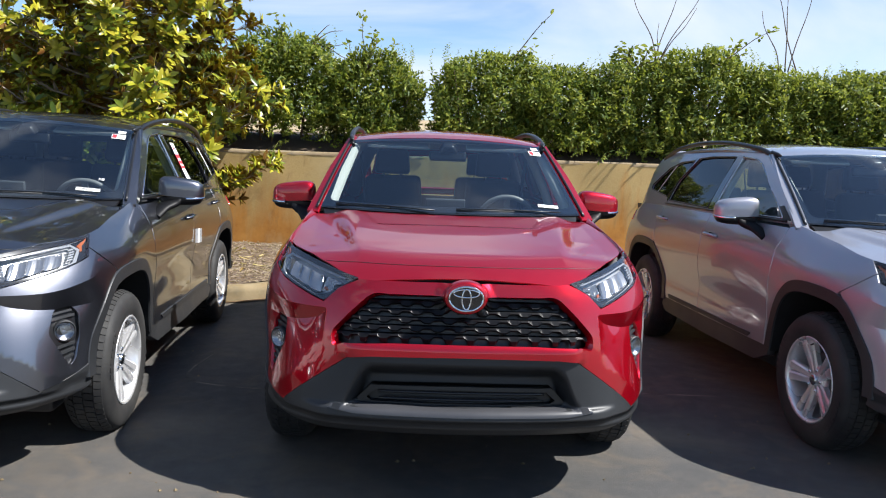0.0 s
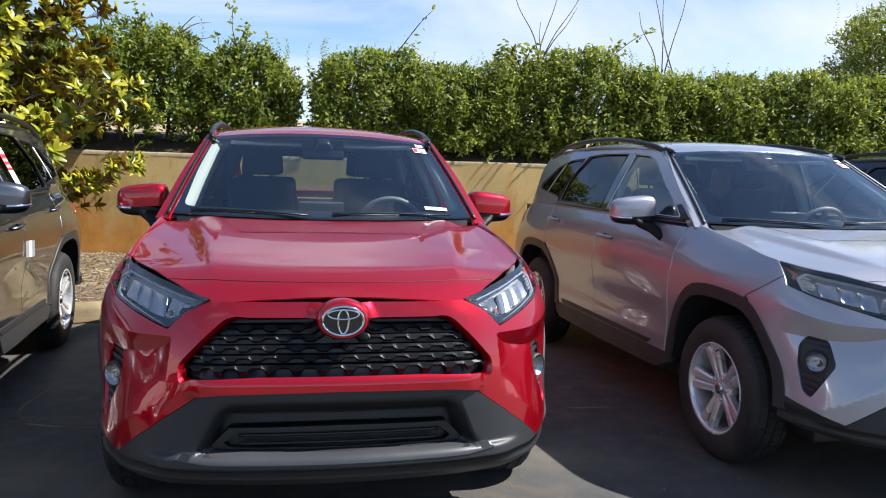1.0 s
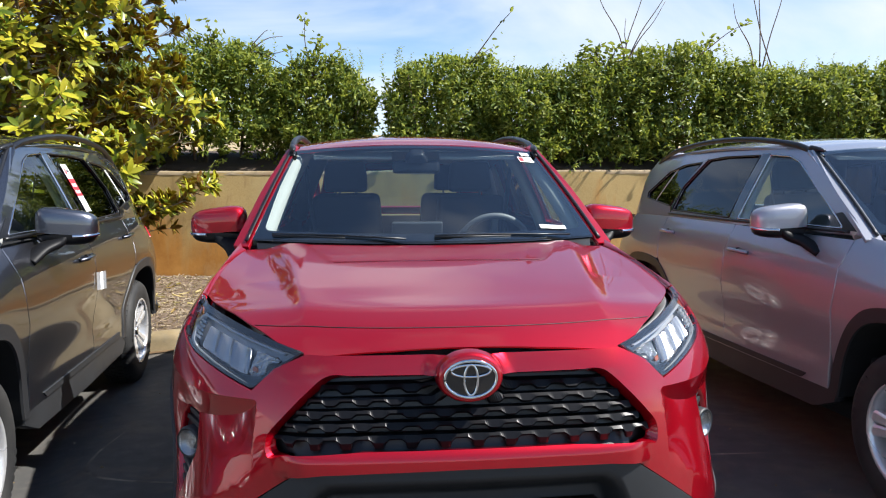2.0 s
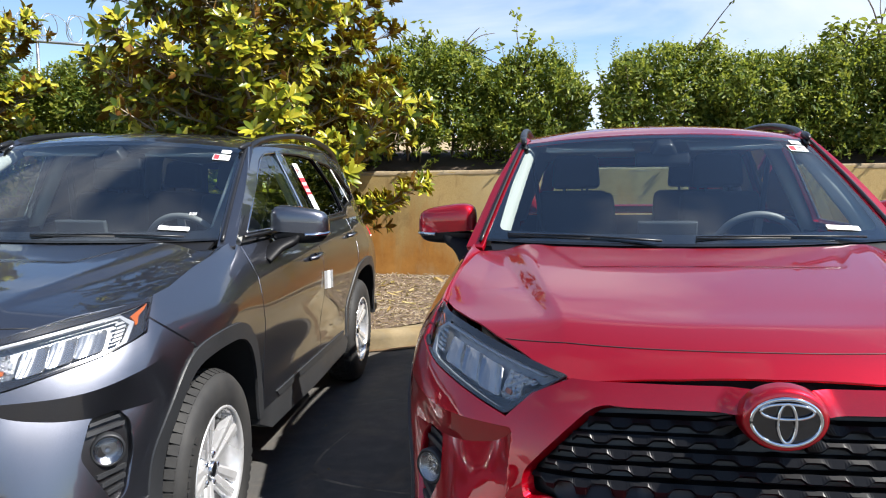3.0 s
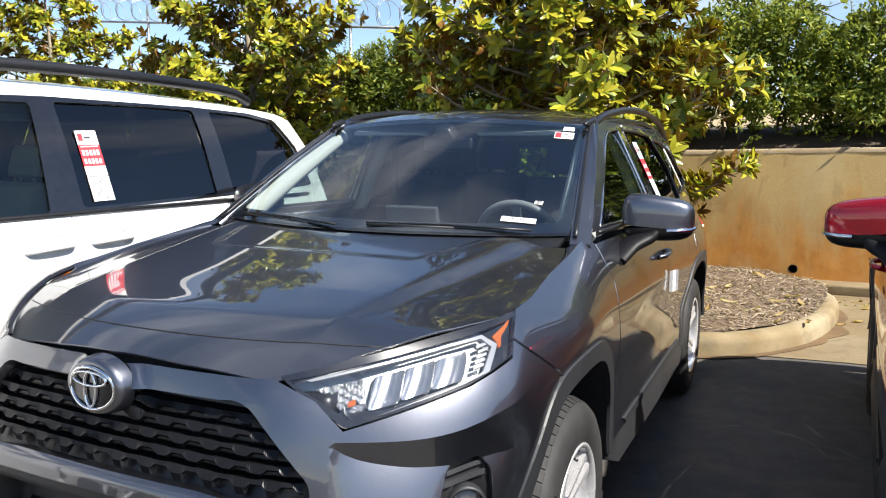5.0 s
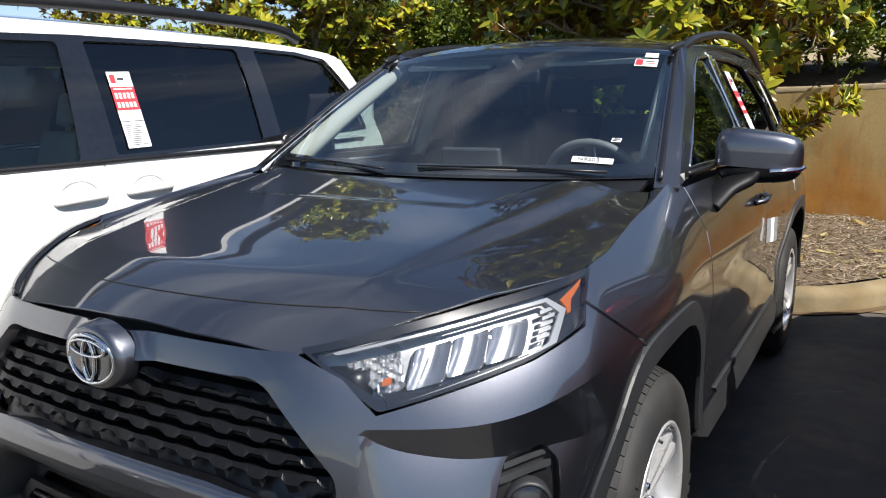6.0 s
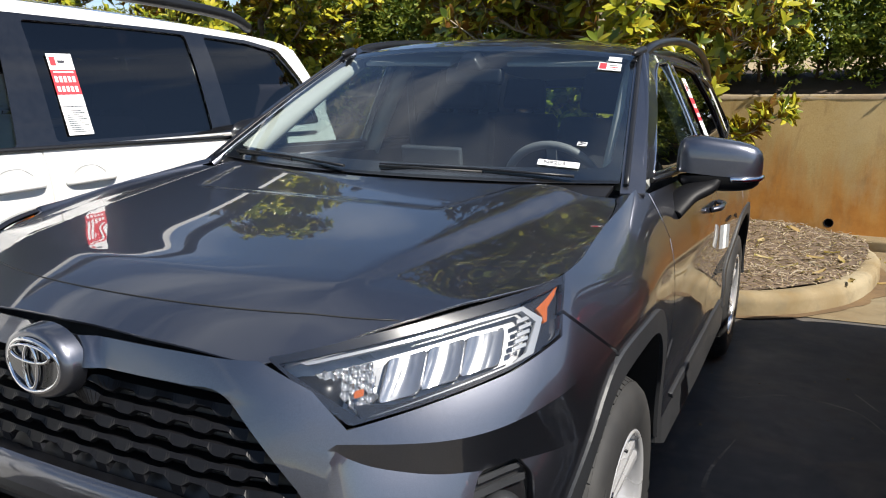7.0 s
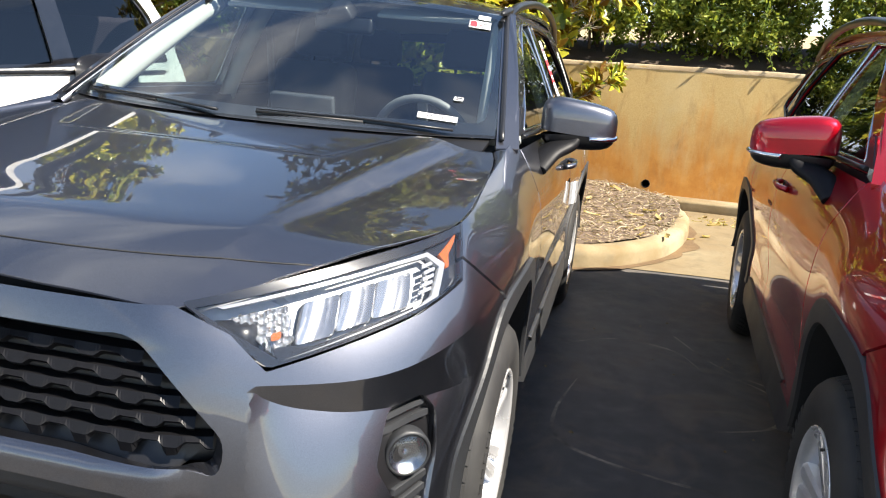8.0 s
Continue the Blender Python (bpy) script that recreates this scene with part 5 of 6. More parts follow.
def build_van():
    van = thing("minivan", "white minivan with dark privacy glass and black roof rails", "car", pose(-4.652, -2.55, 0), "parked cars")

    def sheet(name, poly, surf, mat, both=True, **more):
        for mir in ((False, True) if both else (False,)):
            part(name, panel_mesh(name, poly, surf, mirror=mir, **more), mat, van)

    def ring(hub, r):
        return [(hub + r * math.cos(a), .36 + r * math.sin(a)) for a in np.linspace(math.pi * 1.08, -math.pi * .08, 15)]

    edge = lambda y: float(np.interp(y, VAN_TOP[:, 0], VAN_TOP[:, 1])) - .035
    sheet("front_fender", [(.02, .30)] + ring(1.0, .40) + [(1.50, .30), (1.55, 1.10), (1.20, edge(1.2)), (.7, edge(.7)), (.3, edge(.3)), (.02, .72)], van_side, WHITE, step=.05, lip=.02)
    def cup(y):
        return rounded([(y - .075, 1.090), (y + .075, 1.100), (y + .070, 1.135), (y + .030, 1.160), (y - .030, 1.156), (y - .068, 1.128)], .025)

    def hollow(p):
        base, n = van_side(p), facing(van_side, p)
        near = min((3.225, 3.505), key=lambda c: abs(c - float(p[:, 0].mean())))
        r = np.clip(((p - [near, 1.122]) / [.075, .036]) ** 2, 0, 1).sum(1)
        return base - n * (.002 + .010 * np.clip(1 - r, 0, 1))[:, None]

    for y in (3.225, 3.505):
        for mir in (False, True):
            part("handle_cup", panel_mesh("handle_cup", cup(y), hollow, (), .02, .0, 0, False, mir), WHITE, van)
    sheet("front_door", [(1.555, .30), (3.33, .30), (3.365, .80), (3.345, 1.21), (2.4, 1.185), (1.56, 1.13)], van_side, WHITE, holes=(cup(3.225),), step=.06, lip=.02)
    sheet("sliding_door", [(3.338, .30), (3.78, .30)] + [(3.70, .50), (3.78, .66), (3.95, .77), (4.15, .80)] + [(4.20, .95), (4.20, 1.245), (3.352, 1.212), (3.372, .80)], van_side, WHITE, holes=(cup(3.505),), step=.06, lip=.02)
    sheet("quarter_panel", [(4.208, 1.247), (4.208, .80)] + ring(4.10, .42)[7:] + [(4.75, .32), (5.05, .32), (5.08, .9), (5.06, 1.27)], van_side, WHITE, step=.06, lip=.02)
    w0 = rounded([(1.85, 1.20), (2.45, 1.575), (2.72, 1.64), (3.325, 1.660), (3.265, 1.228)], .02)
    w1 = rounded([(3.412, 1.240), (3.430, 1.668), (3.85, 1.680), (4.180, 1.678), (4.150, 1.268)], .02)
    w2 = rounded([(4.262, 1.280), (4.285, 1.678), (4.55, 1.668), (4.74, 1.640), (4.86, 1.500), (4.90, 1.31)], .02)
    up = [(1.30, edge(1.3)), (1.7, edge(1.7)), (2.25, edge(2.25)), (2.7, edge(2.7)), (3.4, edge(3.4)), (4.2, edge(4.2)), (4.75, edge(4.75)), (4.93, edge(4.93)), (5.02, 1.50), (5.06, 1.27), (4.2, 1.25), (3.35, 1.215), (2.4, 1.19), (1.6, 1.14)]
    black = [(1.78, 1.185), (2.40, 1.585), (2.70, 1.662), (3.4, 1.690), (4.2, 1.694), (4.57, 1.684), (4.76, 1.655), (4.885, 1.505), (4.93, 1.295), (4.2, 1.258), (3.35, 1.224), (2.6, 1.200)]
    sheet("cabin_side", up, van_side, WHITE, holes=([(y * .985 + .05, z * .97 + .044) for y, z in black],), step=.05, lip=.02)
    sheet("window_surround", rounded(black, .02), van_side, GLOSS_BLACK, holes=(w0, w1, w2), step=.05, lip=.004, off=.004)
    for mir in (False, True):
        part("front_window", panel_mesh("front_window", w0, van_side, (), .1, 0, -.006, False, mir), VAN_GLASS, van)
        part("sliding_window", panel_mesh("sliding_window", w1, van_side, (), .1, 0, -.006, False, mir), PRIVACY, van)
        part("quarter_window", panel_mesh("quarter_window", w2, van_side, (), .1, 0, -.006, False, mir), PRIVACY, van)
        s = -1 if mir else 1
        belt = van_side(np.array([(y, 1.196 + .05 * (y - 1.85) / 2.9) for y in np.linspace(1.85, 4.85, 24)])) + [.006, 0, 0]
        part("belt_moulding", tube(belt * [s, 1, 1], .011, 8, True, .8), BLACK, van)
        rail = [(.660, 2.78, 1.752), (.672, 2.88, 1.782), (.690, 3.10, 1.802), (.695, 3.6, 1.816), (.690, 4.2, 1.812), (.672, 4.52, 1.795), (.655, 4.66, 1.755)]
        part("roof_rail", tube(glide([(x * s, y, z) for x, y, z in rail], 6), .026, 10, True, 1.0), BLACK, van)
        for y, z in ((3.230, 1.096), (3.510, 1.108)):
            x = float(van_side(np.array([[y, z]]))[0][0])
            bar = [(s * (x - .004), y - .095, z - .010), (s * (x + .014), y - .075, z - .006), (s * (x + .020), y, z), (s * (x + .016), y + .075, z + .004), (s * (x - .004), y + .095, z + .006)]
            part("door_handle", tube(glide(bar, 4), .0125, 8, True, .9), WHITE, van)
        part("rocker", panel_mesh("rocker", [(1.45, .30), (3.70, .30), (3.70, .20), (1.45, .20)], van_side, (), .1, .03, .0, False, mir), WHITE, van)
        for hub in (1.0, 4.10):
            pts = np.array(ring(hub, .40))
            v = [(s * .96, y, z) for y, z in pts] + [(s * .6, y, z) for y, z in pts]
            n = len(pts)
            part("wheel_well", mesh_of("wheel_well", v, [(i, i + 1, n + i + 1, n + i) for i in range(n - 1)] + [tuple(range(n, 2 * n))]), WELL, van)
            wheel_parts(van, hub, s, .86)
        part("headlight", panel_mesh("headlight", rounded([(.10, .70), (.75, .80), (.95, .93), (.55, .90), (.12, .80)], .03), van_side, (), .05, .02, .004, False, mir), REFLECTOR, van)
        mc = block((.22, .12, .16), (s * 1.09, 1.78, 1.20), None, .04)
        m = part("door_mirror", mc, WHITE, van)
        part("mirror_arm", tube([(s * 1.0, 1.80, 1.13), (s * .92, 1.84, 1.10)], .03, 8), BLACK, m)
        seat_parts(van, s * .42, 2.62, .50, True)
        seat_parts(van, s * .42, 3.60, .50, True)
    sheet("hood", sym([(0, .02), (.97, .05), (.98, 1.18), (0, 1.12)]), van_top, WHITE, False, step=.06, lip=.02)
    part("windshield", panel_mesh("windshield", sym([(0, 1.14), (.93, 1.24), (.93, 2.20), (0, 2.26)]), van_top, (), .1, 0, -.004), VAN_GLASS, van)
    for s in (False, True):
        part("front_pillar", panel_mesh("front_pillar", [(.92, 1.20), (1.0, 1.20), (1.0, 2.24), (.92, 2.22)], van_top, (), .1, .02, .0, False, s), WHITE, van)
    sheet("roof", sym([(0, 2.26), (.92, 2.20), (1.0, 2.26), (1.0, 4.90), (.6, 5.0), (0, 5.03)]), van_top, WHITE, False, step=.08, lip=.02)
    part("front_fascia", block((1.36, .10, .52), (0, .05, .50), None, .04), WHITE, van)
    part("grille", block((.80, .04, .20), (0, -.012, .56), None, .02), BLACK, van)
    part("tailgate", block((1.66, .10, 1.20), (0, 5.02, .90), None, .04), WHITE, van)
    part("rear_glass", block((1.36, .03, .40), (0, 5.02, 1.48), Matrix.Rotation(radians(14), 4, "X"), .02), GLOSS_BLACK, van)
    part("underbody", block((1.5, 4.6, .14), (0, 2.55, .30), None, .02), BLACK, van)
    part("cabin_floor", block((1.7, 3.6, .3), (0, 3.1, .55), None, .02), DARK_TRIM, van)
    part("dashboard", soft(block((1.6, .5, .3), (0, 1.75, 1.02), None, 0), .06), DARK_TRIM, van)
    p = lambda y, z: Vector(van_side(np.array([[y, z]]))[0] + facing(van_side, np.array([[y, z]]))[0] * .002)
    a, b, c = p(3.468, 1.262), p(3.568, 1.266), p(3.478, 1.552)
    n = (b - a).cross(c - a).normalized() * .0007
    n = n if n.x > 0 else -n
    lines = [(.12, .10 + .075 * i, .88 - .13 * (i % 3), .128 + .075 * i, INK) for i in range(11)]
    icons = [(.08 + .175 * i, .12, .19 + .175 * i, .34, PAPER) for i in range(5)] + [(.08 + .175 * i, .50, .19 + .175 * i, .74, PAPER) for i in range(5)] + [(.1, .88, .9, .93, PAPER)]
    sticker(van, "window_label", "tall white and red paper sheet on the sliding window",
            [(.34, PAPER, lines), (.012, INK, []), (.138, PAPER, []), (.31, RED_PRINT, icons), (.20, PAPER, [(.08, .25, .30, .80, RED_PRINT), (.38, .42, .66, .58, INK)])], a, b - a, c - a, n)
    return van


VAN_GLASS = clear_pane("tinted_front_glass", (0.62, 0.75, 0.71))
white_van = build_van()


# ------------------------------------------------------------ ground, kerb, wall
def structure(name, me, mat, label, category):
    return tagged(part(name, me, mat), label, category, "", "structure")


def sheet_mesh(name, x0, x1, y0, y1, z, n=1):
    return mesh_of(name, [(x0, y0, z), (x1, y0, z), (x1, y1, z), (x0, y1, z)], [(0, 1, 2, 3)], False)


structure("ground", sheet_mesh("ground", -400, 400, -400, 400, 0), ASPHALT, "dark weathered asphalt parking lot with dusty stains", "ground")

ISLAND = glide([(-16, 4.42), (-8, 4.42), (-3.4, 4.42), (-2.5, 4.42), (-2.0, 4.48), (-1.62, 4.74), (-1.33, 5.20), (-1.18, 5.75), (-1.12, 6.35), (-1.16, 6.90), (-1.36, 7.35), (-1.72, 7.66)], 8)


def island_kerb():
    """A rounded concrete kerb swept along the bed's edge, uneven along its length."""
    bm = bmesh.new()
    prof = [(.0, -.02), (.0, .095), (-.012, .132), (-.045, .155), (-.13, .160), (-.155, .150), (-.16, .05)]
    rows = []
    pts = [Vector((*p, 0)) for p in ISLAND]
    fine = []
    for a, b in zip(pts, pts[1:]):
        k = max(1, int((b - a).length / .06))
        fine += [a.lerp(b, i / k) for i in range(k)]
    for i, p in enumerate(fine):
        way = (fine[min(i + 1, len(fine) - 1)] - fine[max(i - 1, 0)]).normalized()
        out = Vector((way.y, -way.x, 0))
        row = []
        for o, z in prof:
            w = noise.noise(Vector((p.x * 6, p.y * 6, z * 9))) * .008
            row.append(bm.verts.new(p + out * (o + w) + Vector((0, 0, z + w * .6))))
        rows.append(row)
    for a, b in zip(rows, rows[1:]):
        for i in range(len(prof) - 1):
            bm.faces.new((a[i], b[i], b[i + 1], a[i + 1])).smooth = True
    bmesh.ops.recalc_face_normals(bm, faces=bm.faces[:])
    return bm


structure("kerb", island_kerb(), KERB, "curved weathered concrete kerb round a planting bed", "kerb")


def bed_height(x, y):
    d = np.clip((7.9 - y) / 3.4, 0, 1)
    return .125 + .10 * (1 - d) + .035 * math.sin(x * 2.1 + y) * math.sin(y * 1.7) * (1 if y < 7.6 else .4)


def bed_mesh():
    outline = [(x - .10 * (1 if x > -2.4 else 0), y + .12) for x, y in ISLAND] + [(-1.95, 7.93), (-16, 7.93)]
    uv, tris = fill(outline, (), .16)
    return mesh_of("bed", [(x, y, bed_height(x, y)) for x, y in uv], tris)


structure("planting_bed", bed_mesh(), BED_SOIL, "planting bed of soil under brown shredded mulch", "ground")


def mulch():
    rng = random.Random(4)
    v, f = [], []
    poly = np.array([(x - .09, y + .09) for x, y in ISLAND] + [(-1.9, 7.9), (-16, 7.9)])
    spots = []
    while len(spots) < 6500:
        x = -1.1 - abs(rng.gauss(0, 1)) * 2.2 if rng.random() < .85 else rng.uniform(-14, -2)
        spots.append((x, rng.uniform(4.45, 7.92)))
    ok = inside(np.array(spots), poly)
    for (x, y), keep in zip(spots, ok):
        if not keep:
            continue
        m = Matrix.Translation((x, y, bed_height(x, y) + rng.uniform(.0, .022))) @ Euler((rng.gauss(0, .25), rng.gauss(0, .25), rng.uniform(0, 6.3))).to_matrix().to_4x4()
        a, b, c = rng.uniform(.012, .045), rng.uniform(.003, .009), rng.uniform(.002, .005)
        k = len(v)
        v += [m @ Vector(q) for q in ((-a, -b, 0), (a, -b * .6, 0), (a, b * .6, 0), (-a, b, 0), (-a * .9, -b * .7, c), (a * .9, -b * .4, c), (a * .9, b * .4, c), (-a * .9, b * .7, c))]
        f += [(k + 4, k + 5, k + 6, k + 7), (k, k + 1, k + 5, k + 4), (k + 1, k + 2, k + 6, k + 5), (k + 2, k + 3, k + 7, k + 6), (k + 3, k, k + 4, k + 7)]
    return mesh_of("mulch", v, f, False)


tagged(part("mulch", mulch(), CHIP), "shredded brown bark mulch spread over the bed", "mulch", "", "stuff")


def dead_leaves():
    rng = random.Random(8)
    v, f = [], []
    spots = [(rng.uniform(-3.2, -1.3), rng.uniform(4.7, 7.5), True) for _ in range(46)]
    spots += [(rng.gauss(-.85, .20), rng.gauss(7.25, .16), False) for _ in range(46)] + [(rng.uniform(-1.5, -.4), rng.uniform(5.2, 7.4), False) for _ in range(10)]
    poly = np.array(ISLAND.tolist() + [(-1.9, 7.9), (-16, 7.9)])
    for x, y, bed in spots:
        if bed and not inside(np.array([[x, y]]), poly)[0]:
            continue
        z = bed_height(x, y) + .024 if bed else .016
        m = Matrix.Translation((x, y, z)) @ Euler((rng.gauss(0, .2), rng.gauss(0, .2), rng.uniform(0, 6.3))).to_matrix().to_4x4()
        L, w = rng.uniform(.045, .085), rng.uniform(.018, .030)
        k = len(v)
        for t, s in ((-1, .1), (-.4, .9), (.3, 1), (1, .08)):
            v += [m @ Vector((t * L, -w * s, .012 * t * t)), m @ Vector((t * L, 0, -.004)), m @ Vector((t * L, w * s, .014 * t * t))]
        for i in range(3):
            for j in range(2):
                f.append((k + 3 * i + j, k + 3 * i + 3 + j, k + 3 * i + 4 + j, k + 3 * i + 1 + j))
    return mesh_of("leaf_litter", v, f)


tagged(part("leaf_litter", dead_leaves(), DEAD_LEAF), "fallen dry magnolia leaves on mulch and concrete", "leaves", "", "stuff")


def apron():
    outline = np.array([(-2.6, 4.62), (-1.0, 4.80), (2.0, 4.85), (14, 4.9), (14, 7.62), (-1.9, 7.62)])
    uv, tris = fill(outline, (), .3)
    return mesh_of("apron", [(x, y, .006 + .05 * max(0, (y - 6.4) / 1.5) ** 2) for x, y in uv], tris)


structure("pavement", apron(), CONCRETE, "dusty tan concrete apron before the wall", "pavement")
structure("wall_foot_kerb", block((15.4, .36, .15), (6.15, 7.78, .065), None, .02), KERB, "low concrete ledge at the foot of the wall", "kerb")

HOLE = (-1.612, .243)


def wall_face():
    circle = [(HOLE[0] + .045 * math.cos(a), HOLE[1] + .045 * math.sin(a)) for a in np.linspace(0, 2 * math.pi, 20, endpoint=False)]
    outline = np.array([(-30, -.1), (30, -.1), (30, 1.60), (-1.5, 1.53), (-30, 1.50)])

    def plane(p):
        x, z = p[:, 0], p[:, 1]
        d = np.array([noise.noise(Vector((a * 1.6, 0, b * 1.6))) * .012 + noise.noise(Vector((a * 7, 3, b * 7))) * .004 for a, b in zip(x, z)])
        return np.c_[x, 7.95 + d, z]

    uv, tris = fill(outline, (circle,), .14)
    return mesh_of("wall_north", plane(uv), tris)


north = structure("wall_north", wall_face(), WALL, "tan rendered retaining wall stained orange by clay", "wall")
pipe = lathe([(.046, .004), (.048, -.003), (.041, -.004), (.040, .28), (.0, .28)], 20, "Y")
pipe.transform(Matrix.Translation((HOLE[0], 7.95, HOLE[1])))
part("weep_pipe", pipe, HOLE_DARK, north, "dark weep hole pipe")


def wall_cap():
    bm = bmesh.new()
    rows = []
    for i in range(401):
        x = -30 + i * .15
        top = float(np.interp(x, [-30, -1.5, 30], [1.50, 1.53, 1.60]))
        w = noise.noise(Vector((x * 3, 0, 0))) * .008
        rows.append([bm.verts.new((x, y, z)) for y, z in ((7.952 + w, top - .03), (7.955 + w, top + .008 + w), (7.972, top + .022 + w), (8.22, top + .018), (8.25, top - .3))])
    for a, b in zip(rows, rows[1:]):
        for j in range(4):
            bm.faces.new((a[j], b[j], b[j + 1], a[j + 1])).smooth = True
    bmesh.ops.recalc_face_normals(bm, faces=bm.faces[:])
    return bm


structure("wall_top", wall_cap(), WALL_TOP, "rough concrete top of the retaining wall", "wall")


def bank():
    v, f = [], []
    xs, ys = np.linspace(-20, 20, 201), [8.24, 8.33, 8.42, 8.55, 8.7, 8.9, 9.15, 9.45, 9.8]
    for y in ys:
        for x in xs:
            v.append((x, y, float(np.interp(y, [8.24, 8.4, 8.75, 9.2, 9.8, 12], [1.49, 1.60, 1.74, 1.84, 1.90, 1.96])) + (.06 * noise.noise(Vector((x * .8, y * .8, 0))) + .03 * noise.noise(Vector((x * 4, y * 4, 0)))) * (y > 8.3)))
    n = len(xs)
    f = [(j * n + i, j * n + i + 1, (j + 1) * n + i + 1, (j + 1) * n + i) for j in range(len(ys) - 1) for i in range(n - 1)]
    return mesh_of("bank", v, f)


structure("bank", bank(), SOIL, "dark soil bank behind the retaining wall", "ground")
structure("field", mesh_of("field", [(-300, 9.7, 1.86), (300, 9.7, 1.86), (300, 24, 3.0), (-300, 24, 3.0), (300, 400, 5.0), (-300, 400, 5.0)], [(0, 1, 2, 3), (3, 2, 4, 5)], False), DRY_BANK, "dry grassy ground beyond the hedge", "ground")


# ------------------------------------------------------------ plants
def leaf_rows(v, f, base, way, up, length, width, bend=.25, fold=.25, rows=3):
    """A bent, folded leaf blade; returns nothing, adds to v and f."""
    side = way.cross(up).normalized()
    k = len(v)
    for i in range(rows + 1):
        t = i / rows
        w = width * (math.sin(math.pi * (t * .86 + .07)) ** .8 if rows > 1 else .75 - .25 * t)
        mid = base + way * (length * t) - up * (bend * length * t * t)
        v += [mid - side * w + up * (fold * w), mid, mid + side * w + up * (fold * w)]
    for i in range(rows):
        for j in range(2):
            f.append((k + 3 * i + j, k + 3 * i + 3 + j, k + 3 * i + 4 + j, k + 3 * i + 1 + j))


def bush_crown(seed, half, tall, count, leaf=.037):
    """A clipped shrub: many small leaves in lumpy layers, thinner low down, with shoots on top."""
    rng = random.Random(seed)
    v, f = [], []
    off = Vector((seed * 3.7, 0, 0))
    made = 0
    while made < count:
        x, y, z = rng.uniform(-1.1, 1.1), rng.uniform(-1.1, 1.1), rng.uniform(0, 1.08)
        lump = 1 + .28 * noise.noise(Vector((x * 1.7, y * 1.7, z * 2.4)) + off) + .16 * noise.noise(Vector((x * 5, y * 5, z * 6)) + off)
        r = (abs(x) ** 3.0 + abs(y) ** 3.0 + abs(max(0, (z - .45) / .55)) ** 3.5) ** (1 / 3.0) / lump
        if r > 1.0 or (r < .55 and rng.random() < .6):
            continue
        if noise.noise(Vector((x * 4, y * 4, z * 5)) + off * 2) < -.10 - .16 * z + .75 * max(0, 1 - z / .34):
            continue
        p = Vector((x * half[0], y * half[1], z * tall))
        n = Vector((x * .8, y * 1.2, (z - .4) * 1.3)).normalized()
        way = (n * .6 + Vector((rng.gauss(0, .7), rng.gauss(0, .7), rng.gauss(.15, .6)))).normalized()
        up = (n + Vector((rng.gauss(0, .5), rng.gauss(0, .5), .5 + rng.gauss(0, .5)))).normalized()
        L = leaf * rng.uniform(.7, 1.35)
        leaf_rows(v, f, p, way, up, L * 1.6, L * .46, .2, .3, 1 if seed < 30 else 1)
        made += 1
    for _ in range(16):
        x, y = rng.uniform(-.9, .9) * half[0], rng.uniform(-.6, .6) * half[1]
        h = tall * rng.uniform(1.03, 1.14)
        for i in range(18):
            t = i / 18
            p = Vector((x + .05 * math.sin(t * 3), y, tall * .88 + (h - tall * .88) * t))
            way = Vector((math.cos(i * 2.4), math.sin(i * 2.4), .6)).normalized()
            leaf_rows(v, f, p, way, Vector((0, 0, 1)), leaf * 1.5 * (1 - .4 * t), leaf * .4, .2, .3, 2)
    return mesh_of("crown", v, f)


def bush_stems(seed, half, tall):
    rng = random.Random(seed)
    out = bmesh.new()
    for _ in range(7):
        x, y = rng.uniform(-.4, .4) * half[0], rng.uniform(-.4, .4) * half[1]
        tip = Vector((x * 2, y * 2, tall * rng.uniform(.6, .9)))
        pts = [Vector((x, y, -.1)), Vector((x, y, 0)).lerp(tip, .35) + Vector((rng.gauss(0, .05), rng.gauss(0, .05), 0)), Vector((x, y, 0)).lerp(tip, .7), tip]
        out = join(out, tube(pts, [.020, .016, .010, .004], 6))
    return out


def build_bush(seed, half, tall, count, label):
    b = thing("shrub", label, "shrub", None, "hedge shrubs")
    tagged(part("stem_cluster", bush_stems(seed, half, tall), TWIG, b), "", "", "", "stuff")
    tagged(part("crown", bush_crown(seed, half, tall, count), HEDGE_LEAF, b), "", "", "", "stuff")
    return b


hedge_label = "clipped green hedge shrub with small leaves above the wall"
kinds = [build_bush(21, (.86, .58), 1.62, 17000, hedge_label), build_bush(22, (.82, .55), 1.55, 17000, hedge_label), build_bush(23, (.90, .60), 1.60, 17000, hedge_label)]
spots = [(-2.14, 8.72, 1.66, 1.00), (-.80, 8.76, 1.58, .86)]
x = .91
rng_h = random.Random(3)
while x < 15:
    spots.append((x, 8.72 + rng_h.gauss(0, .04), 1.42 + .012 * x, 1.0 + rng_h.gauss(0, .03)))
    x += rng_h.uniform(1.12, 1.28)
x = -3.7
while x > -16:
    spots.append((x, 9.0 + rng_h.gauss(0, .05), 1.52, 1.05 + rng_h.gauss(0, .04)))
    x -= rng_h.uniform(1.2, 1.4)
used = set()
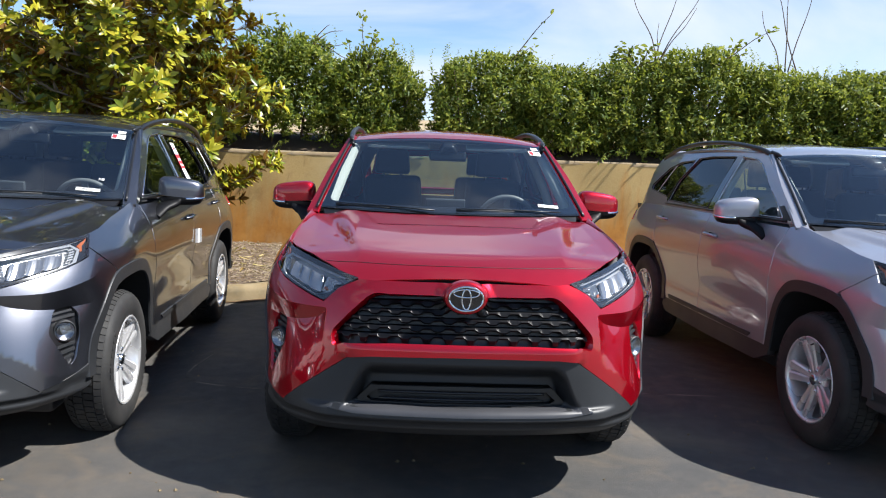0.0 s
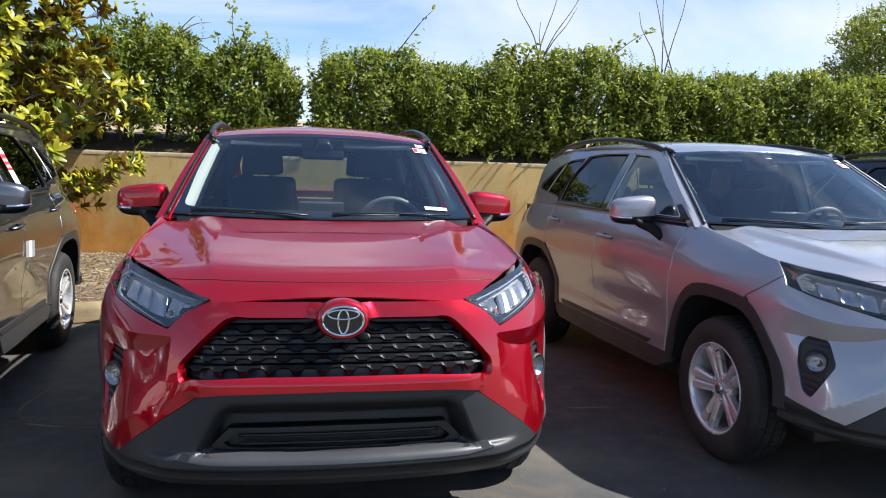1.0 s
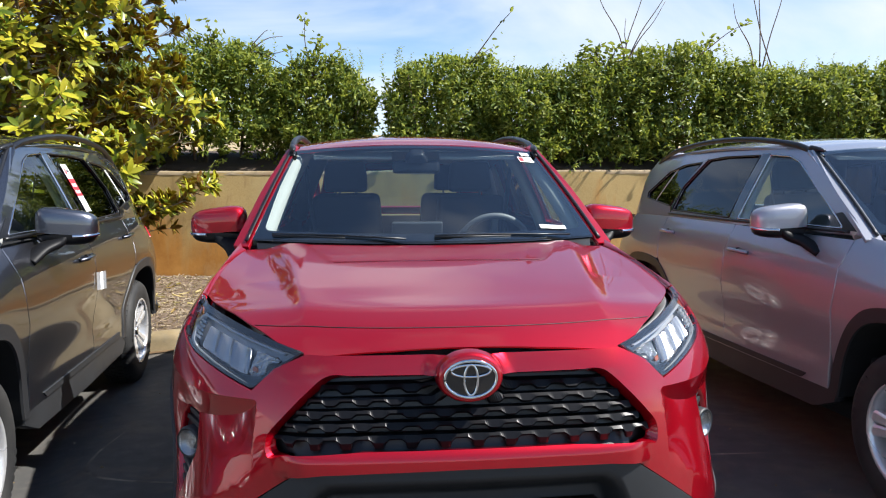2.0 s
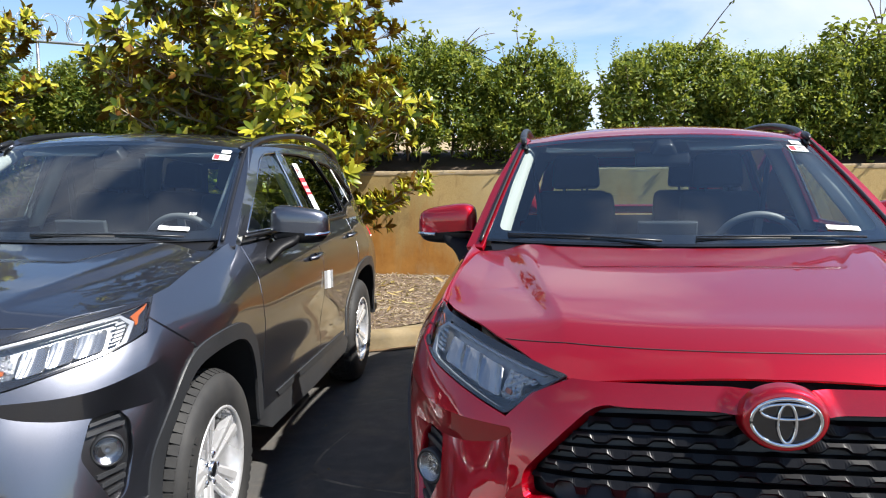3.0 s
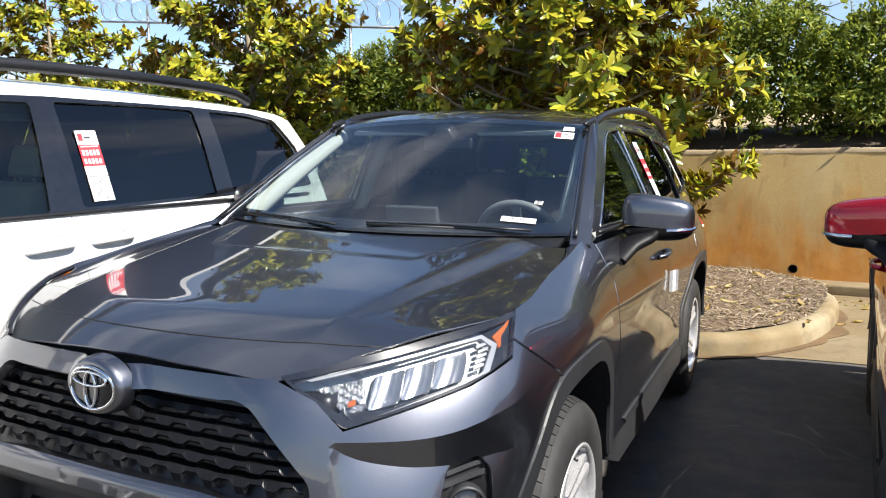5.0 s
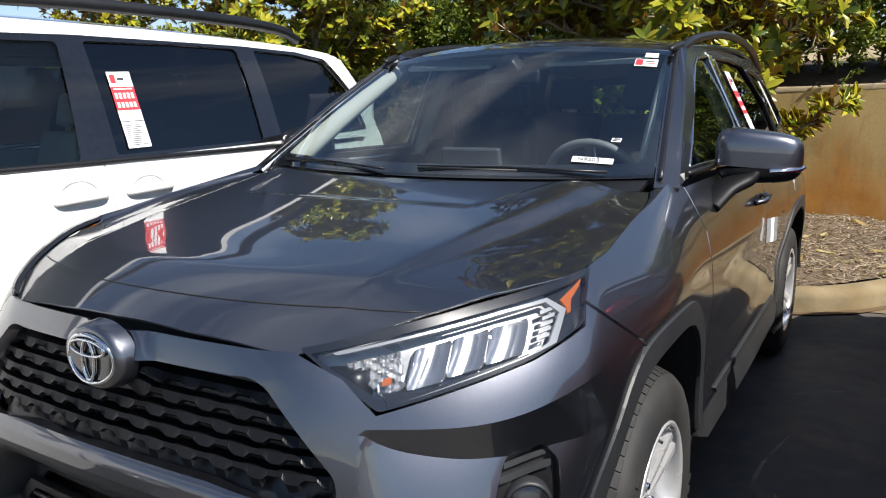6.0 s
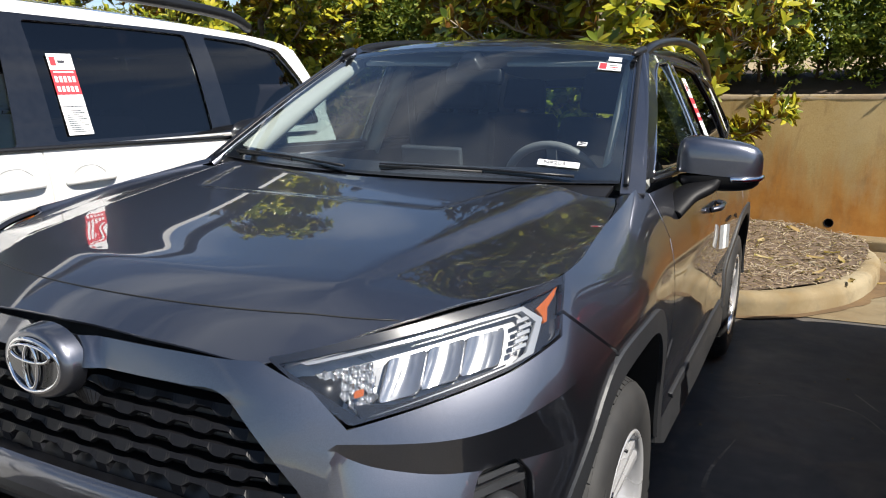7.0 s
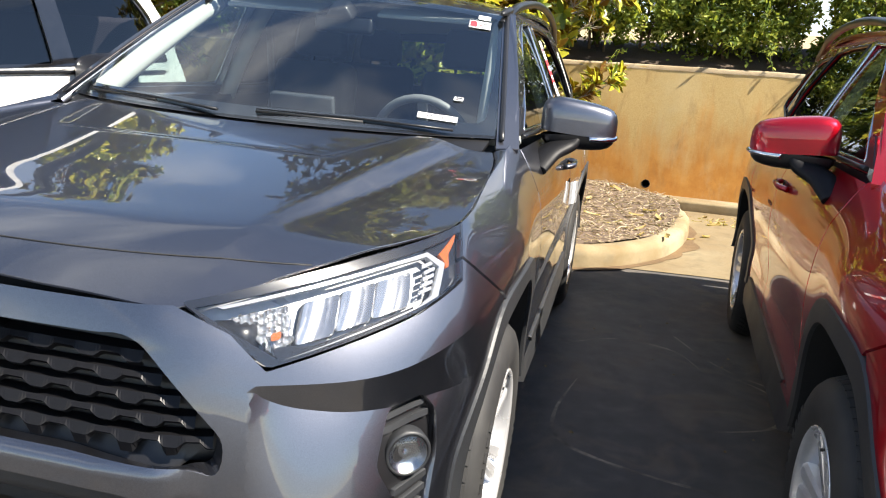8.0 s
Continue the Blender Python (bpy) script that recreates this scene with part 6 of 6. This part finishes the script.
for i, (x, y, z, s) in enumerate(spots):
    k = (0, 1, 2, 1, 0, 2)[i % 6] if i > 1 else i
    m = pose(x, y, z - .06, 0, 0, 0 if i < 2 else rng_h.choice((0, 180)) + rng_h.gauss(0, 6))
    if k not in used:
        kinds[k].matrix_world = m
        kinds[k].scale = (s, 1, max(s, .98))
        used.add(k)
        continue
    o = copy_thing(kinds[k], m)
    o.scale = (s, 1, s * rng_h.uniform(.97, 1.03))
    if i < 2:
        tagged(o, "rounded green shrub with shoots on top, above the wall")


def magnolia_blade(v, f, f_under, base, way, up, length, width, bend):
    """A broad leathery leaf of two skins: glossy above, brown felt below."""
    leaf_rows(v, f, base, way, up, length, width, bend, .22, 3)
    leaf_rows(v, f_under, base - up * .0015, way, up, length * .99, width * .97, bend, .22, 3)


def magnolia_sprays(seed, height, spread, low, squeeze=1.0, n=80):
    """Limbs (lists of points) and leaf rosettes (place, way) of one tree about its foot."""
    rng = random.Random(seed)
    limbs, tips = [], []
    lean = Vector((rng.gauss(0, .05), rng.gauss(0, .05), 0))
    trunk = [Vector((0, 0, -.1)) + lean * t * height + Vector((rng.gauss(0, .02), rng.gauss(0, .02), t * height)) for t in np.linspace(0, 1, 9)]
    limbs.append((trunk, [.060 * (1 - .85 * t) + .006 for t in np.linspace(0, 1, 9)]))
    for i in range(n):
        h = low + (height - low) * ((i + rng.random()) / n) ** 1.25
        t = h / height
        a = i * 2.399 + rng.gauss(0, .3)
        reach = spread * (1 - ((t - .40) / .66) ** 2 if t > .40 else .90 + .25 * t) * rng.uniform(.70, 1.10)
        reach = max(.25, min(reach, spread * 1.1))
        root = trunk[0].lerp(trunk[-1], t)
        out = Vector((math.cos(a), math.sin(a) * squeeze, 0))
        end = root + out * reach + Vector((0, 0, reach * rng.uniform(.15, .55) - .05))
        mid = root.lerp(end, .5) + Vector((0, 0, -.06 * reach))
        limbs.append(([root, mid, end], [.020 * (1 - .5 * t), .013, .006]))
        for _ in range(int(10 + 15 * reach)):
            s = rng.uniform(.20, 1.0)
            p0 = root.lerp(mid, s * 2) if s < .5 else mid.lerp(end, s * 2 - 1)
            w = (out * .55 + Vector((rng.gauss(0, .5), rng.gauss(0, .5), rng.gauss(.70, .40)))).normalized()
            p1 = p0 + w * rng.uniform(.08, .26)
            limbs.append(([p0, p0.lerp(p1, .5) + Vector((0, 0, -.01)), p1], [.007, .005, .004]))
            tips.append((p1, w))
        tips.append((end, (end - mid).normalized()))
    return limbs, tips


def build_magnolia(seed, height, spread, low, at, label, singles=0, squeeze=1.0, n=80):
    rng = random.Random(seed + 50)
    tree = thing("magnolia_tree", label, "tree", at, "magnolia trees")
    limbs, tips = magnolia_sprays(seed, height, spread, low, squeeze, n)
    part("trunk", tube(limbs[0][0], limbs[0][1], 10), BARK, tree)
    v, f = [], []
    for pts, rad in limbs[1:]:
        b = pts
        k = len(v)
        for i, p in enumerate(b):
            way = (b[min(i + 1, len(b) - 1)] - b[max(i - 1, 0)]).normalized()
            s = way.orthogonal().normalized()
            u = way.cross(s)
            v += [p + (s * math.cos(a) + u * math.sin(a)) * rad[i] for a in (0, 1.571, 3.142, 4.712)]
        for i in range(len(b) - 1):
            for j in range(4):
                f.append((k + 4 * i + j, k + 4 * i + (j + 1) % 4, k + 4 * i + 4 + (j + 1) % 4, k + 4 * i + 4 + j))
    tagged(part("branchwork", mesh_of("branchwork", v, f), BARK, tree), "", "", "", "stuff")
    v, top, under = [], [], []
    alone = []
    for p, w in tips:
        n = rng.randint(8, 11)
        s = w.orthogonal().normalized()
        u = w.cross(s)
        for i in range(n):
            a = i * 2.399 + rng.gauss(0, .25)
            out = (s * math.cos(a) + u * math.sin(a))
            way = (w * rng.uniform(.35, 1.25) + out).normalized()
            high = min(1.0, max(0.0, (p.z - 1.7) / 1.6))
            up = (w * .9 - out * .55 + Vector((.20, -.24, .26)) * (1 - .35 * high)).normalized()
            up = (up - way * up.dot(way)).normalized()
            L = rng.uniform(.085, .150)
            base = p - w * rng.uniform(0, .04)
            if len(alone) < singles and (base + (at.translation if at else Vector())).y < 6.4:
                alone.append((base, way, up, L))
            else:
                magnolia_blade(v, top, under, base, way, up, L, L * .20, rng.uniform(.02, .30))
    me = bpy.data.meshes.new("crown")
    me.from_pydata([tuple(p) for p in v], [], top + under)
    me.materials.append(MAG_LEAF)
    me.materials.append(MAG_UNDER)
    me.polygons.foreach_set("material_index", [0] * len(top) + [1] * len(under))
    me.polygons.foreach_set("use_smooth", [True] * len(me.polygons))
    me.update()
    tagged(part("crown", me, None, tree), "", "", "", "stuff")
    if alone:
        shared = []
        for bend in (.04, .14, .26):
            v, top, under = [], [], []
            magnolia_blade(v, top, under, Vector((0, 0, 0)), Vector((0, 1, 0)), Vector((0, 0, 1)), 1.0, .20, bend)
            me = bpy.data.meshes.new("leaf")
            me.from_pydata([tuple(p) for p in v], [], top + under)
            me.materials.append(MAG_SINGLE)
            me.materials.append(MAG_UNDER)
            me.polygons.foreach_set("material_index", [0] * len(top) + [1] * len(under))
            me.polygons.foreach_set("use_smooth", [True] * len(me.polygons))
            shared.append(me)
        for i, (base, way, up, L) in enumerate(alone):
            side = way.cross(up).normalized()
            m = Matrix((side, way, up)).transposed().to_4x4()
            o = part("leaf", shared[i % 3], None, tree)
            o.matrix_local = Matrix.Translation(base) @ m @ Matrix.Diagonal((L, L, L, 1))
    return tree


def single_leaf_mat():
    m = Mat("magnolia_leaf_single", rough=0.30, spec=0.5)
    info = m.node("ObjectInfo")
    c = m.ramp(info.outputs["Random"], [(0.0, (0.055, 0.10, 0.010)), (0.4, (0.20, 0.25, 0.019)), (0.7, (0.40, 0.40, 0.028)), (1.0, (0.62, 0.54, 0.05))])
    m.color(c)
    return m.m


MAG_UNDER = leaf_mat("magnolia_underside", [(0.0, (0.20, 0.080, 0.024)), (0.6, (0.32, 0.14, 0.040)), (1.0, (0.30, 0.25, 0.06))], rough=0.75, gloss=0.2)
MAG_SINGLE = single_leaf_mat()
tree_label = "young magnolia tree with glossy leaves and brown undersides"
build_magnolia(5, 5.9, 1.78, .55, pose(-3.58, 6.62, .2), tree_label, 300, n=136)
build_magnolia(9, 4.9, 1.50, .9, pose(-8.35, 6.95, .2), tree_label, n=90)
build_magnolia(12, 4.4, 1.6, .9, pose(-12.9, 7.1, .2), tree_label, n=50)


def bare_stems(name, label, root, tips, seed, leaves=0):
    """Thin shoots rising out of the hedge, some with a few leaves left."""
    rng = random.Random(seed)
    g = thing(name, label, "shoots", pose(*root))
    for tip in tips:
        a, b = Vector((rng.gauss(0, .05), 0, 0)), Vector(tip)
        pts = [a, a.lerp(b, .35) + Vector((rng.gauss(0, .04), 0, rng.gauss(0, .03))), a.lerp(b, .7) + Vector((rng.gauss(0, .05), 0, rng.gauss(0, .03))), b]
        pts = [Vector(p) for p in glide([tuple(p) for p in pts], 5)]
        part("stem", tube(pts, [.011 * (1 - .75 * i / len(pts)) for i in range(len(pts))], 5), TWIG, g)
        if leaves:
            v, f = [], []
            for i in range(leaves):
                p = pts[min(len(pts) - 1, int(len(pts) * rng.uniform(.4, 1)))] + Vector((rng.gauss(0, .04), rng.gauss(0, .04), rng.gauss(0, .04)))
                way = Vector((rng.gauss(0, 1), rng.gauss(0, 1), rng.gauss(0, .6))).normalized()
                leaf_rows(v, f, p, way, way.orthogonal().normalized(), rng.uniform(.05, .09), rng.uniform(.014, .03), .2, .2, 2)
            part("leaves", mesh_of("leaves", v, f), VINE_LEAF, g)
    return g


bare_stems("bare_shoots", "thin bare brown shoots rising above the hedge", (3.42, 8.7, 3.0), [(-.42, 0, 1.35), (.35, 0, 1.30), (.85, .1, 1.45), (.62, 0, .95), (.05, 0, .7)], 1)
bare_stems("bare_shoots", "thin bare brown shoots rising above the hedge", (5.55, 8.7, 3.05), [(-.35, 0, 1.4), (-.05, 0, 1.55), (.30, 0, 1.35), (-.5, 0, .9)], 2)
bare_stems("vine", "climbing vine with sparse leaves over the hedge", (4.3, 8.6, 3.05), [(.4, 0, .38), (.95, 0, .62), (-.05, 0, .30), (.55, 0, .25)], 3, 16)
bare_stems("vine", "climbing vine with sparse leaves over the hedge", (1.2, 8.6, 3.0), [(.35, 0, .25), (.62, 0, .75), (.2, 0, .12)], 4, 7)
bare_stems("vine", "leafy shoots standing above the hedge", (3.15, 8.6, 2.98), [(-.25, 0, .32), (-.05, 0, .34), (.3, 0, .30), (.42, 0, .22)], 5, 34)
bare_stems("bare_shoots", "thin arching dry vine between two shrubs", (-1.75, 8.7, 3.15), [(.25, 0, .30), (.45, 0, .22), (.55, 0, .05), (.62, 0, -.2), (.35, 0, -.05)], 6)
bare_stems("leafy_shoots", "upright leafy shoots on a rounded shrub", (-.95, 8.6, 2.72), [(-.05, 0, .88), (.10, 0, .62), (.42, 0, .50), (-.25, 0, .45)], 7, 26)
bare_stems("leafy_shoots", "upright leafy shoots on a rounded shrub", (-2.3, 8.6, 2.9), [(.02, 0, .62), (.2, 0, .52), (-.2, 0, .45), (.4, 0, .35)], 8, 24)
build_oak = build_bush(31, (1.3, .9), 2.3, 22000, "tall leafy tree standing behind the hedge")
build_oak.matrix_world = pose(10.7, 9.8, 2.2)
tagged(build_oak, "tall leafy tree standing behind the hedge", "tree")


# ------------------------------------------------------------ fence wire above the trees
def fence():
    g = thing("wire_fence", "steel fence rail with coiled razor wire on posts", "fence")
    a, b = Vector((-6.2, 9.6, 3.45)), Vector((-16.0, 9.6, 4.50))
    part("top_rail", tube([a, a.lerp(b, .5), b], .022, 8), STEEL, g)
    coil = []
    for i in range(1100):
        t = i / 1100
        ang = t * 2 * math.pi * 44
        coil.append(a.lerp(b, t) + Vector((.10 * math.sin(ang * .5), .20 * math.cos(ang), .24 + .20 * math.sin(ang))))
    part("razor_wire", tube(coil, .006, 4), STEEL, g)
    for k in range(5):
        p = a.lerp(b, k / 4)
        part("post", tube([Vector((p.x, p.y, 1.3)), p + Vector((0, 0, .25))], .025, 8), STEEL, g)


fence()


# ------------------------------------------------------------ small marks and loose growth
def overhang():
    """Thin leafy twigs of the hedge that hang out over the wall's top."""
    rng = random.Random(77)
    v, f = [], []
    for i in range(46):
        x = rng.uniform(-2.9, 7.0)
        p = Vector((x, 8.10, 1.66 + rng.uniform(0, .25)))
        end = Vector((x + rng.gauss(0, .12), 7.95 - rng.uniform(.01, .13), p.z + rng.uniform(-.22, .10)))
        pts = [p, p.lerp(end, .5) + Vector((0, 0, .05)), end]
        for a, b in zip(pts, pts[1:]):
            k = len(v)
            for c in (a, b):
                v += [c + Vector((.004, 0, 0)), c + Vector((-.002, 0, .0035)), c + Vector((-.002, 0, -.0035))]
            f += [(k, k + 1, k + 4, k + 3), (k + 1, k + 2, k + 5, k + 4), (k + 2, k, k + 3, k + 5)]
        for j in range(rng.randint(5, 11)):
            q = p.lerp(end, rng.uniform(.2, 1.0))
            way = Vector((rng.gauss(0, .7), -.6 + rng.gauss(0, .5), rng.gauss(0, .5))).normalized()
            leaf_rows(v, f, q, way, Vector((0, -.3, 1)), rng.uniform(.04, .07), .012, .2, .2, 2)
    return mesh_of("overhanging_twigs", v, f)


tagged(part("overhanging_twigs", overhang(), HEDGE_LEAF), "thin leafy twigs hanging over the wall's top edge", "twigs", "", "stuff")


def scuff(points, width, lift=.0012):
    """A faint pale mark left on the asphalt by a turning tyre."""
    pts = glide(points, 10)
    v, f = [], []
    for i, (x, y) in enumerate(pts):
        d = pts[min(i + 1, len(pts) - 1)] - pts[max(i - 1, 0)]
        d = d / max(np.hypot(*d), 1e-6)
        w = width * (.35 + .65 * abs(noise.noise(Vector((x * 5, y * 5, 1))))) * math.sin(math.pi * (i + .5) / len(pts)) ** .5
        v += [(x - d[1] * w, y + d[0] * w, lift), (x + d[1] * w, y - d[0] * w, lift)]
    f = [(2 * i, 2 * i + 1, 2 * i + 3, 2 * i + 2) for i in range(len(pts) - 1)]
    return mesh_of("scuff_mark", v, f, False)


def scuff_mat():
    m = Mat("pale_scuff", rough=0.95)
    at = m.coords()
    c = m.ramp(m.noise(60, 5, 0.7, at), [(0.30, (0.09, 0.08, 0.07)), (0.7, (0.36, 0.31, 0.25))])
    m.color(m.mix(m.ramp(m.noise(4, 4, 0.6, at), [(0.4, 0.0), (0.65, 1.0)]), c, (0.055, 0.05, 0.045)))
    return m.m


SCUFF = scuff_mat()
for pts, w in (([(-1.62, 2.45), (-1.66, 2.05), (-1.60, 1.80), (-1.35, 1.68), (-.95, 1.62), (-.55, 1.58)], .016), ([(-1.0, 2.85), (-.78, 2.68), (-.72, 2.45), (-.82, 2.25), (-1.1, 2.1)], .012),
               ([(-1.2, 3.3), (-1.0, 2.95), (-.75, 2.75), (-.5, 2.74)], .010), ([(1.02, 1.75), (1.4, 1.72), (1.85, 1.70)], .018), ([(-1.75, 2.9), (-1.5, 3.1), (-1.2, 3.05), (-1.05, 2.8)], .008)):
    tagged(part("scuff_mark", scuff(pts, w * 1.3), SCUFF), "faint pale curved tyre scuff on the asphalt", "mark", "tyre scuffs", "structure")


def dirt_line():
    """Brown dirt washed against the foot of the kerb."""
    v, f = [], []
    pts = [p for p in ISLAND if p[0] > -3.2]
    for i, p in enumerate(pts):
        d = pts[min(i + 1, len(pts) - 1)] - pts[max(i - 1, 0)]
        d = d / max(np.hypot(*d), 1e-6)
        w = .05 + .13 * abs(noise.noise(Vector((p[0] * 2.3, p[1] * 2.3, 4))))
        v += [(p[0] - d[1] * .03, p[1] + d[0] * .03, .016), (p[0] + d[1] * w, p[1] - d[0] * w, .0105)]
    f = [(2 * i, 2 * i + 1, 2 * i + 3, 2 * i + 2) for i in range(len(pts) - 1)]
    return mesh_of("dirt", v, f)


tagged(part("dirt", dirt_line(), WASHED_DIRT), "brown dirt washed against the kerb's foot", "dirt", "", "stuff")


def pebbles():
    rng = random.Random(15)
    v, f = [], []
    for _ in range(140):
        x, y = rng.uniform(-2.2, 2.0), rng.uniform(-.6, 4.2)
        r = rng.uniform(.003, .010)
        k = len(v)
        v += [(x + r * a * rng.uniform(.6, 1.3), y + r * b * rng.uniform(.6, 1.3), r * c + r * .3) for a, b, c in ((1, 0, 0), (-1, 0, 0), (0, 1, 0), (0, -1, 0), (0, 0, .9), (0, 0, -.6))]
        f += [(k, k + 2, k + 4), (k + 2, k + 1, k + 4), (k + 1, k + 3, k + 4), (k + 3, k, k + 4), (k + 2, k, k + 5), (k + 1, k + 2, k + 5), (k + 3, k + 1, k + 5), (k, k + 3, k + 5)]
    return mesh_of("grit", v, f, False)


tagged(part("grit", pebbles(), CONCRETE), "scattered grit and small stones on the asphalt", "grit", "", "stuff")
